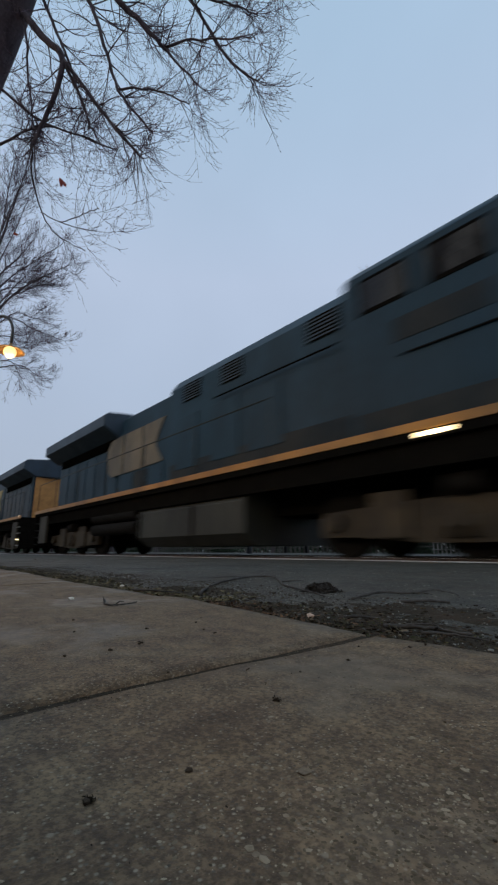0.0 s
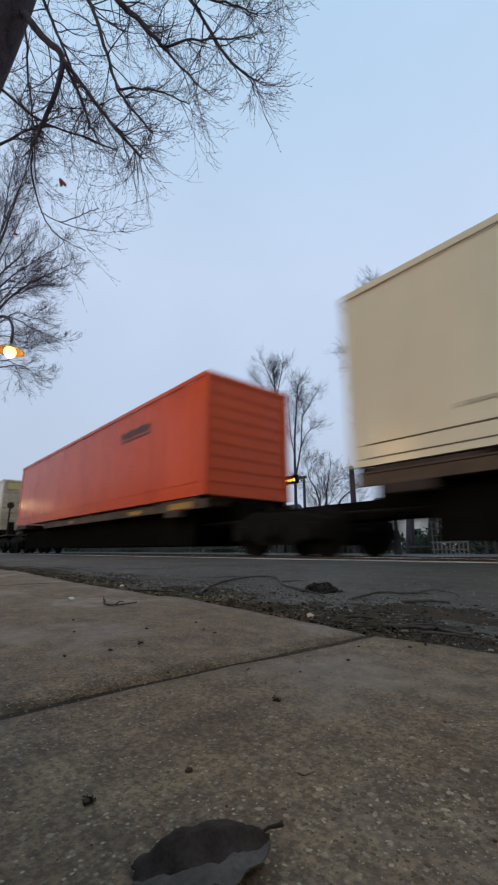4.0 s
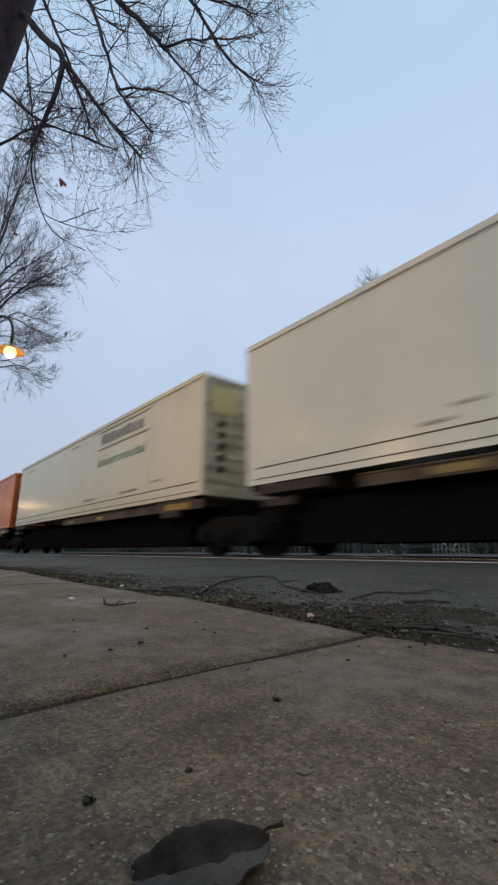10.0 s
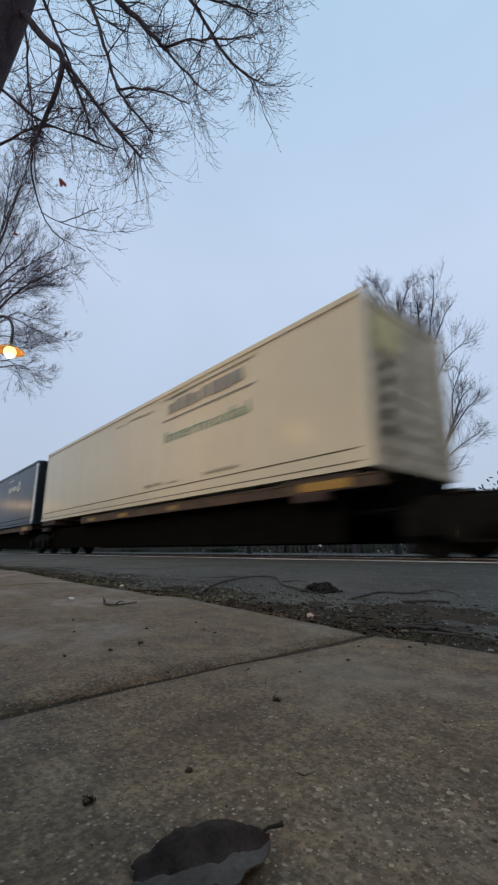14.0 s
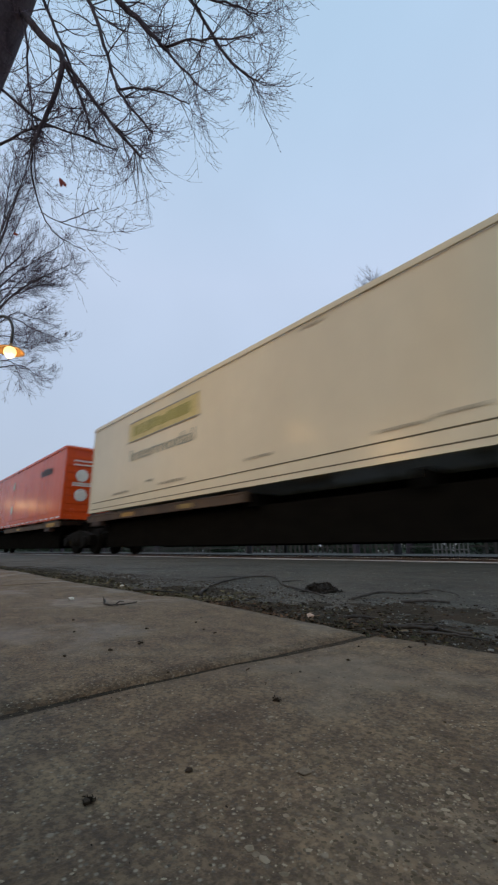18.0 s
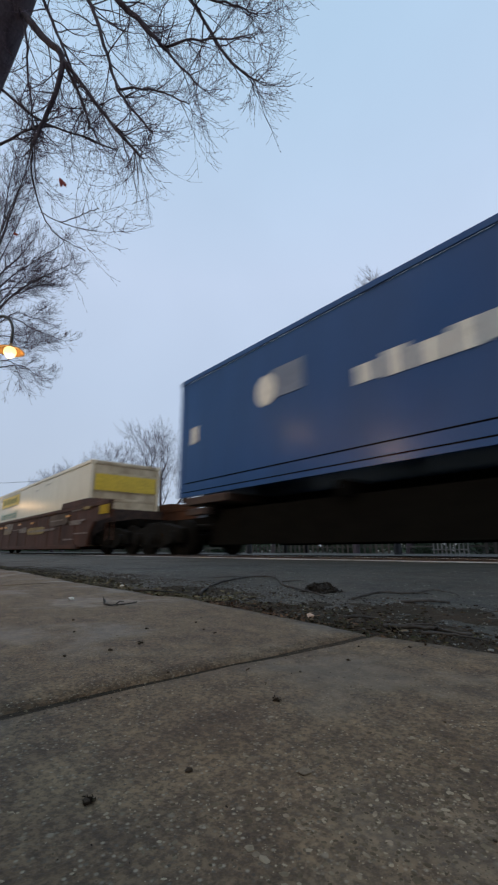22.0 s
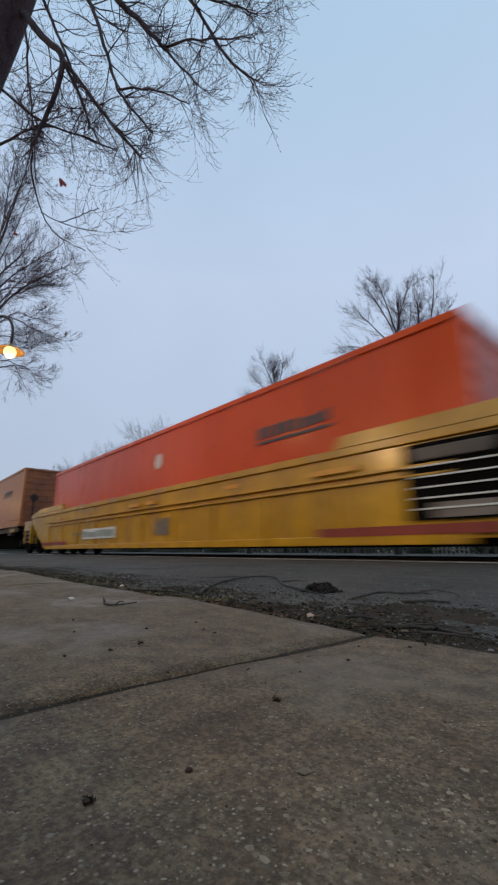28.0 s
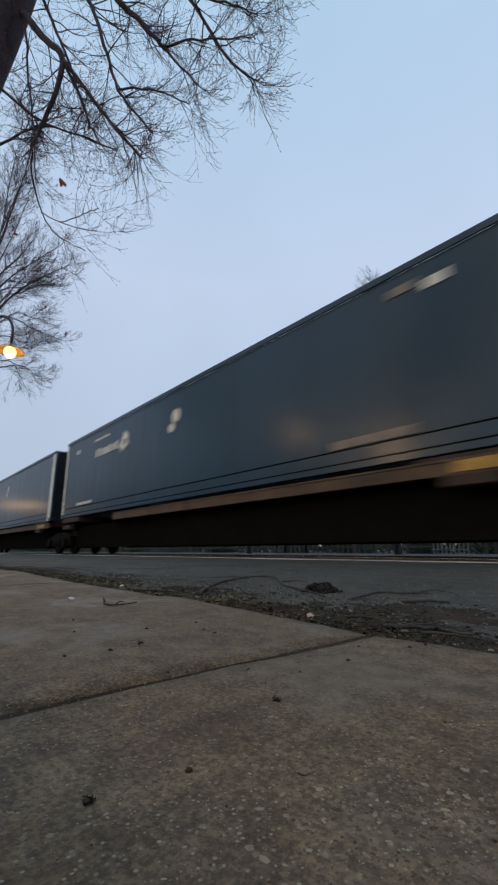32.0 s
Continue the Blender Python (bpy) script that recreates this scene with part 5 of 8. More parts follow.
part("sign_box", bx(-0.60, 0.34, -0.10, 0.10, 3.05, 3.45, bevel=0.02), BLACK, sign)
for i in range(4):
    part("lit_bar", bx(-0.46 + 0.19 * i, -0.33 + 0.19 * i, -0.112, -0.104, 3.15, 3.27), LED, sign, "glowing amber bar")

# far side: houses, hedge and picket fence seen under the train and through the gaps
def house(at, w, d, h, turn, label):
    ob = root("house", label, "house", "houses across the track", at=at)
    ob.rotation_euler = (0, 0, radians(turn))
    part("wall", bx(-w / 2, w / 2, -d / 2, d / 2, 0, h), WHITEHOUSE, ob)
    part("roof", prism([(-d / 2 - 0.4, h - 0.1), (d / 2 + 0.4, h - 0.1), (0, h + d * 0.36)], -w / 2 - 0.4, w / 2 + 0.4), ROOFING, ob)
    for i in range(4):
        x = -w / 2 + w * (i + 0.5) / 4
        win = part("window", bx(x - 0.5, x + 0.5, -d / 2 - 0.05, -d / 2 + 0.05, 1.0, 2.3, bevel=0.02), PALEM, ob)
        part("pane", bx(x - 0.42, x + 0.42, -d / 2 - 0.06, -d / 2 - 0.03, 1.08, 2.22), GLASS, win)
    part("porch", bx(-w / 2, w / 2, -d / 2 - 2.0, -d / 2, -0.1, 0.45, bevel=0.02), WHITEHOUSE, ob)
    return ob


house((-48, 44, -0.05), 12, 8, 3.6, 12, "white clapboard house with a dark roof beyond the track")
house((-24, 46, -0.05), 11, 8, 3.4, 0, "low white clapboard house with a dark roof beyond the track")
house((-78, 48, -0.05), 14, 9, 4.4, 15, "large white clapboard house far beyond the track")
# Two unseen houses, added behind the pavement to close off the low sky.
house((-14, -24, -0.02), 14, 9, 3.2, 0, "plain unseen clapboard house added behind the pavement")
house((8, -26, -0.02), 13, 9, 3.2, 0, "plain unseen clapboard house added behind the lawn")

fence = root("picket_fence", "low weathered picket fence along the far street", "fence", at=(0, 16.6, -0.05))
first = None
k = 0
for i in range(150):
    x = -46 + 0.30 * i
    if (i // 11) % 4 == 3:
        continue
    m = Matrix.Translation((x, 0, 0))
    if first is None:
        first = part("picket", bx(-0.05, 0.05, -0.012, 0.012, 0.0, 0.42, bevel=0.006), OLDWOOD, fence)
        first.matrix_basis = m
    else:
        twin("picket", first, m, fence)
part("rail", bx(-46, -1, 0.012, 0.04, 0.26, 0.31), OLDWOOD, fence)


lattice = root("lattice_rail", "white wooden lattice railing beyond the far street", "railing", at=(-7.55, 16.3, -0.05))
for k in range(9):
    part("bar", bx(-0.64 + 0.16 * k - 0.025, -0.64 + 0.16 * k + 0.025, -0.02, 0.02, 0.0, 1.22, bevel=0.006), DULLWHITE, lattice)
for k in range(5):
    part("cross_bar", bx(-0.70, 0.70, -0.045, -0.021, 0.14 + 0.26 * k, 0.19 + 0.26 * k, bevel=0.006), DULLWHITE, lattice)


def shrub(at, size, n, seed, label):
    """A clump of many small leaf blades on short stems."""
    r = random.Random(seed)
    ob = root("shrub", label, "shrub", "evergreen shrubs", at=at)
    tb = Tubes()
    verts, faces = [], []
    for _ in range(n):
        d = Vector((r.gauss(0, 0.5), r.gauss(0, 0.5), abs(r.gauss(0.25, 0.45)))) * size * (0.8 + 0.4 * r.random())
        for _ in range(5 if size < 2 else 9):
            c = d + Vector((r.gauss(0, 0.06), r.gauss(0, 0.06), r.gauss(0, 0.06))) * size
            a = Vector((r.gauss(0, 1), r.gauss(0, 1), r.gauss(0, 1))).normalized() * 0.07 * min(size, 1.3)
            b = a.orthogonal().normalized() * 0.03 * min(size, 1.3)
            q = len(verts)
            verts += [tuple(c - a), tuple(c + b), tuple(c + a), tuple(c - b)]
            faces.append((q, q + 1, q + 2, q + 3))
        if r.random() < 0.15:
            tb.add([Vector((0, 0, 0)), d * 0.5 + Vector((0, 0, 0.05)), d], [0.02 * size, 0.012 * size, 0.004 * size], 4)
    raw("stems", tb.v, tb.f, BARK, ob)
    raw("foliage", verts, faces, HEDGE, ob, soft=False)
    return ob


for i, (x, y, s) in enumerate([(-6.2, 18.9, 1.7), (-3.5, 17.6, 2.0), (-5.0, 19.5, 1.4), (-13, 17.8, 0.8), (-17, 18, 0.7), (-24, 18, 0.9), (-31, 18.5, 0.8), (-38, 19, 1.0), (-9, 17.5, 0.6), (-0.5, 18.5, 2.4)]):
    shrub((x, y, -0.05), s, 900 if s < 2.5 else 2200, 80 + i, "dark evergreen shrub beyond the far street")

r = random.Random(77)
verts, faces = [], []
for _ in range(16000):
    x = r.uniform(-170, 14)
    c = Vector((x, 27 + r.gauss(0, 0.5), abs(r.gauss(0.5, 0.42)) * (1 + 0.4 * noise.noise(Vector((x * 0.15, 0, 0))))))
    a = Vector((r.gauss(0, 1), r.gauss(0, 1), r.gauss(0, 1))).normalized() * 0.22
    w = a.orthogonal().normalized() * 0.10
    q = len(verts)
    verts += [tuple(c - a), tuple(c + w), tuple(c + a), tuple(c - w)]
    faces.append((q, q + 1, q + 2, q + 3))
hedge = raw("hedge", verts, faces, HEDGE, soft=False)
tagged(hedge, "long dark hedge beyond the far street", "hedge", kind="stuff")

r = random.Random(78)
verts, faces = [], []
for _ in range(12000):
    x = r.uniform(-330, -62)
    top = (8.6 + 1.2 * noise.noise(Vector((x * 0.09, 3, 0)))) * min(1.0, (-x - 60) / 16) * (-x / 90) ** 0.7
    c = Vector((x, 36 + r.gauss(0, 2.0), top * r.random() ** 0.7))
    a = Vector((r.gauss(0, 1), r.gauss(0, 1), r.gauss(0, 1))).normalized() * r.uniform(0.5, 1.1)
    w = a.orthogonal().normalized() * 0.45
    q = len(verts)
    verts += [tuple(c - a), tuple(c + w), tuple(c + a), tuple(c - w)]
    faces.append((q, q + 1, q + 2, q + 3))
# This second row is out of view, added to darken reflections on the boxes.
for _ in range(15000):
    x = r.uniform(-190, 60)
    top = 8.5 + 2.5 * noise.noise(Vector((x * 0.07, 8, 0))) + 6.0 * max(0.0, min(1.0, (-50 - x) / 40))
    c = Vector((x, -37 + r.gauss(0, 2.0), top * r.random() ** 0.7))
    a = Vector((r.gauss(0, 1), r.gauss(0, 1), r.gauss(0, 1))).normalized() * r.uniform(0.5, 1.1)
    w = a.orthogonal().normalized() * 0.45
    q = len(verts)
    verts += [tuple(c - a), tuple(c + w), tuple(c + a), tuple(c - w)]
    faces.append((q, q + 1, q + 2, q + 3))
woods = raw("far_woods", verts, faces, HEDGE, soft=False)
tagged(woods, "dark evergreen woods far along the street, with an unseen row added behind it", "woods", kind="stuff")
yard = root("utility_pole", "wooden pole with a small lit yard light far off", "utility pole", at=(-44.3, 16.2, -0.05))
part("post", cyl(bmesh.new(), 0.09, 3.3, Matrix.Translation((0, 0, 1.65)), 10, 0.07), BARK, yard)
bm = bmesh.new()
bmesh.ops.create_uvsphere(bm, u_segments=14, v_segments=9, radius=0.17, matrix=Matrix.Translation((0, -0.2, 3.12)))
part("yard_light", bm, glow("yard_glow", (1.0, 0.80, 0.42), 4.0), yard, "glowing warm yard light")

# overhead wire far along the street
tb = Tubes()
a, b = Vector((-150, 11.6, 22.0)), Vector((-47, 14.0, 7.4))
tb.add([a.lerp(b, i / 10) - Vector((0, 0, 1.5 * math.sin(math.pi * i / 10))) for i in range(11)], [0.03] * 11, 4)
wire = raw("overhead_wire", tb.v, tb.f, BLACK)
tagged(wire, "thin dark overhead wire between far poles", "wire")
wp = root("utility_pole", "dark wooden utility pole far along the street", "utility pole", at=(-47, 14.0, -0.05))
part("post", cyl(bmesh.new(), 0.14, 7.6, Matrix.Translation((0, 0, 3.7)), 10, 0.1), BARK, wp)


# ---- the train ----
SPEED = 19.35
LENGTH = 16.15
MOVING = []          # (thing, place along the track at 0 s)


def rolling(ob, u):
    ob.location = (u, TRACK, 0.012)
    MOVING.append((ob, u))
    return ob


def wheelset(parent, x, radius=0.42, gauge=0.755):
    bm = bmesh.new()
    for s in (-1, 1):
        m = Matrix.Translation((x, s * gauge, radius)) @ pose(0, 0, 0, 90, 0, 0)
        cyl(bm, radius, 0.13, m, 28)
        cyl(bm, radius + 0.028, 0.03, Matrix.Translation((x, s * (gauge - 0.07), radius)) @ pose(0, 0, 0, 90, 0, 0), 28)
        cyl(bm, 0.13, 0.26, m, 14)
    cyl(bm, 0.08, 1.9, Matrix.Translation((x, 0, radius)) @ pose(0, 0, 0, 90, 0, 0), 12)
    return part("wheelset", bm, GREASE, parent)


def truck(parent, x, wheelbase=1.78, axles=2, radius=0.42, colour=None, span=None):
    """A bogie: side frames with journal boxes and springs over wheelsets."""
    colour = colour or GREASE
    half = wheelbase / 2 * (axles - 1)
    for a in range(axles):
        wheelset(parent, x - half + wheelbase * a, radius)
    for s in (-1, 1):
        y = s * 1.0
        prof = [(x - half - 0.30, 0.30), (x - half - 0.30, 0.62), (x - half + 0.1, 0.70), (x - 0.35, 0.78), (x + 0.35, 0.78), (x + half - 0.1, 0.70),
                (x + half + 0.30, 0.62), (x + half + 0.30, 0.30), (x + half - 0.25, 0.30), (x + 0.42, 0.20), (x - 0.42, 0.20), (x - half + 0.25, 0.30)]
        part("side_frame", prism(prof, y - 0.08, y + 0.08, "y"), colour, parent)
        for a in range(axles):
            part("journal_box", cyl(bmesh.new(), 0.15, 0.16, Matrix.Translation((x - half + wheelbase * a, s * 1.13, radius)) @ pose(0, 0, 0, 90, 0, 0), 14), colour, parent)
        for k in (-0.18, 0, 0.18):
            part("spring", cyl(bmesh.new(), 0.07, 0.26, Matrix.Translation((x + k, s * 1.11, 0.40)), 10), colour, parent)
    part("bolster", bx(x - 0.2, x + 0.2, -1.1, 1.1, 0.48, 0.76, bevel=0.03), colour, parent)


# marks on a box's near side: (start, end, low, high) in metres from its rear end and its floor
def mark_panel(parent, x0, x1, z0, z1, material, label, name="panel", y=-1.299):
    return part(name, bx(x0, x1, y - 0.006, y, z0, z1), material, parent, label)


def mark_bars(parent, x0, x1, z0, z1, material, label, n=8, seed=1, name="marking", y=-1.299, slant=0.0):
    """Writing too blurred to read: a row of plain bars."""
    r = random.Random(seed)
    bm = bmesh.new()
    x = x0
    w = (x1 - x0) / n
    for i in range(n):
        cut = r.uniform(0.62, 0.9)
        box(bm, x, x + w * cut, y - 0.005, y, z0 + (z1 - z0) * r.choice((0, 0, 0.0, 0.08)), z1 - (z1 - z0) * r.choice((0, 0, 0.18)))
        x += w
    ob = part(name, bm, material, parent, label)
    ob["kind"] = "stuff"
    return ob


def mark_text(parent, words, x0, size, z, material, y=-1.300):
    cu = bpy.data.curves.new("lettering", "FONT")
    cu.body, cu.size, cu.extrude = words, size, 0.002
    tmp = new("lettering", cu)
    me = bpy.data.meshes.new_from_object(tmp.evaluated_get(bpy.context.evaluated_depsgraph_get()))
    bpy.data.objects.remove(tmp)
    me.materials.clear()
    me.materials.append(material)
    ob = new("lettering", me)
    ob.parent = parent
    ob.matrix_basis = Matrix.Translation((x0, y - 0.002, z)) @ pose(0, 0, 0, 90, 0, 0)
    ob["label"] = "painted words"
    return ob


def disc(parent, x, z, rx, rz, material, label, y=-1.299):
    bm = cyl(bmesh.new(), 1.0, 0.006, pose(0, 0, 0, 90, 0, 0), 12)
    bmesh.ops.scale(bm, vec=(rx, 1, rz), verts=bm.verts)
    bmesh.ops.translate(bm, vec=(x, y - 0.002, z), verts=bm.verts)
    return part("emblem", bm, material, parent, label)


H = 2.88


def mark_ring(parent, x, z, r0, a0, a1, material, label, y=-1.301):
    """A thin painted arc."""
    bm = bmesh.new()
    last = None
    for i in range(19):
        a = radians(a0 + (a1 - a0) * i / 18)
        pair = [bm.verts.new((x + math.cos(a) * q, y - 0.003, z + math.sin(a) * q)) for q in (r0 - 0.03, r0 + 0.03)]
        if last:
            bm.faces.new((last[0], pair[0], pair[1], last[1]))
        last = pair
    return part("arc", bm, material, parent, label, soft_deg=0)


def words_between(parent, words, x0, x1, z0, z1, material):
    """Painted capitals stretched to a given width and height."""
    ob = mark_text(parent, words, 0.0, 1.0, 0.0, material)
    xs = [v.co.x for v in ob.data.vertices]
    ys = [v.co.y for v in ob.data.vertices]
    kx, ky = (x1 - x0) / (max(xs) - min(xs)), (z1 - z0) / (max(ys) - min(ys))
    for v in ob.data.vertices:
        v.co.x, v.co.y = (v.co.x - min(xs)) * kx, (v.co.y - min(ys)) * ky
    ob.matrix_basis = Matrix.Translation((x0, -1.302, z0)) @ pose(0, 0, 0, 90, 0, 0)
    return ob


def add_marks(ob, kind, seed):
    if kind in ("front_panel", "front_faded", "front_half", "rear_panel", "rear_tall", "rear_faded", "rear_olive"):
        a = 9.95 if kind.startswith("front") else 3.05 if kind == "rear_panel" else 2.75
        lo, hi, t0, t1 = (2.05, 2.66, 1.47, 1.76) if kind != "rear_tall" else (1.50, 2.44, 0.98, 1.22)
        if kind.startswith("rear_") and kind != "rear_tall":
            lo, hi, t0, t1 = (2.07, 2.67, 1.46, 1.86) if kind in ("rear_panel", "rear_olive") else (1.86, 2.46, 1.30, 1.62)
        plain = kind == "front_faded"
        if not plain:
            face = {"front_panel": PANELY, "rear_panel": PANELY, "rear_tall": PANELY, "rear_faded": FADEDY, "front_half": OLIVEP, "rear_olive": OLIVEP}[kind]
            mark_panel(ob, a, a + (3.6 if kind != "front_half" else 1.5), lo, hi if kind != "front_half" else lo + 0.3, face, "yellow panel" if face is PANELY else "faded yellow panel")
        for z in (lo, hi - 0.03):
            mark_panel(ob, a, a + 3.6, z, z + 0.03, GREYM, "dark border line", "border", y=-1.306)
        mark_bars(ob, a + 0.3, a + 3.3, lo + 0.16, hi - 0.14, OLIVEM if kind in ("front_panel", "rear_panel", "rear_tall", "rear_faded", "rear_olive") else GREYM, "blurred lettering as plain bars", 8, seed, y=-1.307)
        if kind in ("rear_faded", "front_faded", "front_half") and seed != 7:
            part("front_placard", bx(LENGTH + 0.001, LENGTH + 0.006, -1.10, -0.30, 1.95, 2.62), FADEDY, ob, "faded yellow placard on the leading end")
            for k in range(5):
                part("end_stencil", bx(LENGTH + 0.001, LENGTH + 0.006, -0.86, -0.66, 0.55 + k * 0.27, 0.70 + k * 0.27), RUST, ob, "rusty stencil on the leading end")
        if kind == "rear_panel":
            part("front_placard", bx(LENGTH + 0.001, LENGTH + 0.006, -1.15, 1.15, 1.85, 2.42), PANELY, ob, "yellow band on the leading end")
        if kind == "rear_tall":
            part("front_placard", bx(LENGTH + 0.001, LENGTH + 0.006, -0.55, 0.45, 2.08, 2.50), FADEDY, ob, "faded yellow placard on the leading end")
            part("end_plate", bx(LENGTH + 0.001, LENGTH + 0.05, -1.12, -0.72, 1.25, 1.90, bevel=0.01), DARKM, ob, "dark connector plate on the leading end")
        if kind == "front_panel":
            part("front_placard", bx(LENGTH + 0.001, LENGTH + 0.006, -1.05, -0.45, H - 0.55, H - 0.16), FADEDY, ob, "faded yellow placard on the leading end")
        words_between(ob, "Intermodal", a + 0.15, a + 3.45, t0, t1, GREENM if kind != "rear_faded" else GREYG)
        mark_bars(ob, a + 1.9, a + 3.1, 0.43, 0.50, SCUFF, "small blurred lettering", 7, seed + 1)
        mark_bars(ob, a - 0.9, a + 0.1, 0.43, 0.50, SCUFF, "small blurred lettering", 6, seed + 2)
    elif kind == "blue_word":
        mark_bars(ob, 9.25, 10.3, 1.72, 2.10, BLUEM, "blurred blue lettering as plain bars", 3, seed)
        mark_bars(ob, 10.45, 13.35, 1.74, 2.02, BLUEM, "blurred blue lettering as plain bars", 9, seed + 1)
        mark_ring(ob, 9.72, 1.92, 0.72, 100, 250, GREYM, "thin grey arc")
        mark_ring(ob, 9.72, 1.92, 0.72, 250, 290, REDS, "thin red arc")
    elif kind == "red_word":
        mark_bars(ob, 8.95, 10.45, 1.70, 2.14, REDS, "blurred red lettering as plain bars", 6, seed, slant=0.14)
        mark_bars(ob, 10.67, 14.0, 1.72, 2.08, STEELM, "blurred grey lettering as plain bars", 15, seed + 3, slant=0.10)
    elif kind in ("arrow_rear", "arrow_front"):
        a = 2.95 if kind == "arrow_rear" else 10.7
        mark_bars(ob, a, a + 1.75, 1.86, 2.13, PALEM, "pale lettering as plain bars", 7, seed)
        part("emblem", prism([(a + 1.80, 1.90), (a + 2.02, 1.70), (a + 2.44, 1.88), (a + 2.40, 2.20), (a + 2.14, 2.34), (a + 1.98, 2.12)], -1.302, -1.28, "y"), PALEM, ob, "pale angular emblem")
        disc(ob, a + 2.22, 2.0, 0.10, 0.09, DARKC, "dark centre of the emblem", y=-1.303)
        mark_bars(ob, a - 0.2, a + 1.0, 2.42, 2.51, PALEM, "pale small lettering as bars", 7, seed + 4)
        part("end_stencil", bx(LENGTH + 0.001, LENGTH + 0.006, -0.62, -0.16, 2.02, 2.24), DIMM, ob, "faded stencil on the leading end")
        part("end_stencil", bx(LENGTH + 0.001, LENGTH + 0.006, 0.36, 0.92, 1.92, 2.20), DIMM, ob, "faded stencil on the leading end")
        for k in range(4):
            part("end_stencil", bx(LENGTH + 0.001, LENGTH + 0.006, -0.85 + 0.42 * k, -0.55 + 0.42 * k, 0.72, 1.18 - 0.11 * (k % 2)), STEELM, ob, "faded stencil on the leading end")
        if kind == "arrow_rear" and seed != 19:
            disc(ob, 8.05, 2.10, 0.17, 0.18, PALEM, "pale small emblem")
            if seed != 24:
                disc(ob, 7.85, 1.82, 0.13, 0.12, PALEM, "pale small emblem")
        if seed == 31:
            mark_panel(ob, 12.88, 14.25, 0.34, 0.47, DIMM, "pale strip low on the side", "label_plate")
            mark_panel(ob, 14.05, 14.45, 2.44, 2.58, DIMM, "small pale sticker", "sticker")
            mark_panel(ob, 14.60, 14.92, 2.34, 2.50, PALEM, "small pale sticker", "sticker")
        mark_bars(ob, 1.5, 2.9, 0.36, 0.46, PALEM, "pale small lettering as bars", 6, seed + 5)
        mark_bars(ob, 1.05, 1.45, 2.26, 2.44, PALEM, "pale small lettering as bars", 2, seed + 6)
    elif kind in ("two_dots", "two_dots_rear"):
        disc(ob, 8.12, 2.10, 0.20, 0.22, PALEM, "pale rounded sticker")
        disc(ob, 8.12, 0.86, 0.20, 0.22, PALEM, "pale rounded sticker")
        if kind == "two_dots":
            mark_bars(ob, 12.9, 14.6, 1.95, 2.25, DARKM, "dark lettering as plain bars", 8, seed)
        else:
            mark_bars(ob, 1.95, 3.8, 1.86, 2.03, DARKM, "dark lettering as plain bars", 8, seed)
            mark_panel(ob, 1.95, 3.8, 1.76, 1.80, DARKM, "dark underline bar", "underline")
        # stickers on the leading end: two pale rounds with a ladder of small bars between them
        if kind == "two_dots":
            for z in (0.95, 1.72):
                bm = cyl(bmesh.new(), 0.25, 0.006, Matrix.Translation((LENGTH + 0.004, -0.62, z)) @ pose(0, 0, 0, 0, 90, 0), 14)
                part("end_sticker", bm, PALEM, ob, "pale rounded sticker on the leading end")
            for z in (1.30, 1.38, 2.12, 2.28):
                part("end_bar", bx(LENGTH + 0.001, LENGTH + 0.007, -0.98, -0.26, z, z + 0.05), PALEM, ob)
            for z in (0.7, 1.1, 1.5, 1.9):
                part("end_bar", bx(LENGTH + 0.001, LENGTH + 0.007, -0.10, 0.02, z, z + 0.22), PALEM, ob)
        for i in range(22):
            mark_panel(ob, 0.5 + i * 0.72, 0.5 + i * 0.72 + 0.42, 0.06, 0.11, PALEM, "", "reflective_strip", y=-1.312)
    elif kind == "one_dot":
        disc(ob, 8.3, 2.17, 0.32, 0.26, PALEM, "pale rounded sticker")
        mark_bars(ob, 6.2, 7.1, 1.94, 2.03, PALEM, "pale small lettering as bars", 5, seed)
    elif kind in ("label", "label_patch"):
        dx, dz = {27: (0.55, -0.17), 28: (0.52, -0.28), 29: (0.95, -0.28), 30: (-0.05, 0.12)}.get(seed, (0.0, 0.0))
        mark_bars(ob, 11.65 + dx, 13.45 + dx, 2.04 + dz, 2.26 + dz, DARKM, "dark lettering as plain bars", 8, seed)
        mark_panel(ob, 11.65 + dx, 13.45 + dx, 1.94 + dz, 1.99 + dz, DARKM, "dark underline bar", "underline")
        if seed == 27:
            disc(ob, 8.38, 2.07, 0.16, 0.20, PALEM, "pale rounded sticker")
        if kind == "label_patch":
            mark_panel(ob, 14.0, 14.62, 0.35, H - 0.14, PALEO, "lighter replaced wall panel", "patch_panel", y=-1.290)
            mark_panel(ob, 1.55, 1.95, 0.35, H - 0.14, PALEO, "lighter replaced wall panel", "patch_panel", y=-1.290)
    elif kind == "blue_box":
        mark_bars(ob, 5.1, 11.05, 1.26, 1.66, PALEM, "pale lettering as plain bars", 12, seed)
        disc(ob, 3.05, 1.80, 0.27, 0.32, PALEM, "pale round emblem")
        mark_panel(ob, 3.2, 4.0, 1.58, 2.16, BLUEG, "grey-blue hatched field", "field", y=-1.2965)
        mark_bars(ob, 0.5, 0.8, 1.2, 1.6, PALEM, "small pale sticker", 2, seed + 1)
        mark_bars(ob, 7.9, 8.6, 2.28, 2.50, PALEM, "pale small lettering as bars", 2, seed + 2)
        mark_bars(ob, 12.9, 14.1, 2.32, 2.44, PALEM, "pale small lettering as bars", 7, seed + 2)
        mark_panel(ob, 15.96, 16.14, 0.15, H - 0.1, REDS, "red end stripe", "stripe", y=-1.3035)
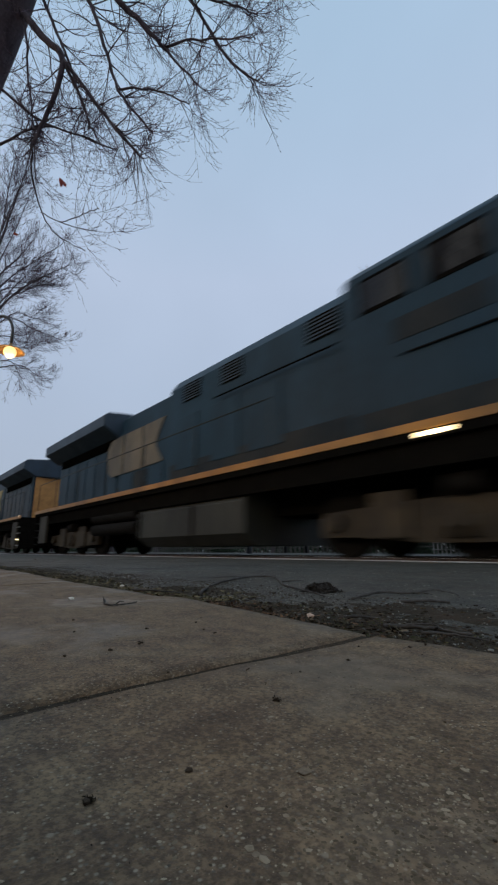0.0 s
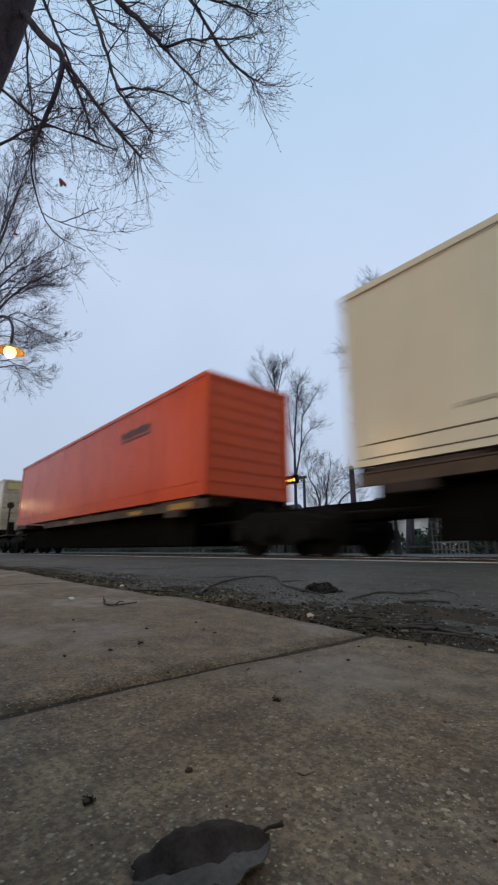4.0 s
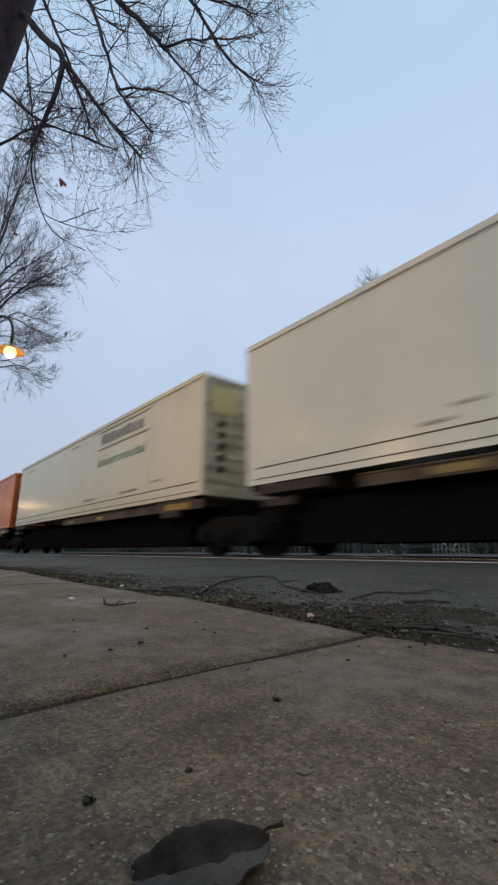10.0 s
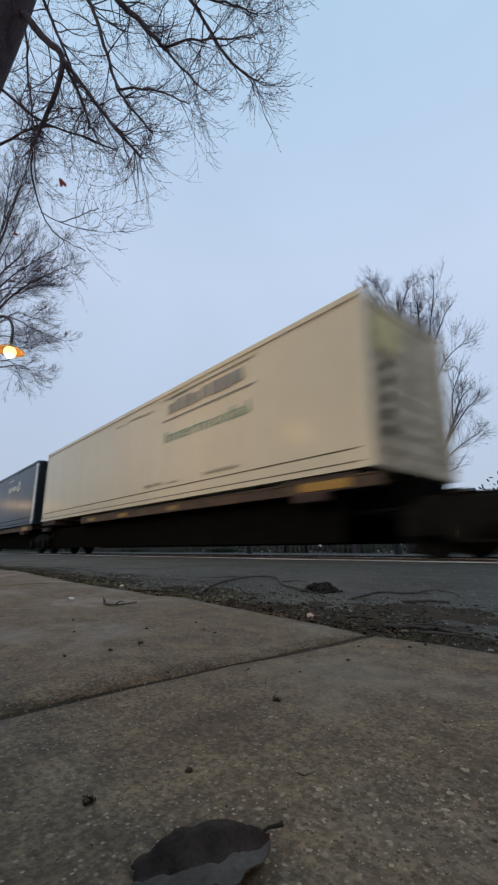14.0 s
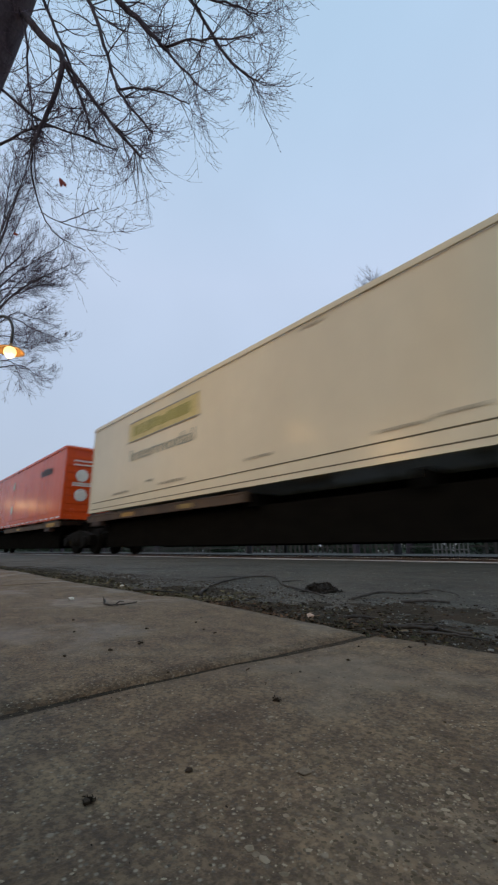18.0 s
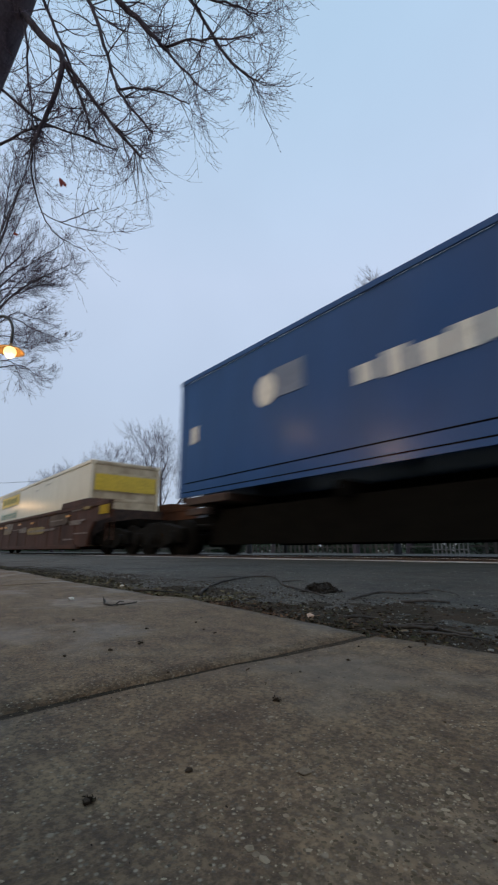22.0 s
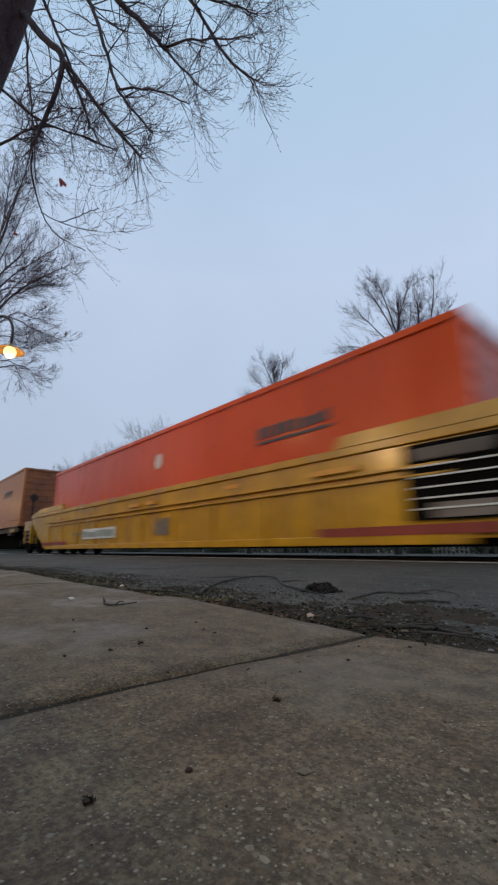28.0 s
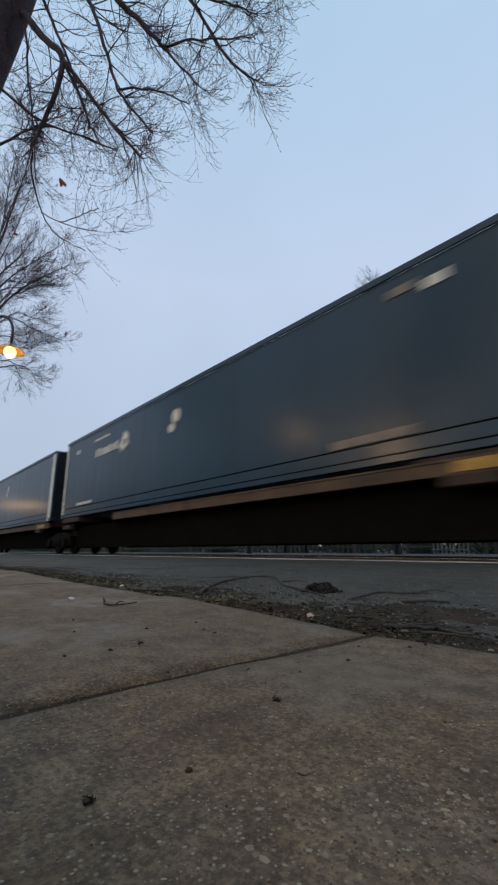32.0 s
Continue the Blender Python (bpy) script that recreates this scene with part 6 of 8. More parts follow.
        for lo, hi in ((0.98, 1.42), (1.86, 2.26)):
            part("front_placard", bx(LENGTH + 0.001, LENGTH + 0.008, -1.08, -0.35, lo, hi), PALEM, ob, "pale worn placard on the leading end")
    elif kind == "big_label":
        mark_panel(ob, 8.2, 8.55, 1.42, 2.34, PALEM, "pale bar", "marking_bar")
        mark_panel(ob, 8.8, 11.55, 1.42, 2.34, PALEM, "pale blank placard", "placard")
        part("dark_slash", prism([(9.5, 1.5), (9.9, 1.5), (10.8, 2.26), (10.3, 2.26)], -1.309, -1.3055, "y"), DARKG, ob, "dark slanted stroke")
        mark_panel(ob, 11.8, 12.15, 1.42, 2.34, PALEM, "pale bar", "marking_bar")
        part("front_placard", bx(LENGTH + 0.001, LENGTH + 0.006, -1.05, -0.01, 2.16, 2.64), PALEM, ob, "pale blank placard on the leading end")
    elif kind == "yellow_square":
        mark_panel(ob, 15.45, 15.92, 0.55, 1.03, OLIVEP, "dull yellow square placard", "placard")
        disc(ob, 4.9, 0.42, 0.16, 0.06, DARKM, "small dark scuff")


def blot(x0, x1, z0, z1, seed):
    """An uneven, rounded outline that fills a given width and height."""
    r = random.Random(seed)
    out = []
    for k in range(18):
        a = 2 * math.pi * k / 18
        c, s = math.cos(a), math.sin(a)
        w = r.uniform(0.86, 1.0)
        out.append(((x0 + x1) / 2 + (x1 - x0) / 2 * math.copysign(abs(c) ** 0.5, c) * w, (z0 + z1) / 2 + (z1 - z0) / 2 * math.copysign(abs(s) ** 0.5, s) * w))
    return out


FIN = {}


def container(colour, marks, u, floor, label, trim=None, ends=None, seed=1, trailer=False):
    """A 53-foot box with rails, corner posts and castings, a ribbed leading end and its markings."""
    ob = root("trailer" if trailer else "container", label, "trailer" if trailer else "container", "boxes carried by the train")
    trim = trim or colour
    key = (colour.name, trim.name)
    if key not in FIN:
        made = []
        body = bx(0.06, LENGTH - 0.05, -1.285, 1.285, 0.14, H - 0.10, bevel=0.02)
        made.append(("body", body, colour))
        for s in (-1, 1):
            made.append(("top_rail", bx(0.0, LENGTH, s * 1.295 - 0.03, s * 1.295 + 0.01 if s < 0 else s * 1.295 + 0.0, H - 0.11, H, bevel=0.012), colour))
            prof = [(s * 1.22, 0.0), (s * 1.304, 0.0), (s * 1.304, 0.10), (s * 1.298, 0.115), (s * 1.298, 0.295), (s * 1.22, 0.305)]
            made.append(("bottom_rail", prism(prof, 0.10, LENGTH - 0.10), colour))
            for x in (0.0, LENGTH - 0.17):
                wide = 0.20 if trim is not colour and x > 1 else 0.0
                made.append(("corner_post", bx(x - wide, x + 0.17, s * 1.20, s * 1.302, 0.0, H - 0.01, bevel=0.012), colour))
                if trim is not colour:
                    made.append(("post_cover", bx(x - wide - 0.004, x + 0.165, s * 1.300, s * 1.3075, 0.0, H - 0.02, bevel=0.002), trim))
                for z in (0.0, H - 0.13):
                    made.append(("corner_casting", bx(x - 0.006, x + 0.176, s * 1.13, s * 1.312, z, z + 0.125, bevel=0.015), colour))
        for s in (-1,):
            bm = bmesh.new()
            for i in range(1, 26):
                box(bm, i * 0.62 - 0.010, i * 0.62 + 0.010, s * 1.287, s * 1.2855 + 0.003, 0.30, H - 0.11)
            made.append(("seams", bm, colour))
            line = BLACK if colour in (DARKC, DARKG, BLUEC) else colour if colour in (RED, ORANGE, PALEO) else GRIME
            made.append(("rail_line", bx(0.2, LENGTH - 0.2, -1.3065, -1.29, 0.094, 0.117), line))
            made.append(("groove", bx(0.25, 6.9, -1.303, -1.28, 0.305, 0.322), line))
            made.append(("groove", bx(6.9, 15.9, -1.303, -1.28, 0.305, 0.322), line))
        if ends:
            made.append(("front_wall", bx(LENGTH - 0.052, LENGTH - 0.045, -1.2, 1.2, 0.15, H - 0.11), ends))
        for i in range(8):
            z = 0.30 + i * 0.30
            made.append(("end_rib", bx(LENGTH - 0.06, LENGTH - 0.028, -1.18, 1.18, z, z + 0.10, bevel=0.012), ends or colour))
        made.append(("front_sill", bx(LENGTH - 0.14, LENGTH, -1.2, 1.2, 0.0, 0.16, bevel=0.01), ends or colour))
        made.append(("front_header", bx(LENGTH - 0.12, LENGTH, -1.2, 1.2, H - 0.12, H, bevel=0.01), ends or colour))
        for s in (-0.62, 0.62):
            made.append(("door", bx(-0.02, 0.05, s - 0.58, s + 0.58, 0.12, H - 0.12, bevel=0.01), colour))
        FIN[key] = [(n, part(n, bm, mt, ob, soft_deg=0 if n == "bottom_rail" else 35)) for n, bm, mt in made]
    else:
        for n, src in FIN[key]:
            twin(n, src, Matrix.Identity(4), ob)
    add_marks(ob, marks, seed)
    # stained scuffs and patches, different on each box
    r = random.Random(seed * 7 + 3)
    for _ in range(5 if colour in (WHITE, COOLW, CREAM, GREYW) else 0):
        x, z = r.uniform(0.8, 15), r.choice((r.uniform(0.4, 0.6), r.uniform(H - 0.45, H - 0.2)))
        mark_bars(ob, x, x + r.uniform(0.3, 0.9), z, z + 0.05, SCUFF, "", 5, r.randint(1, 99), "stencil")
    rolling(ob, u)
    ob.location.z = 0.012 + floor
    if trailer:
        chassis(ob, turned=seed == 11)
    return ob


def chassis(ob, turned=False):
    """What makes a box a road trailer: frame rails, landing legs, tandem wheels and a rear guard, hung below its floor."""
    def fx(x):
        return LENGTH - x if turned else x

    for s in (-0.45, 0.45):
        part("frame_rail", bx(fx(0.3), fx(14.2), s - 0.07, s + 0.07, -0.34, 0.0, bevel=0.01), MAROON, ob)
    part("side_skirt", bx(fx(5.4), fx(14.6), -1.02, -0.98, -0.34, -0.02, bevel=0.01), MAROON, ob)
    part("slider", bx(fx(0.9), fx(6.0), -0.6, 0.6, -0.5, -0.3, bevel=0.02), BLACK, ob)
    for x in (2.95, 4.2):
        for s in (-1, 1):
            w = part("wheel", cyl(bmesh.new(), 0.5, 0.52, Matrix.Translation((fx(x), s * 0.98, -0.52)) @ pose(0, 0, 0, 90, 0, 0), 28), RUBBER, ob)
            part("rim", cyl(bmesh.new(), 0.29, 0.04, Matrix.Translation((fx(x), s * 1.245, -0.52)) @ pose(0, 0, 0, 90, 0, 0), 20), HUB, w)
            part("hub", cyl(bmesh.new(), 0.11, 0.10, Matrix.Translation((fx(x), s * 1.26, -0.52)) @ pose(0, 0, 0, 90, 0, 0), 12), HUB, w)
        part("axle", cyl(bmesh.new(), 0.07, 2.0, Matrix.Translation((fx(x), 0, -0.52)) @ pose(0, 0, 0, 90, 0, 0), 10), BLACK, ob)
    part("mud_flap", bx(fx(2.25), fx(2.27), -1.2, -0.7, -0.90, -0.40), RUBBER, ob)
    part("mud_flap", bx(fx(2.25), fx(2.27), 0.7, 1.2, -0.90, -0.40), RUBBER, ob)
    part("rear_guard", bx(fx(0.02), fx(0.12), -1.15, 1.15, -0.6, -0.5, bevel=0.01), BLACK, ob)
    for s in (-0.9, 0.9):
        part("guard_leg", bx(fx(0.03), fx(0.11), s - 0.05, s + 0.05, -0.52, 0.05), BLACK, ob)
    for s in (-0.65, 0.65):
        part("landing_leg", bx(fx(11.6), fx(11.8), s - 0.07, s + 0.07, -0.85, 0.0, bevel=0.01), BLACK, ob)
        part("leg_foot", bx(fx(11.5), fx(11.9), s - 0.14, s + 0.14, -0.90, -0.84, bevel=0.01), BLACK, ob)
    part("king_pin_plate", bx(fx(14.6), fx(15.9), -0.6, 0.6, -0.08, 0.0), BLACK, ob)


def spine_car(x0, x1, u, rear_trucks, front_truck, label, low=False, seed=1):
    """A skeleton flat car unit between couplings at x0 and x1 (from the box's rear), with its bogies, sills and platforms."""
    r = random.Random(seed)
    ob = root("spine_car", label, "flat car", "skeleton flat cars of the train")
    deck = 1.19 if not low else 1.08
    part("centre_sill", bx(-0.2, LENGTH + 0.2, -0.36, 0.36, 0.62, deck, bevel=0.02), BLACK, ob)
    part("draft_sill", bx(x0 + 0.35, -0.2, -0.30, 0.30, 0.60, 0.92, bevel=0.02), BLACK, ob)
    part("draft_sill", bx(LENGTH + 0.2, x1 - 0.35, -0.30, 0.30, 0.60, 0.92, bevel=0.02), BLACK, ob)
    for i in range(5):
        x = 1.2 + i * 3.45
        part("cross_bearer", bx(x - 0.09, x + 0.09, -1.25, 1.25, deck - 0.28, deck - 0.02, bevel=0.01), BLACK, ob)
    a, b = (0.1, 15.75) if low else (0.1, 8.1) if seed in (300, 301, 303, 316) else (2.6, LENGTH + 0.1) if seed in (305, 307) else (7.4 if seed == 318 else r.choice((7.4, 7.4, 4.8)), LENGTH + 0.1)
    for s in (-1, 1):
        sill = part("side_sill", bx(a, b, s * 1.28, s * 1.36, deck - 0.20, deck - 0.03, bevel=0.008), OLD_YELLOW if low else SILLS, ob)
        part("sill_lip", bx(a, b, s * 1.27, s * 1.375, deck - 0.028, deck, bevel=0.004), SILLS, sill)
        for k in range(4):
            x = a + 0.4 + k * 2.2 + r.uniform(0, 1.0)
            if s < 0 and x + 1.2 < b and seed < 330 and r.random() < 0.42:
                part("reflector", bx(x, x + r.uniform(0.35, 0.8), -1.372, -1.362, deck - 0.16, deck - 0.06), AMBER_OLD if k % 2 else DIMY, sill, "yellow reflective strip")
        if s < 0 and not low and b > 10:
            part("end_flash", bx(b - 1.5, b - 0.5, -1.374, -1.362, deck - 0.17, deck - 0.03), AMBER_OLD, sill, "dirty yellow sill end")
        if s < 0 and low:
            part("end_flash", bx(b - 0.95, b - 0.05, -1.374, -1.362, deck - 0.21, deck - 0.035), YELLOW, sill, "yellow painted sill end")
        # Black sheet that stands in for the shade below the open car.
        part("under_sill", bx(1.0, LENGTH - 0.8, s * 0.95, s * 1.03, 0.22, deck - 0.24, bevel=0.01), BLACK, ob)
    for x in (0.3, LENGTH - 1.9):
        part("end_platform", bx(x, x + 1.6, -1.33, 1.33, deck - 0.10, deck + (0.06 if not low else 0.0), bevel=0.01), RUST, ob)
    for x in (0.2, LENGTH - 0.3):
        for s in (-1, 1):
            part("pedestal", bx(x - 0.12, x + 0.16, s * 1.28, s * 1.12, deck - 0.02, 1.28 if not low else 0.98, bevel=0.01), BLACK, ob)
    part("brake_tank", cyl(bmesh.new(), 0.24, 1.3, Matrix.Translation((LENGTH * 0.42, -0.72, 0.66)) @ pose(0, 0, 0, 0, 90, 0), 18), GREASE, ob)
    tb = Tubes()
    tb.add([Vector((x0 + 0.4, -0.62, 0.72)), Vector((LENGTH * 0.5, -0.62, 0.60)), Vector((x1 - 0.4, -0.62, 0.72))], [0.03] * 3, 8)
    raw("brake_pipe", tb.v, tb.f, GREASE, ob)
    for x in rear_trucks:
        truck(ob, x)
    for x in front_truck:
        truck(ob, x)
    part("coupling", bx(x0 - 0.25, x0 + 0.5, -0.16, 0.16, 0.66, 0.94, bevel=0.04), GREASE, ob)
    part("coupling", bx(x1 - 0.5, x1 - 0.02, -0.14, 0.14, 0.68, 0.92, bevel=0.04), GREASE, ob)
    if front_truck:
        xb = LENGTH + 0.55
        stand = part("brake_stand", bx(xb - 0.04, xb + 0.04, -0.94, -0.86, 0.95, 2.62, bevel=0.01), RUST, ob)
        part("brake_wheel", cyl(bmesh.new(), 0.19, 0.04, Matrix.Translation((xb + 0.07, -0.90, 2.62)) @ pose(0, 0, 0, 0, 90, 0), 18), RUST, stand)
        part("wheel_hub", cyl(bmesh.new(), 0.05, 0.12, Matrix.Translation((xb + 0.08, -0.90, 2.62)) @ pose(0, 0, 0, 0, 90, 0), 10), GREASE, stand)
        part("brake_box", bx(xb + 0.30, xb + 0.62, -1.0, -0.70, 0.98, 1.66, bevel=0.02), GREASE, stand)
        part("end_platform", bx(LENGTH + 0.25, x1 - 0.55, -1.15, 1.15, 0.90, 0.97, bevel=0.01), RUST, ob, "rusty end walkway")
        for q in (-0.62, -0.12):
            part("ladder_rail", bx(x1 - 0.66, x1 - 0.62, q - 0.02, q + 0.02, 0.45, 1.70), RUST, ob)
        for k in range(5):
            part("ladder_rung", bx(x1 - 0.655, x1 - 0.625, -0.60, -0.14, 0.55 + 0.26 * k, 0.58 + 0.26 * k), RUST, ob)
    for x in (LENGTH - 1.2, 0.9):
        part("rail_clamp", bx(x - 0.35, x + 0.35, -1.40, -1.20, deck - 0.34, deck - 0.20, bevel=0.02), RUST, ob)
    if low:
        turned = seed == 310
        part("hitch_post", bx(*((14.3, 14.6) if not turned else (1.55, 1.85)), -0.4, 0.4, deck - 0.02, 1.92, bevel=0.02), BLACK, ob)
        part("hitch_brace", prism([(x if not turned else LENGTH - x, z) for x, z in ((13.0, deck), (13.25, deck), (14.45, 1.75), (14.3, 1.85))], -0.3, 0.3, "y"), BLACK, ob)
        if not turned:
            part("hitch_platform", bx(13.4, x1 - 0.25, -1.15, 1.15, deck - 0.04, 1.62, bevel=0.03), BLACK, ob)
        part("wheel_deck", bx(*((0.2, 5.0) if not turned else (11.2, 16.0)), -1.3, 1.3, deck - 0.06, deck + 0.035, bevel=0.01), RUST, ob)
        part("tool_box", bx(8.0, 8.7, -1.30, -0.9, 0.45, deck - 0.21, bevel=0.02), SILLS, ob)
    rolling(ob, u)
    return ob


def worn_patch(parent, x0, x1, z0, z1, material, label, seed, y=1.536):
    """A patch of old paint with an uneven outline on the near side."""
    return part("patch", prism(blot(x0, x1, z0, z1, seed), -y - 0.003, -y + 0.02, "y"), material, parent, label)


def well_car(colour, x0, x1, u, rear_trucks, front_truck, label, graffiti="", seed=1):
    """A well car unit: deep side walls with chords and posts, a low floor, raised ends over the bogies, steps and patches."""
    r = random.Random(seed)
    ob = root("well_car", label, "well car", "well cars of the train")
    ra = max(x0 + 0.05, -1.3 if abs(rear_trucks[0] - x0) < 0.1 else -2.1)
    rb = min(x1 - 0.05, LENGTH + (2.35 if front_truck else 1.35))
    low_end = [(-0.40, 0.24), (-0.50, 0.70), (-1.02, 1.06)] if ra > -1.5 else [(-0.05, 0.24), (-0.30, 0.40), (-1.10, 0.80)]
    high_end = [(LENGTH + 0.68, 0.24), (LENGTH + 0.87, 0.70), (LENGTH + 1.22, 0.98)]
    for s in (-1, 1):
        prof = high_end + [(rb, 1.04), (rb, 1.42), (rb - 0.05, 1.50), (ra + 0.05, 1.50), (ra, 1.42), (ra, 1.22)] + low_end[::-1]
        side = part("side_wall", prism(prof, s * 1.46, s * 1.50, "y"), colour, ob)
        part("top_chord", bx(ra + 0.02, rb - 0.02, s * 1.42, s * 1.55, 1.44, 1.56, bevel=0.012), colour, side)
        part("bottom_chord", bx(0.15, LENGTH - 0.15, s * 1.40, s * 1.545, 0.17, 0.30, bevel=0.012), colour, side)
        for ends, way in ((low_end, 1), (high_end, -1)):
            inner = [(x + 0.09 * way, z + 0.03) for x, z in ends]
            part("end_rake", prism(ends + inner[::-1], s * 1.44, s * 1.535, "y"), colour, side)
        if colour is YELLOW:
            part("mid_ledge", bx(0.3, LENGTH - 0.3, s * 1.49, s * 1.57, 1.11, 1.15, bevel=0.008), colour, side)
            part("mid_ledge", bx(0.3, LENGTH - 0.3, s * 1.49, s * 1.56, 1.00, 1.03, bevel=0.008), colour, side)
        for i in range(11):
            x = 0.5 + i * 1.51
            part("side_post", bx(x - 0.07, x + 0.07, s * 1.49, s * (1.535 if colour is YELLOW else 1.515), 0.28, 0.99 if colour is YELLOW else 1.45, bevel=0.008), colour, side)
        for e in (0, 1):
            cap = [(ra + 0.1, 1.565), (-0.95, 1.72), (-0.6, 1.75), (1.85, 1.75), (1.95, 1.565)]
            if e:
                cap = [(LENGTH - x if k else rb - 0.1, z) for k, (x, z) in enumerate(cap)]
            part("end_chord", prism(cap, s * 1.44, s * 1.552, "y"), colour, side)
    part("floor", bx(0.0, LENGTH, -1.42, 1.42, 0.16, 0.26), BLACK, ob)
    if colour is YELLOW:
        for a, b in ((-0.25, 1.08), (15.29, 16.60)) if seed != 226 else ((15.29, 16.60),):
            # A black panel on the wall paints the shaded depth of the end bay.
            rec = part("end_recess", bx(a, b, -1.556, -1.548, 0.46, 1.40), BLACK, ob, "flat black panel for the shaded end bay")
            for k in range(5):
                part("ladder_rung", bx(a + 0.12, b - 0.08, -1.585, -1.558, 0.58 + 0.13 * k, 0.60 + 0.13 * k), PALEM, rec, "pale ladder rung")
            part("grey_plate", bx(a + 0.35, b - 0.15, -1.572, -1.559, 0.48, 0.66), DIMM, rec, "pale worn plate")
            for k in range(3):
                part("valve_box", bx(a + 0.2 + 0.32 * k, a + 0.40 + 0.32 * k, -1.60, -1.557, 1.18, 1.34, bevel=0.015), DIMM, rec, "dull grey valve box")
    for e in (0, 1):
        a, b = (x0 + 0.3, 0.0) if e == 0 else (LENGTH, x1 - 0.3)
        part("end_deck", bx(a, b, -0.75, 0.75, 0.80, 1.02, bevel=0.02), BLACK, ob)
        if colour is YELLOW and b - a > 2.1:
            xa, xb = (x0 - 0.62, x0 + 0.45) if e == 0 else (x1 - 1.05, x1 + 0.05)
            for s in (-1, 1):
                stand = part("end_ladder_panel", bx(xa, xb, s * 1.40, s * 1.50, 0.95, 1.72 if e else 1.36, bevel=0.015), YELLOW, ob)
                for q in (xa + 0.08, xb - 0.08):
                    part("ladder_post", bx(q - 0.05, q + 0.05, s * 1.42, s * 1.49, 0.42, 0.96, bevel=0.01), YELLOW, stand)
                for k in range(3):
                    part("ladder_rung", bx(xa + 0.1, xb - 0.1, s * 1.44, s * 1.47, 0.48 + 0.16 * k, 0.51 + 0.16 * k), DIMY, stand)
            part("end_sill", bx((xa + xb) / 2 - 0.12, (xa + xb) / 2 + 0.12, -1.40, 1.40, 0.85, 1.10, bevel=0.02), YELLOW, ob)
        part("end_bulkhead", bx((b if e == 0 else a) - 0.1, (b if e == 0 else a) + 0.1, -1.44, 1.44, 0.3, 1.50, bevel=0.02), RUST, ob)
        xx = a + 0.45 if e == 0 else b - 0.45
        for k in range(4):
            part("step_rung", bx(xx - 0.22, xx + 0.22, -1.40, -1.37, 0.42 + 0.26 * k, 0.445 + 0.26 * k), GREASE, ob)
        for q in (-0.22, 0.22):
            part("grab_iron", bx(xx + q - 0.015, xx + q + 0.015, -1.41, -1.38, 0.40, 1.30), colour, ob)
    for k in range(5 if graffiti != "small" else 0):
        x = r.uniform(0.8, 14.5)
        part("reflector", bx(x, x + r.uniform(0.3, 0.6), -1.582, -1.555, 1.20, 1.28), AMBER, ob, "yellow reflective strip")
    if colour is BROWN:
        mark_bars(ob, 5.6, 7.2, 1.09, 1.39, DIMM, "faded pale stencil as plain bars", 9, seed, "stencil", y=-1.537)
        mark_panel(ob, 6.3, 8.3, 1.03, 1.06, DIMM, "faded pale line", "stripe", y=-1.537)
        mark_panel(ob, 8.2, 8.65, 1.24, 1.32, AMBER, "yellow reflective strip", "reflector", y=-1.537)
        mark_bars(ob, 8.5, 9.7, 0.9, 1.12, DIMM, "faded pale stencil as plain bars", 6, seed + 8, "stencil", y=-1.537)
        mark_bars(ob, 10.2, 13.6, 0.85, 0.93, DIMM, "faded pale stencil as plain bars", 14, seed + 1, "stencil", y=-1.537)
        for k, (a, b, z) in enumerate(((13.1, 14.4, 1.16), (15.3, 16.2, 1.40), (14.7, 15.6, 0.46), (15.7, 16.9, 0.63), (15.2, 16.3, 0.94), (15.6, 16.6, 1.05))):
            mark_bars(ob, a, b, z, z + (0.05 if k != 4 else 0.16), DIMM, "faded pale stencil as plain bars", 7, seed + 20 + k, "stencil", y=-1.537)
        worn_patch(ob, -0.05, 0.8, 0.50, 0.98, TANP, "worn tan patch", seed)
        mark_panel(ob, 14.75, 15.1, 1.24, 1.31, AMBER, "yellow reflective strip", "reflector", y=-1.537)
        worn_patch(ob, 16.4, 17.0, 1.38, 1.49, DIMY, "dim yellow patch", seed + 1, 1.552)
        worn_patch(ob, -1.0, 0.4, 1.08, 1.46, DIMY, "dim yellow end patch", seed + 2, 1.552)
        worn_patch(ob, 0.1, 1.3, 1.02, 1.22, TANP, "worn tan patch", seed + 4)
        if seed == 221:
            worn_patch(ob, 9.80, 12.36, 0.74, 1.06, DIMY, "worn yellow-tan patch", seed + 5)
            worn_patch(ob, 12.76, 15.12, 0.98, 1.40, DUSTP, "dusty faded patch", seed + 6)
            worn_patch(ob, 5.37, 6.92, 0.88, 1.14, TANP, "worn tan patch", seed + 7)
            worn_patch(ob, 9.07, 9.40, 0.86, 1.04, DIMM, "pale worn patch", seed + 8)
        if seed == 221:
            # Yellow patch with the lamp's reflection on the car end put into its colour.
            mark_panel(ob, LENGTH + 1.62, rb - 0.06, 1.16, 1.43, GLINT_YELLOW, "glossy yellow end patch painted for a lamp's reflection", "reflector", y=-1.5535)
        mark_bars(ob, 1.2, 2.6, 1.08, 1.28, DIMM, "faded grey stencil as plain bars", 4, seed + 3, "stencil", y=-1.537)
    else:
        mark_bars(ob, 3.2, 4.4, 0.60, 0.68, DIMY, "dull stencil as plain bars", 9, seed, "stencil", y=-1.537)
        mark_bars(ob, 8.83, 9.44, 0.46, 0.85, DIMM, "dull stencil as plain bars", 4, seed + 1, "stencil", y=-1.537)
        mark_panel(ob, 11.4, 11.9, 1.26, 1.33, AMBER, "yellow reflective strip", "reflector", y=-1.502)
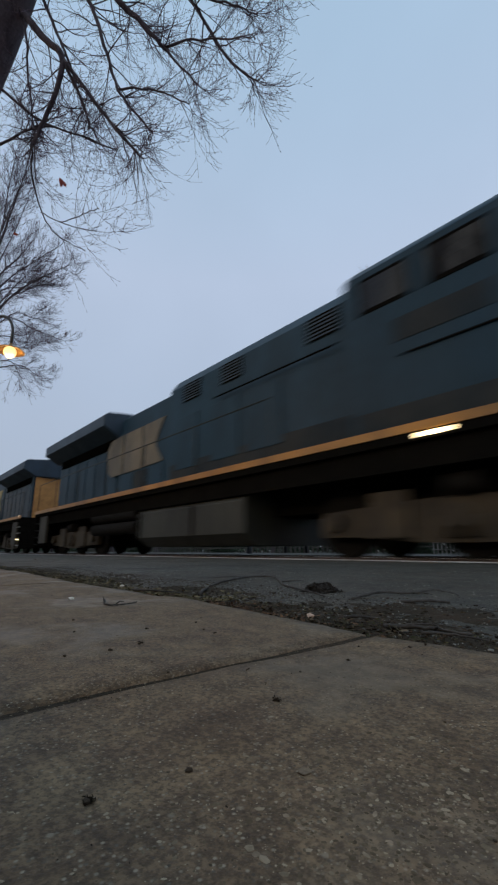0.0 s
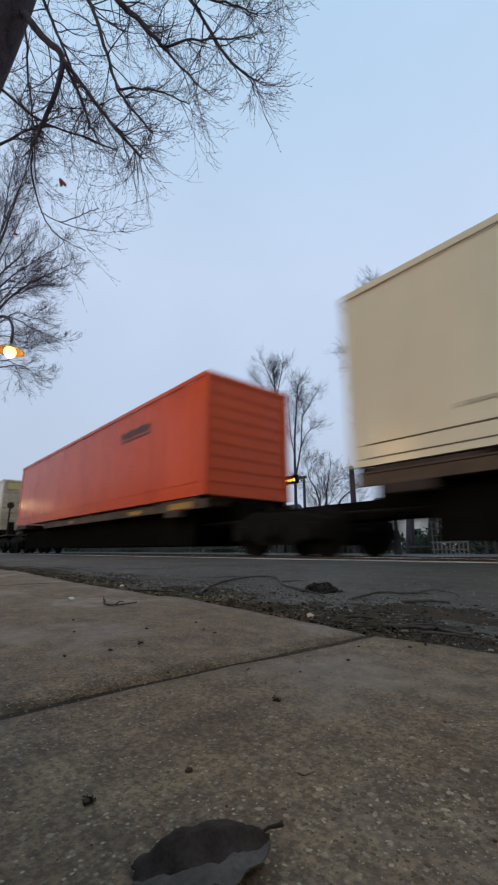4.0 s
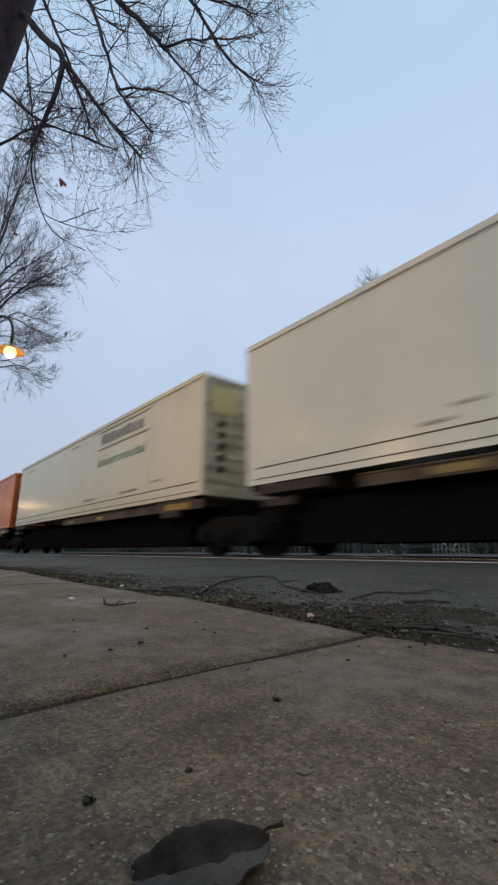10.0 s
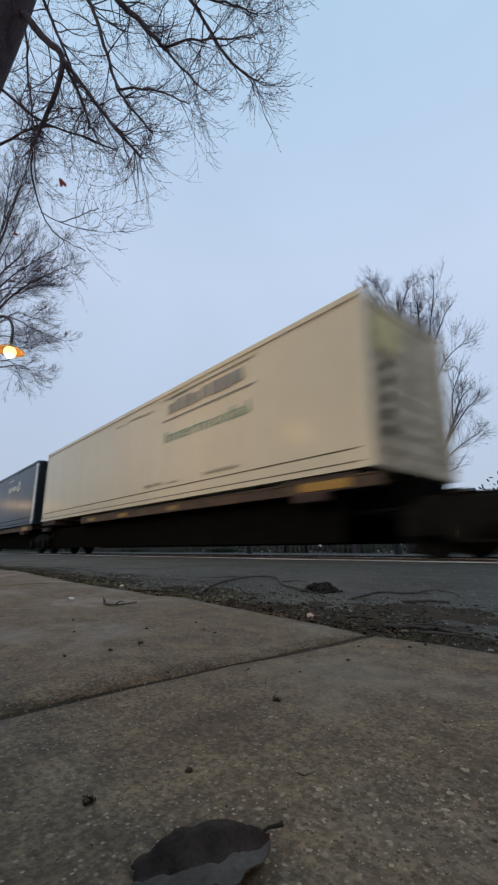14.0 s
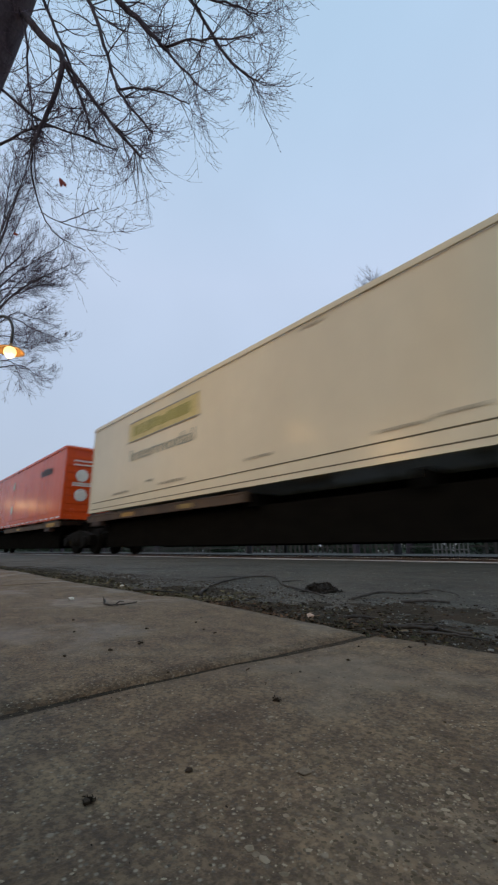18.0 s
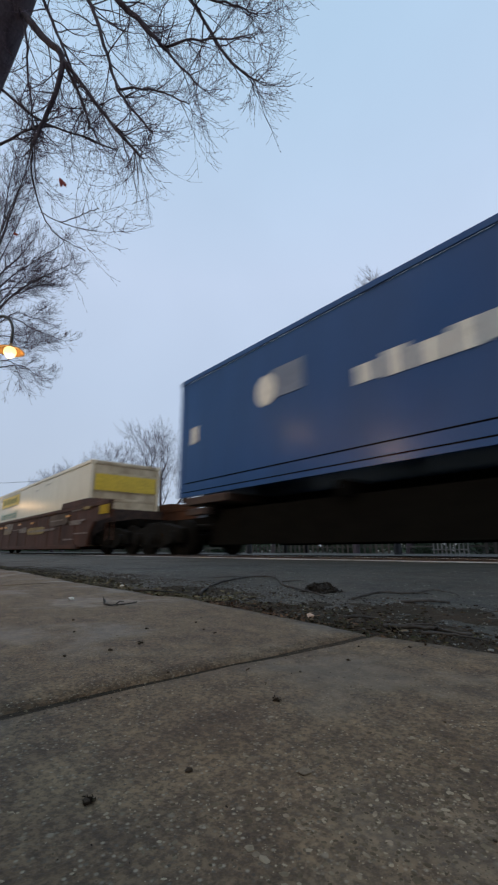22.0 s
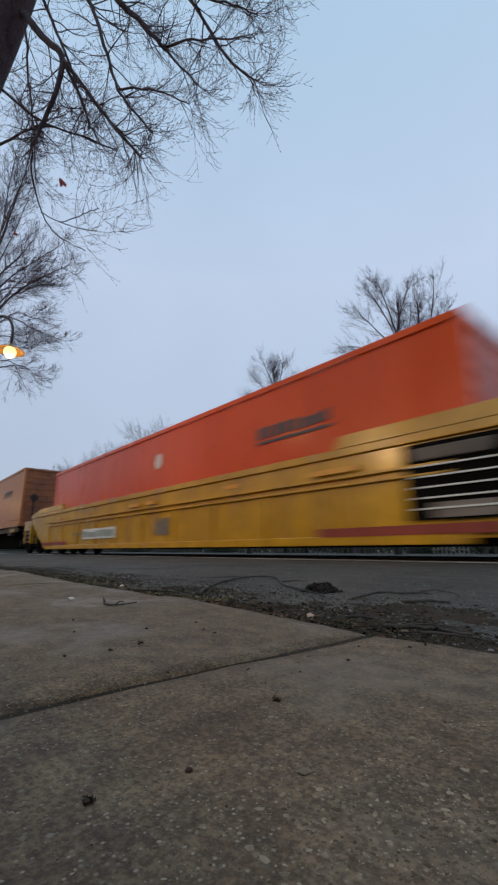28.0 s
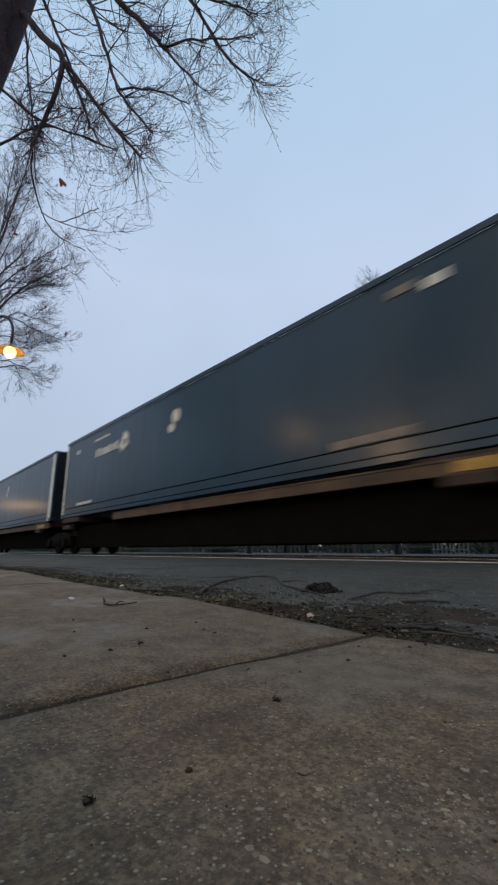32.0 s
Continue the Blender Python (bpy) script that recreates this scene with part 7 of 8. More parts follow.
        if seed == 226:
            plate = mark_panel(ob, 4.1, 6.55, 0.46, 0.76, PALEM, "pale plate", "plate", y=-1.536)
            mark_bars(plate, 4.2, 6.45, 0.51, 0.70, GREYG, "grey-green blurred bars", 9, seed, "marking", y=-1.5425)
        part("rust_strip", bx(-0.2, 2.66, -1.552, -1.546, 0.31, 0.42), surface("faded_red_oxide", (0.30, 0.045, 0.02), (0.2, 0.03, 0.015), 0.7, scale=3, fine=20), ob, "faded red painted strip")
        part("rust_strip", bx(13.8, LENGTH + 0.25, -1.552, -1.546, 0.29, 0.41), surface("faded_red_oxide", (0.30, 0.045, 0.02), (0.2, 0.03, 0.015), 0.7, scale=3, fine=20), ob, "faded red painted strip")
    if graffiti:
        lime = surface("lime_spray_paint", (0.30, 0.50, 0.04), (0.22, 0.42, 0.05), 0.6, scale=3, fine=20, bump=0)
        purple = surface("purple_spray_paint", (0.16, 0.09, 0.30), (0.11, 0.06, 0.2), 0.6, scale=3, fine=20, bump=0)
        teal = surface("teal_spray_paint", (0.02, 0.11, 0.09), (0.02, 0.07, 0.06), 0.6, scale=3, fine=20, bump=0)
        pink = surface("dusty_tan_spray_paint", (0.150, 0.092, 0.055), (0.085, 0.048, 0.030), 0.6, scale=3, fine=20, bump=0)
        sky = surface("pale_blue_spray_paint", (0.34, 0.41, 0.42), (0.27, 0.33, 0.34), 0.6, scale=3, fine=20, bump=0)
        if graffiti == "long":
            part("spray_paint", bx(1.2, 4.6, -1.540, -1.536, 0.32, 0.80), teal, ob, "teal spray painted field")
            part("spray_paint", bx(4.4, 11.0, -1.541, -1.537, 0.32, 0.80), purple, ob, "purple spray painted field")
            tan = surface("tan_spray_paint", (0.17, 0.115, 0.065), (0.10, 0.065, 0.038), 0.7, scale=2.5, fine=20, bump=0)
            part("spray_paint", bx(8.5, 15.4, -1.540, -1.536, 0.87, 1.30), tan, ob, "faded tan spray painted field")
            part("spray_paint", prism([(7.96, 0.86), (9.26, 0.86), (8.9, 0.34), (8.3, 0.34)], -1.547, -1.5415, "y"), surface("maroon_spray_paint", (0.055, 0.016, 0.024), (0.035, 0.012, 0.018), 0.7, scale=3, fine=20, bump=0), ob, "dark maroon spray painted wedge")
            cols = [(lime, 2.2, 8.3, 0.62, 1.46), (teal, 5.0, 9.5, 0.4, 0.8)]
        else:
            amber = surface("orange_spray_paint", (0.55, 0.22, 0.05), (0.4, 0.15, 0.05), 0.6, scale=3, fine=20, bump=0)
            green = surface("green_spray_paint", (0.05, 0.22, 0.03), (0.035, 0.15, 0.025), 0.6, scale=3, fine=20, bump=0)
            magenta = surface("magenta_spray_paint", (0.13, 0.026, 0.055), (0.08, 0.018, 0.034), 0.6, scale=3, fine=20, bump=0)
            tan = surface("tan_spray_paint", (0.17, 0.115, 0.065), (0.10, 0.065, 0.038), 0.7, scale=2.5, fine=20, bump=0)
            for q, (x0_, x1_, lo, hi, mt, words) in enumerate((
                    (5.2, 7.8, 0.34, 1.47, magenta, "dark magenta spray painted field"),
                    (0.7, 1.8, 0.76, 1.28, pink, "faded tan spray painted field"),
                    (7.75, 15.6, 0.80, 1.40, tan, "faded tan spray painted band"),
                    (3.05, 4.55, 0.42, 1.42, sky, "pale blue spray painted block"),
                    (4.5, 5.45, 0.32, 0.98, green, "green spray painted stroke"),
                    (4.5, 5.4, 1.27, 1.45, amber, "dull orange spray painted cap"),
                    (4.6, 5.25, 1.05, 1.24, lime, "yellow-green spray painted cap"),
                    (5.65, 6.5, 0.40, 1.12, amber, "orange spray painted blot"),
                    (6.48, 6.95, 0.38, 0.98, teal, "teal spray painted stroke"),
                    (7.1, 7.5, 0.82, 1.04, DIMM, "pale chalked square"))):
                part("spray_paint", prism(blot(x0_, x1_, lo, hi, seed + q), -1.5405 - 0.0012 * q, -1.5365, "y"), mt, ob, words)
            part("spray_paint", prism([(8.2, 0.95), (10.2, 0.94), (10.2, 1.0), (8.2, 1.01)], -1.556, -1.5365, "y"), DIMM, ob, "pale spray painted line")
            cols = []
        for q, (mt, a, b, lo, hi) in enumerate(cols):
            rr = random.Random(seed + q)
            x, layer = a, 0
            while x < b:
                tb = Tubes()
                o = [Vector((x + rr.uniform(-0.2, 0.2), 0, lo + (hi - lo) * rr.random())) for _ in range(4)]
                o = [o[0], o[1] + Vector((0.3, 0, 0)), o[2] + Vector((0.5, 0, 0)), o[3] + Vector((0.7, 0, 0))]
                ln = spline(o, 5)
                tb.add(ln, [0.12] * len(ln), 6)
                x += rr.uniform(0.45, 0.9)
                layer += 1
                vv = [(v[0], -1.5455 - 0.0006 * layer + max(-0.004, min(0.004, v[1] * 0.04)), max(0.31, min(1.44, v[2]))) for v in tb.v]
                g = raw("spray_paint", vv, tb.f, mt, ob, soft=False)
                g["label"] = "swirling spray paint stroke"
    for x in rear_trucks:
        truck(ob, x)
    for x in front_truck:
        truck(ob, x)
    part("coupling", bx(x0 - 0.3, x0 + 0.5, -0.16, 0.16, 0.66, 0.94, bevel=0.04), GREASE, ob)
    part("coupling", bx(x1 - 0.5, x1 - 0.02, -0.14, 0.14, 0.68, 0.92, bevel=0.04), GREASE, ob)
    rolling(ob, u)
    return ob


def locomotive(u, flip, label):
    """A diesel locomotive, 21 m over its platforms: its radiator end at x = 0 and its cab towards x = 21, or turned about."""
    ob = root("locomotive", label, "locomotive", "locomotives")
    P = []

    def add(name, bm, mt, parent=ob, label=""):
        o = part(name, bm, mt, parent, label)
        P.append(o)
        return o

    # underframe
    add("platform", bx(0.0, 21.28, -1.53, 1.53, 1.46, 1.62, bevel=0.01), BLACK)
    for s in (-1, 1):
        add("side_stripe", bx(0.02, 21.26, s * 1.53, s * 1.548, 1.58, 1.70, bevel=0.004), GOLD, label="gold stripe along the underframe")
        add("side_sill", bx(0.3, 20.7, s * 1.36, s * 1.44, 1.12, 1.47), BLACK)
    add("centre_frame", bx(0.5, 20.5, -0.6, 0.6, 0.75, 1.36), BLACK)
    # radiator section with overhanging wings
    wing = [(-1.50, 4.02), (-1.50, 4.36), (-1.38, 4.48), (0.0, 4.62), (1.38, 4.48), (1.50, 4.36), (1.50, 4.02), (0.95, 3.70), (-0.95, 3.70)]
    rear, front, step, cab0, cab1 = (0.75, 6.65, 11.7, 16.0, 19.5) if flip else (0.45, 6.70, 10.35, 16.1, 18.6)
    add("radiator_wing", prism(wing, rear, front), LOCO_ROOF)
    add("radiator_hood", bx(0.95, front + 0.3, -0.95, 0.95, 1.60, 3.78, bevel=0.03), LOCO_BLUE)
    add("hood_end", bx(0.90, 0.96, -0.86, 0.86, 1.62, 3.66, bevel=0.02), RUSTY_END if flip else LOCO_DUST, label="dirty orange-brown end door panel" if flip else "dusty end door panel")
    for i in range(6):
        for s in (-1, 1):
            d = add("hood_door", bx(1.25 + i * 0.93, 2.08 + i * 0.93, s * 0.955, s * 0.975, 1.7, 3.35, bevel=0.01), LOCO_BLUE)
            add("door_latch", bx(2.00 + i * 0.93, 2.04 + i * 0.93, s * 0.976, s * 0.99, 2.3, 2.5), LOCO_ROOF, d)
    for k in range(7):
        for s in (-1, 1):
            add("radiator_louvre", bx(1.2, front - 0.3, s * 0.955, s * 1.02, 3.40 + k * 0.045, 3.415 + k * 0.045), BLACK)
    # engine hood
    crown = 4.50 if flip else 4.34
    hood = [(-1.0, 1.60), (-1.0, crown - 0.16), (-0.80, crown), (0.80, crown), (1.0, crown - 0.16), (1.0, 1.60)]
    add("engine_hood", prism(hood, front + 0.3, step), LOCO_BLUE)
    n_doors = int((step - 7.2) / 0.9)
    for i in range(n_doors):
        for s in (-1, 1):
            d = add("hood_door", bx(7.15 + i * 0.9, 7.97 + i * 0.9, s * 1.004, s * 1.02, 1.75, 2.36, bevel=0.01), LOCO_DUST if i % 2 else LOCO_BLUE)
            add("door_latch", bx(7.88 + i * 0.9, 7.92 + i * 0.9, s * 1.021, s * 1.035, 2.0, 2.16), LOCO_ROOF, d)
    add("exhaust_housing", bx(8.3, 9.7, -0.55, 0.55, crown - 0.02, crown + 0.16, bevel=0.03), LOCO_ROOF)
    # equipment section behind the cab
    eq = [(-1.20, 1.60), (-1.20, 4.15), (-1.0, 4.44), (1.0, 4.44), (1.20, 4.15), (1.20, 1.60)]
    add("equipment_cab", prism(eq, step, cab0), LOCO_BLUE)
    for s in (-1, 1):
        for x in ([11.0, 12.55, 15.1] if not flip else [12.2, 13.5, 14.8]):
            g = add("grille", bx(x, x + 0.72, s * 1.202, s * 1.222, 3.68, 4.14, bevel=0.01), BLACK, label="dark air grille")
            for k in range(6):
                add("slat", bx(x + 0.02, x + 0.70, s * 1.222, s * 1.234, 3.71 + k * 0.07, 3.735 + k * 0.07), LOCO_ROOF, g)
        for x in (step + 0.35, step + 1.85, step + 3.1):
            add("vent_panel", bx(x, x + 0.95, s * 1.205, s * 1.222, 2.0, 3.3, bevel=0.01), LOCO_BLUE)
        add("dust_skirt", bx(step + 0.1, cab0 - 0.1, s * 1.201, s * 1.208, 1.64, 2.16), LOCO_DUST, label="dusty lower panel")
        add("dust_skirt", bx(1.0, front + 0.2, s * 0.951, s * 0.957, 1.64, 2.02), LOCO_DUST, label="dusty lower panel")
    # cab and nose
    cabp = [(-1.42, 1.60), (-1.42, 4.28), (-1.2, 4.52), (1.2, 4.52), (1.42, 4.28), (1.42, 1.60)]
    add("cab", prism(cabp, cab0, cab1), LOCO_BLUE)
    nose = [(cab1, 1.60), (cab1, 4.46), (cab1 + 0.22, 4.40), (cab1 + 0.42, 3.80), (20.9, 3.42), (21.02, 3.2), (21.02, 1.60)]
    add("nose", prism(nose, -1.38, 1.38, "y"), LOCO_BLUE)
    for s in (-1, 1):
        for x, wide in (((16.15, 1.40), (18.35, 0.95)) if flip else ((16.35, 0.85), (17.45, 0.85))):
            w = add("side_window", bx(x, x + wide, s * 1.415, s * 1.43, 3.58, 4.18, bevel=0.01), BLACK)
            add("pane", bx(x + 0.07, x + wide - 0.07, s * 1.425, s * 1.437, 3.64, 4.12), GLASS, w)
        add("windshield", bx(cab1 + 0.34, cab1 + 0.44, s * 0.62 - 0.45, s * 0.62 + 0.45, 3.85, 4.3, bevel=0.01), GLASS)
        door = add("cab_door", bx(18.35, 19.05, s * 1.422, s * 1.432, 1.7, 3.0, bevel=0.01), LOCO_BLUE)
        add("door_window", bx(18.48, 18.92, s * 1.430, s * 1.440, 2.02, 2.50, bevel=0.005), BLACK, door)
        add("cab_rail", bx(17.0, 20.6, s * 1.43, s * 1.445, 2.72, 2.745), BLACK)
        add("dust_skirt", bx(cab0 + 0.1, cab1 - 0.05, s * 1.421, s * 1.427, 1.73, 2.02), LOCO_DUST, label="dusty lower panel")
        if not flip:
            tb = Tubes()
            tb.add([Vector((12.4, s * 1.30, 3.40)), Vector((15.8, s * 1.30, 3.40))], [0.018] * 2, 6)
            P.append(raw("upper_rail", tb.v, tb.f, BLACK, ob))
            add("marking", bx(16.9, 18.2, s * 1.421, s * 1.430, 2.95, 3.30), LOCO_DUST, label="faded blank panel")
            continue
        plate = add("marking_plate", bx(17.96, 19.40, s * 1.433, s * 1.438, 3.07, 3.42), EMBLEM, label="yellow plate with blurred bars")
        mk = bmesh.new()
        for i in range(6):
            box(mk, 18.08 + i * 0.21, 18.22 + i * 0.21, s * 1.438, s * 1.441, 3.13, 3.36)
        add("marking", mk, OLIVEM, plate, label="dark lettering as plain bars")
    if flip:
        for s in (-1, 1):
            add("aerial_rail", cyl(bmesh.new(), 0.022, 5.3, Matrix.Translation((16.6, s * 0.7, 4.86)) @ pose(0, 0, 0, 0, 90, 0), 8), BLACK)
            for x in (14.0, 15.9, 17.8, 19.2):
                add("aerial_post", cyl(bmesh.new(), 0.016, 0.50, Matrix.Translation((x, s * 0.7, 4.62)), 6), BLACK)
    # worn emblem on the hood as three plain blocks
    blocks = (((6.0, 2.95), (6.05, 3.40), (6.3, 3.62), (7.16, 3.66), (7.22, 3.2), (7.20, 2.42), (6.45, 2.40), (6.12, 2.6)),
              ((7.32, 2.41), (7.30, 3.1), (7.34, 3.66), (8.44, 3.67), (8.50, 3.0), (8.46, 2.42)),
              ((8.58, 2.43), (8.60, 3.0), (8.56, 3.67), (9.76, 3.68), (9.45, 3.3), (9.28, 2.98), (9.5, 2.7), (9.72, 2.45)))
    for s in (-1, 1):
        for blk in blocks:
            prof = [(17.14 - x, z + 0.02) for x, z in blk] if flip else list(blk)
            add("emblem", prism(prof, s * 1.0, s * 1.030, "y"), EMBLEM if flip else EMBLEM_OLD, label="gold emblem block" if flip else "faded gold emblem block")
    # dusty step-well panels and axle guides
    for s in (-1, 1):
        add("stepwell_panel", bx(0.78, 1.62, s * 1.40, s * 1.50, 0.40, 1.44, bevel=0.02), STEPWELL, label="dusty brown step-well panel")
        for c in (3.6, 17.4):
            for k in (-1, 1):
                add("axle_guide", bx(c + k * 0.98 - 0.30, c + k * 0.98 + 0.30, s * 1.09, s * 1.16, 0.26, 0.92, bevel=0.03), TRUCKTAN)
            add("brake_cylinder", cyl(bmesh.new(), 0.13, 0.42, Matrix.Translation((c + 0.1, s * 1.17, 0.92)) @ pose(0, 0, 0, 0, 90, 0), 14), GREASE)
    # tank, trucks, steps, details
    tank = [(-1.42, 0.42), (-1.42, 1.02), (-1.30, 1.20), (1.30, 1.20), (1.42, 1.02), (1.42, 0.42), (1.1, 0.2), (-1.1, 0.2)]
    add("fuel_tank", prism(tank, 7.3 if flip else 9.3, 15.1 if flip else 13.6), TANK)
    for s in (-1, 1):
        for z in (0.62, 0.98):
            add("air_reservoir", cyl(bmesh.new(), 0.17, 2.4 if flip else 3.0, Matrix.Translation((6.05 if flip else 7.6, s * 1.28, z + 0.1)) @ pose(0, 0, 0, 0, 90, 0), 16), GREASE)
        add("tank_strap", bx(9.4, 9.5, s * 1.425, s * 1.435, 0.4, 1.05), BLACK)
        add("tank_strap", bx(11.8, 11.9, s * 1.425, s * 1.435, 0.4, 1.05), BLACK)
        for x0 in (0.15, 20.3):
            for k in range(4):
                add("step", bx(x0, x0 + 0.55, s * 1.20, s * 1.50, 0.34 + 0.28 * k, 0.37 + 0.28 * k, bevel=0.006), HUB if x0 < 1 and flip else GREASE if x0 < 1 else BLACK)
            if x0 > 1 or not flip:
                continue
            add("step_light", bx(x0 + 0.15, x0 + 0.40, s * 1.44, s * 1.53, 0.60, 0.64, bevel=0.01), HEADLIGHT, label="glowing step light")
            add("marker_light", bx(x0 + 0.15, x0 + 0.32, s * 1.50, s * 1.55, 1.66, 1.70, bevel=0.01), HEADLIGHT, label="glowing marker light")
        add("ground_light", bx(*((17.18, 17.56, s * 1.50, s * 1.565, 1.50, 1.555) if not flip else (18.80, 19.10, s * 1.46, s * 1.54, 1.18, 1.235)), bevel=0.015), HEADLIGHT, label="glowing ground light")
        tb = Tubes()
        for x in [0.2, 2.4, 4.8, 7.2, 9.6, 12.0, 14.4]:
            tb.add([Vector((x, s * 1.49, 1.5)), Vector((x, s * 1.49, 2.80))], [0.014] * 2, 6)
        tb.add([Vector((0.2, s * 1.49, 2.80)), Vector((14.4, s * 1.49, 2.80))], [0.014] * 2, 6)
        P.append(raw("walkway_rail", tb.v, tb.f, TANK, ob))
    for x0, x1 in ((0.0, 0.12), (21.16, 21.28)):
        add("pilot", bx(x0, x1, -1.5, 1.5, 0.22, 1.47, bevel=0.02), BLACK)
    add("coupler", bx(-0.55, 0.2, -0.16, 0.16, 0.72, 1.02, bevel=0.04), GREASE)
    add("coupler", bx(20.8, 21.55, -0.16, 0.16, 0.72, 1.02, bevel=0.04), GREASE)
    for s in (-1, 1):
        add("end_cover", bx(21.28, 21.9, s * 1.0 - 0.40, s * 1.0 + 0.40, 0.20, 0.62, bevel=0.06), YELLOW, label="yellow snow plough wing")
    truck(ob, 3.6, 1.95, 3, 0.53, TRUCKTAN)
    truck(ob, 17.4, 1.95, 3, 0.53, TRUCKTAN)
    rolling(ob, u)
    if flip:
        ob.location.x = u + 21.0
        ob.rotation_euler = (0, 0, math.pi)
        MOVING[-1] = (ob, u + 21.0)
    return ob


# leading ends: mostly darker, stained copies of the paint, end shade mixed in
SHADED_DIRTY_END = {
    BLUEC.name: surface("dark_navy_end", (0.012, 0.020, 0.045), (0.018, 0.018, 0.022), 0.7, scale=1.1, fine=16, bump=0.03, streak=1.6, spec=0.15),
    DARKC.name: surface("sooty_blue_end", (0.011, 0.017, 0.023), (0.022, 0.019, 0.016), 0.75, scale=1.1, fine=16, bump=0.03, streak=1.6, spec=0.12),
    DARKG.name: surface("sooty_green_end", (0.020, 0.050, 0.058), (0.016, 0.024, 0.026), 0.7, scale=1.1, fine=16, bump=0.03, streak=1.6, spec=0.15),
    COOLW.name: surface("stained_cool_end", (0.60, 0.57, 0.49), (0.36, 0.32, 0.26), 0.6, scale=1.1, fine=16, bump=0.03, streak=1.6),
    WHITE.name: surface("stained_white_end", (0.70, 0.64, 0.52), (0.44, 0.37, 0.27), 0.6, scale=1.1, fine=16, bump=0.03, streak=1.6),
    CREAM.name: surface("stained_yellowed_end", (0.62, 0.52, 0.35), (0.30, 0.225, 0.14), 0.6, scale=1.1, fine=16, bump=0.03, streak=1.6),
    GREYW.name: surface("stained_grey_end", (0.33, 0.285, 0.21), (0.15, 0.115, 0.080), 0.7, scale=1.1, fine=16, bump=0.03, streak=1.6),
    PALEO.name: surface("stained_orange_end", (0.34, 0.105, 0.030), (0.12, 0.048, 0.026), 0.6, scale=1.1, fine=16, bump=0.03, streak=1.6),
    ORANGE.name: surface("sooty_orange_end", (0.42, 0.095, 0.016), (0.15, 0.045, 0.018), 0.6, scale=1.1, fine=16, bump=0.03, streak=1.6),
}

# The train in order: paint, marks, rear end at 0 s, kind of car, words
ROLL = [
    (CREAM, "front_panel", -62.10, "spine", "yellowed white container with a yellow panel on a flat car"),
    (CREAM, "front_panel", -81.20, "spine", "yellowed white container with a yellow panel on a flat car"),
    (RED, "label", -101.15, "spine", "red-orange container with dark lettering on a flat car"),
    (CREAM, "front_panel", -121.60, "spine", "yellowed white container with a yellow panel on a flat car"),
    (DARKC, "arrow_front", -142.50, "spine", "charcoal blue container with pale corner posts on a flat car"),
    (WHITE, "blue_word", -161.90, "spine", "cream white container with blue lettering on a flat car"),
    (CREAM, "front_half", -181.10, "trailer", "yellowed white road trailer with a faded panel on a flat car"),
    (WHITE, "front_half", -199.70, "spine", "cream white container with yellow and green markings on a flat car"),
    (CREAM, "front_faded", -217.40, "spine", "yellowed white container with faded markings on a flat car"),
    (ORANGE, "two_dots_rear", -234.90, "spine", "glossy orange container with pale stickers on a flat car"),
    (COOLW, "rear_tall", -252.20, "trailer", "white road trailer with a yellow panel on a flat car"),
    (GREYW, "yellow_square", -271.53, "spine", "weathered grey container with a yellow placard on a flat car"),
    (CREAM, "front_faded", -290.45, "spine", "yellowed white container with faded markings on a flat car"),
    (DARKC, "arrow_front", -308.00, "spine", "charcoal blue container with pale corner posts on a flat car"),
    (CREAM, "", -326.15, "spine", "plain yellowed white container on a flat car"),
    (WHITE, "red_word", -343.65, "spine", "cream white container with red and grey lettering on a flat car"),
    (CREAM, "rear_faded", -362.60, "spine", "yellowed white container with a yellow panel on a flat car"),
    (RED, "two_dots", -381.60, "spine", "glossy red-orange container with pale stickers on a flat car"),
    (DARKG, "arrow_rear", -399.20, "spine", "charcoal container with pale corner posts on a flat car"),
    (DARKG, "arrow_rear", -416.90, "spine", "charcoal container with pale lettering on a flat car"),
    (BLUEC, "blue_box", -434.40, "spine", "navy blue container with pale lettering and a narrow red end stripe"),
    (CREAM, "rear_panel", -456.20, "brown", "cream container with a yellow panel in a brown well car"),
    (RED, "one_dot", -476.20, "brown", "red-orange container in a graffiti-covered brown well car"),
    (DARKC, "arrow_rear", -496.00, "brown", "charcoal blue container with pale posts in a brown well car"),
    (DARKG, "big_label", -520.00, "yellow", "charcoal container with a pale placard in a yellow well car"),
    (CREAM, "rear_olive", -540.00, "yellow", "cream container with a faded yellow panel in a yellow well car"),
    (RED, "label", -559.90, "yellow", "red-orange container with dark lettering in a yellow well car"),
    (PALEO, "label", -581.25, "spine", "faded orange container with dark lettering on a flat car"),
    (ORANGE, "label", -600.35, "spine", "orange container with dark lettering on a flat car"),
    (ORANGE, "label_patch", -618.50, "spine", "glossy orange container with dark lettering on a flat car"),
    (DARKC, "arrow_rear", -636.20, "spine", "charcoal blue container with pale lettering on a flat car"),
    (DARKC, "arrow_rear", -653.80, "spine", "charcoal container with pale corner posts on a flat car"),
]

locomotive(-19.75, False, "dark blue diesel locomotive with a gold stripe leading the train")
locomotive(-43.0, True, "dark blue diesel locomotive running long hood first")

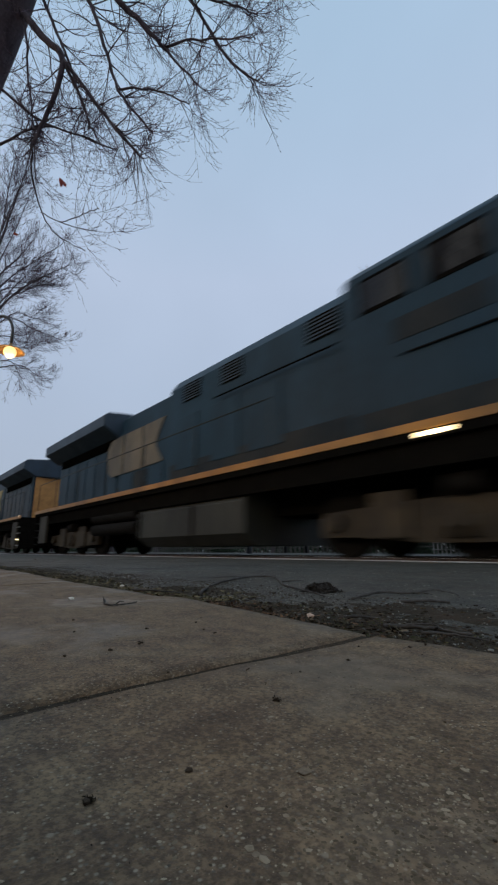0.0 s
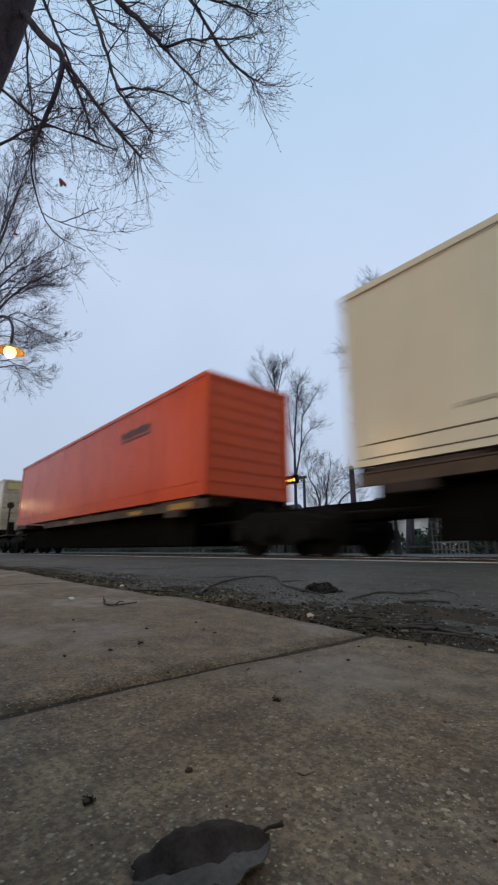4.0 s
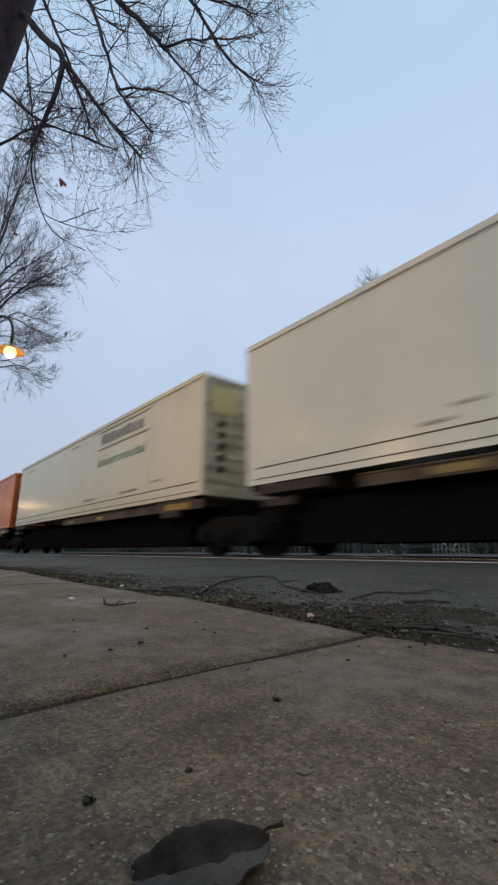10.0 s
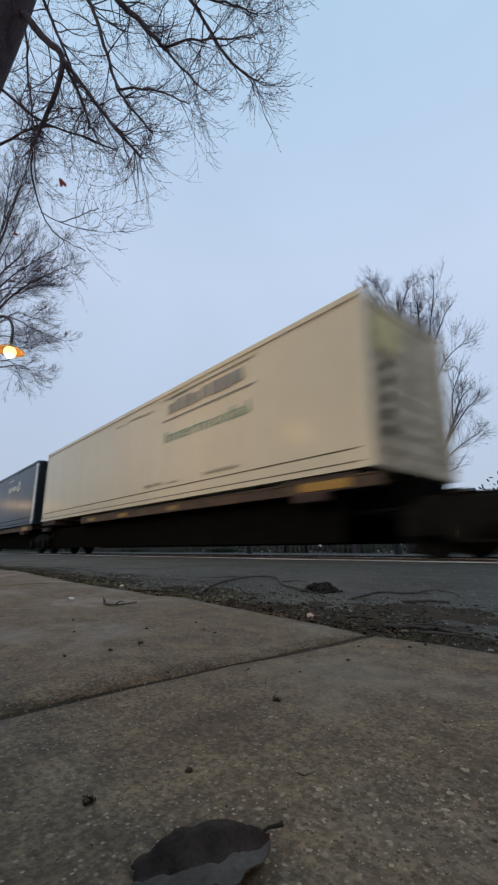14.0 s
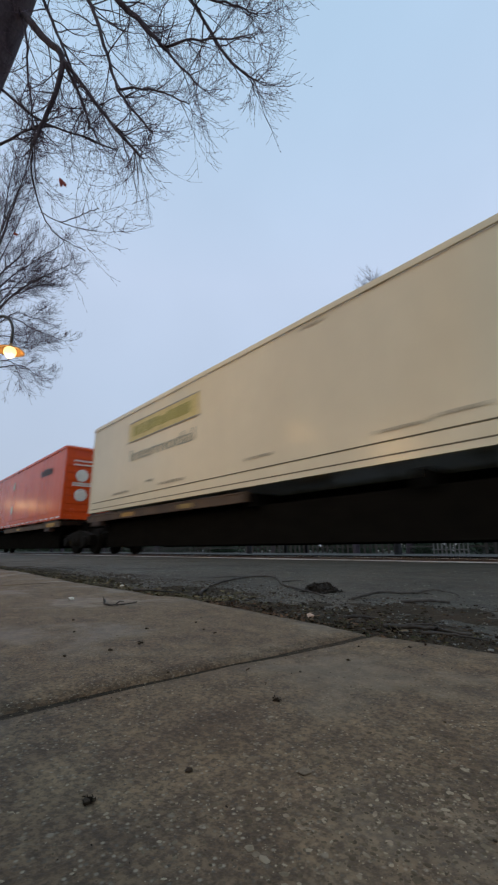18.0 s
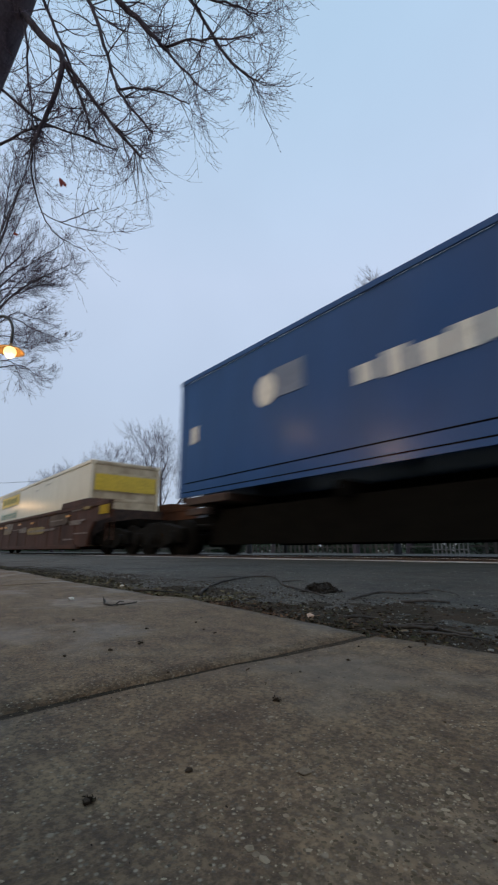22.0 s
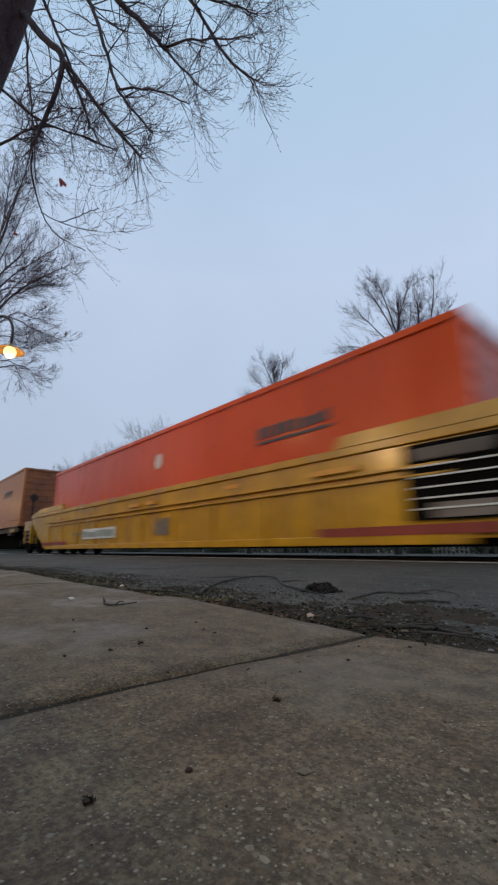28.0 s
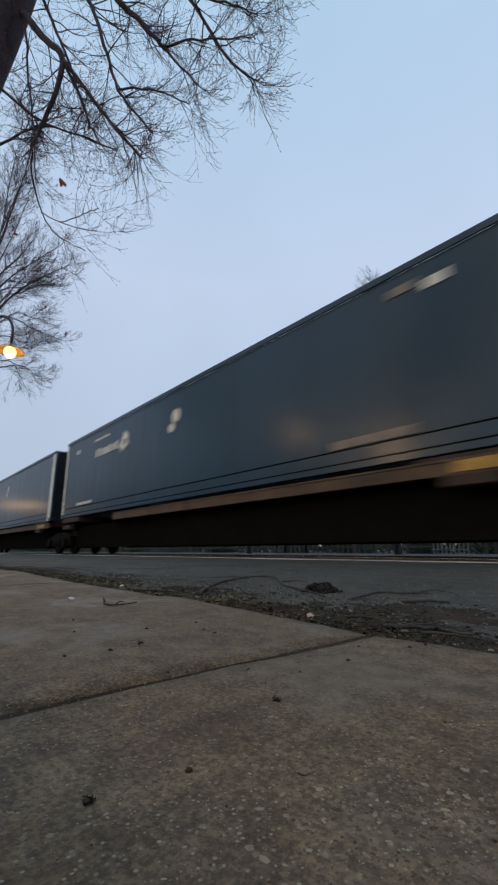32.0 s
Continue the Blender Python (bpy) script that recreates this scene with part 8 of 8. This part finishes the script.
for i, (paint, marks, u, kind, words) in enumerate(ROLL):
    ahead = -43.6 if i == 0 else ROLL[i - 1][2]
    behind = ROLL[i + 1][2] + LENGTH if i + 1 < len(ROLL) else u - 2.0
    x1 = LENGTH + (ahead - (u + LENGTH)) / 2
    x0 = (behind - u) / 2
    if i == 0:
        x1 = ahead - u
    gap_behind, gap_ahead = -2 * x0, 2 * (x1 - LENGTH)
    new_car_ahead = i == 0 or gap_ahead > 4.1 or ROLL[i - 1][3] != kind and (kind in ("brown", "yellow") or ROLL[i - 1][3] in ("brown", "yellow"))
    new_car_behind = i + 1 < len(ROLL) and (gap_behind > 4.1 or ROLL[i + 1][3] != kind and (kind in ("brown", "yellow") or ROLL[i + 1][3] in ("brown", "yellow")))
    rear = [x0 + 1.45] if new_car_behind else [x0]
    front = [x1 - 1.45] if new_car_ahead else []
    if kind in ("brown", "yellow"):
        well_car(BROWN if kind == "brown" else YELLOW, x0, x1, u, rear, front, "rusty brown well car with stencils" + (" and bright graffiti" if i in (22, 23) else "") if kind == "brown" else "weathered yellow well car with ribbed sides",
                 "long" if i == 22 else "small" if i == 23 else "", seed=200 + i)
        floor = 0.265
    else:
        spine_car(x0, x1, u, rear, front, "dark skeleton flat car with weathered yellow side sills", low=kind == "trailer", seed=300 + i)
        floor = 1.285 if kind == "spine" else 2.10
    trim = PALEM if paint in (DARKC, DARKG) and kind != "yellow" else None
    container(paint, marks, u, floor, words, trim=trim, ends=SHADED_DIRTY_END.get(paint.name), seed=i + 1, trailer=kind == "trailer")

# the brown leaf that the wind carries on to the pavement and off again
def curled_leaf():
    """A dead leaf arched over like a shell, its near rim folded out so that the pale underside shows, its stalk at the low x end."""
    n, k = 27, 17

    def at(i, j):
        t, q = i / (n - 1), 2 * j / (k - 1) - 1
        w = 0.034 * t ** 0.55 * (1.03 - t) ** 0.42 * (1 + 0.09 * math.sin(t * 21) + 0.06 * math.sin(t * 47 + 1))
        x = (t - 0.5) * 0.058 + 0.0016 * noise.noise(Vector((q * 3, t * 9, 2)))
        y = q * w + 0.0012 * noise.noise(Vector((t * 14, q * 2, 5)))
        fold = max(0.0, q - 0.25) / 0.75
        arch = 0.0145 * (1 - 0.95 * abs(q) ** 1.7) if q < 0 else 0.0145 * (1 - 0.75 * math.sin(min(1.0, q / 0.5) * math.pi / 2) ** 2 * 0.62) - 0.002 * fold
        y += 0.006 * fold * math.sin(math.pi * t)
        z = arch * math.sin(math.pi * (0.14 + 0.74 * t)) + 0.0018 * noise.noise(Vector((x * 150, y * 150, 7))) + 0.0008 * noise.noise(Vector((x * 420, y * 420, 3)))
        return x, y, z - 0.0008 * math.exp(-(q * 9) ** 2)

    def sheet(j0, j1):
        bm = bmesh.new()
        vs = [[bm.verts.new(at(i, j)) for j in range(j0, j1 + 1)] for i in range(n)]
        for i in range(n - 1):
            for j in range(j1 - j0):
                bm.faces.new((vs[i][j], vs[i + 1][j], vs[i + 1][j + 1], vs[i][j + 1]))
        g = bmesh.ops.extrude_face_region(bm, geom=bm.faces[:])
        bmesh.ops.translate(bm, vec=(0, 0, -0.0006), verts=[v for v in g["geom"] if isinstance(v, bmesh.types.BMVert)])
        bmesh.ops.recalc_face_normals(bm, faces=bm.faces)
        return bm

    leaf = new("dead_leaf")
    part("leaf_blade", sheet(0, 12), LEAF, leaf, soft_deg=50)
    part("folded_rim", sheet(12, k - 1), surface("dead_leaf_underside", (0.100, 0.084, 0.068), (0.058, 0.049, 0.040), 0.85, scale=60, fine=400, bump=0.4, dist=0.001, spec=0.2), leaf, "paler folded underside", soft_deg=50)
    tb = Tubes()
    tb.add([Vector((-0.024, 0, 0.0062)), Vector((-0.029, -0.001, 0.0075)), Vector((-0.034, -0.0015, 0.0072)), Vector((-0.036, -0.001, 0.0078))], [0.0006, 0.0007, 0.0010, 0.0013], 6)
    raw("leaf_stalk", tb.v, tb.f, LEAF, leaf)
    return leaf


wind_leaf = curled_leaf()
tagged(wind_leaf, "curled brown dead leaf on the concrete pavement", "leaf")


def motions():
    """The train rolls past at a steady pace; the leaf blows in and out."""
    for ob, u in MOVING:
        turn = 180 if abs(ob.rotation_euler.z) > 1 else 0
        z = ob.location.z
        walk(ob, [(0.0, pose(u, TRACK, z, 0, 0, turn)), (32.0, pose(u + SPEED * 32.0, TRACK, z, 0, 0, turn))])
    rest = pose(-0.179, 0.128, 0.001, 0, 3, 243)
    walk(wind_leaf, [
        (0.0, pose(-7.5, 2.0, -0.012, 0, 0, 160)),
        (2.3, pose(-7.5, 2.0, -0.012, 0, 0, 160)),
        (2.6, pose(-1.16, 0.56, 0.09, 40, 30, 175)),
        (2.7, pose(-0.36, 0.21, 0.03, 30, -20, 195)),
        (2.8, pose(-0.225, 0.165, 0.012, 6, -8, 225)),
        (2.9, rest),
        (14.1, rest),
        (14.2, pose(-0.165, 0.125, 0.035, 35, 25, 240)),
        (14.3, pose(0.25, 0.02, 0.10, 60, 40, 280)),
        (14.4, pose(0.9, -0.5, 0.02, 30, 20, 310)),
        (14.6, pose(1.4, -0.8, 0.004, 0, 0, 330)),
        (32.0, pose(1.4, -0.8, 0.004, 0, 0, 330)),
    ])


motions()
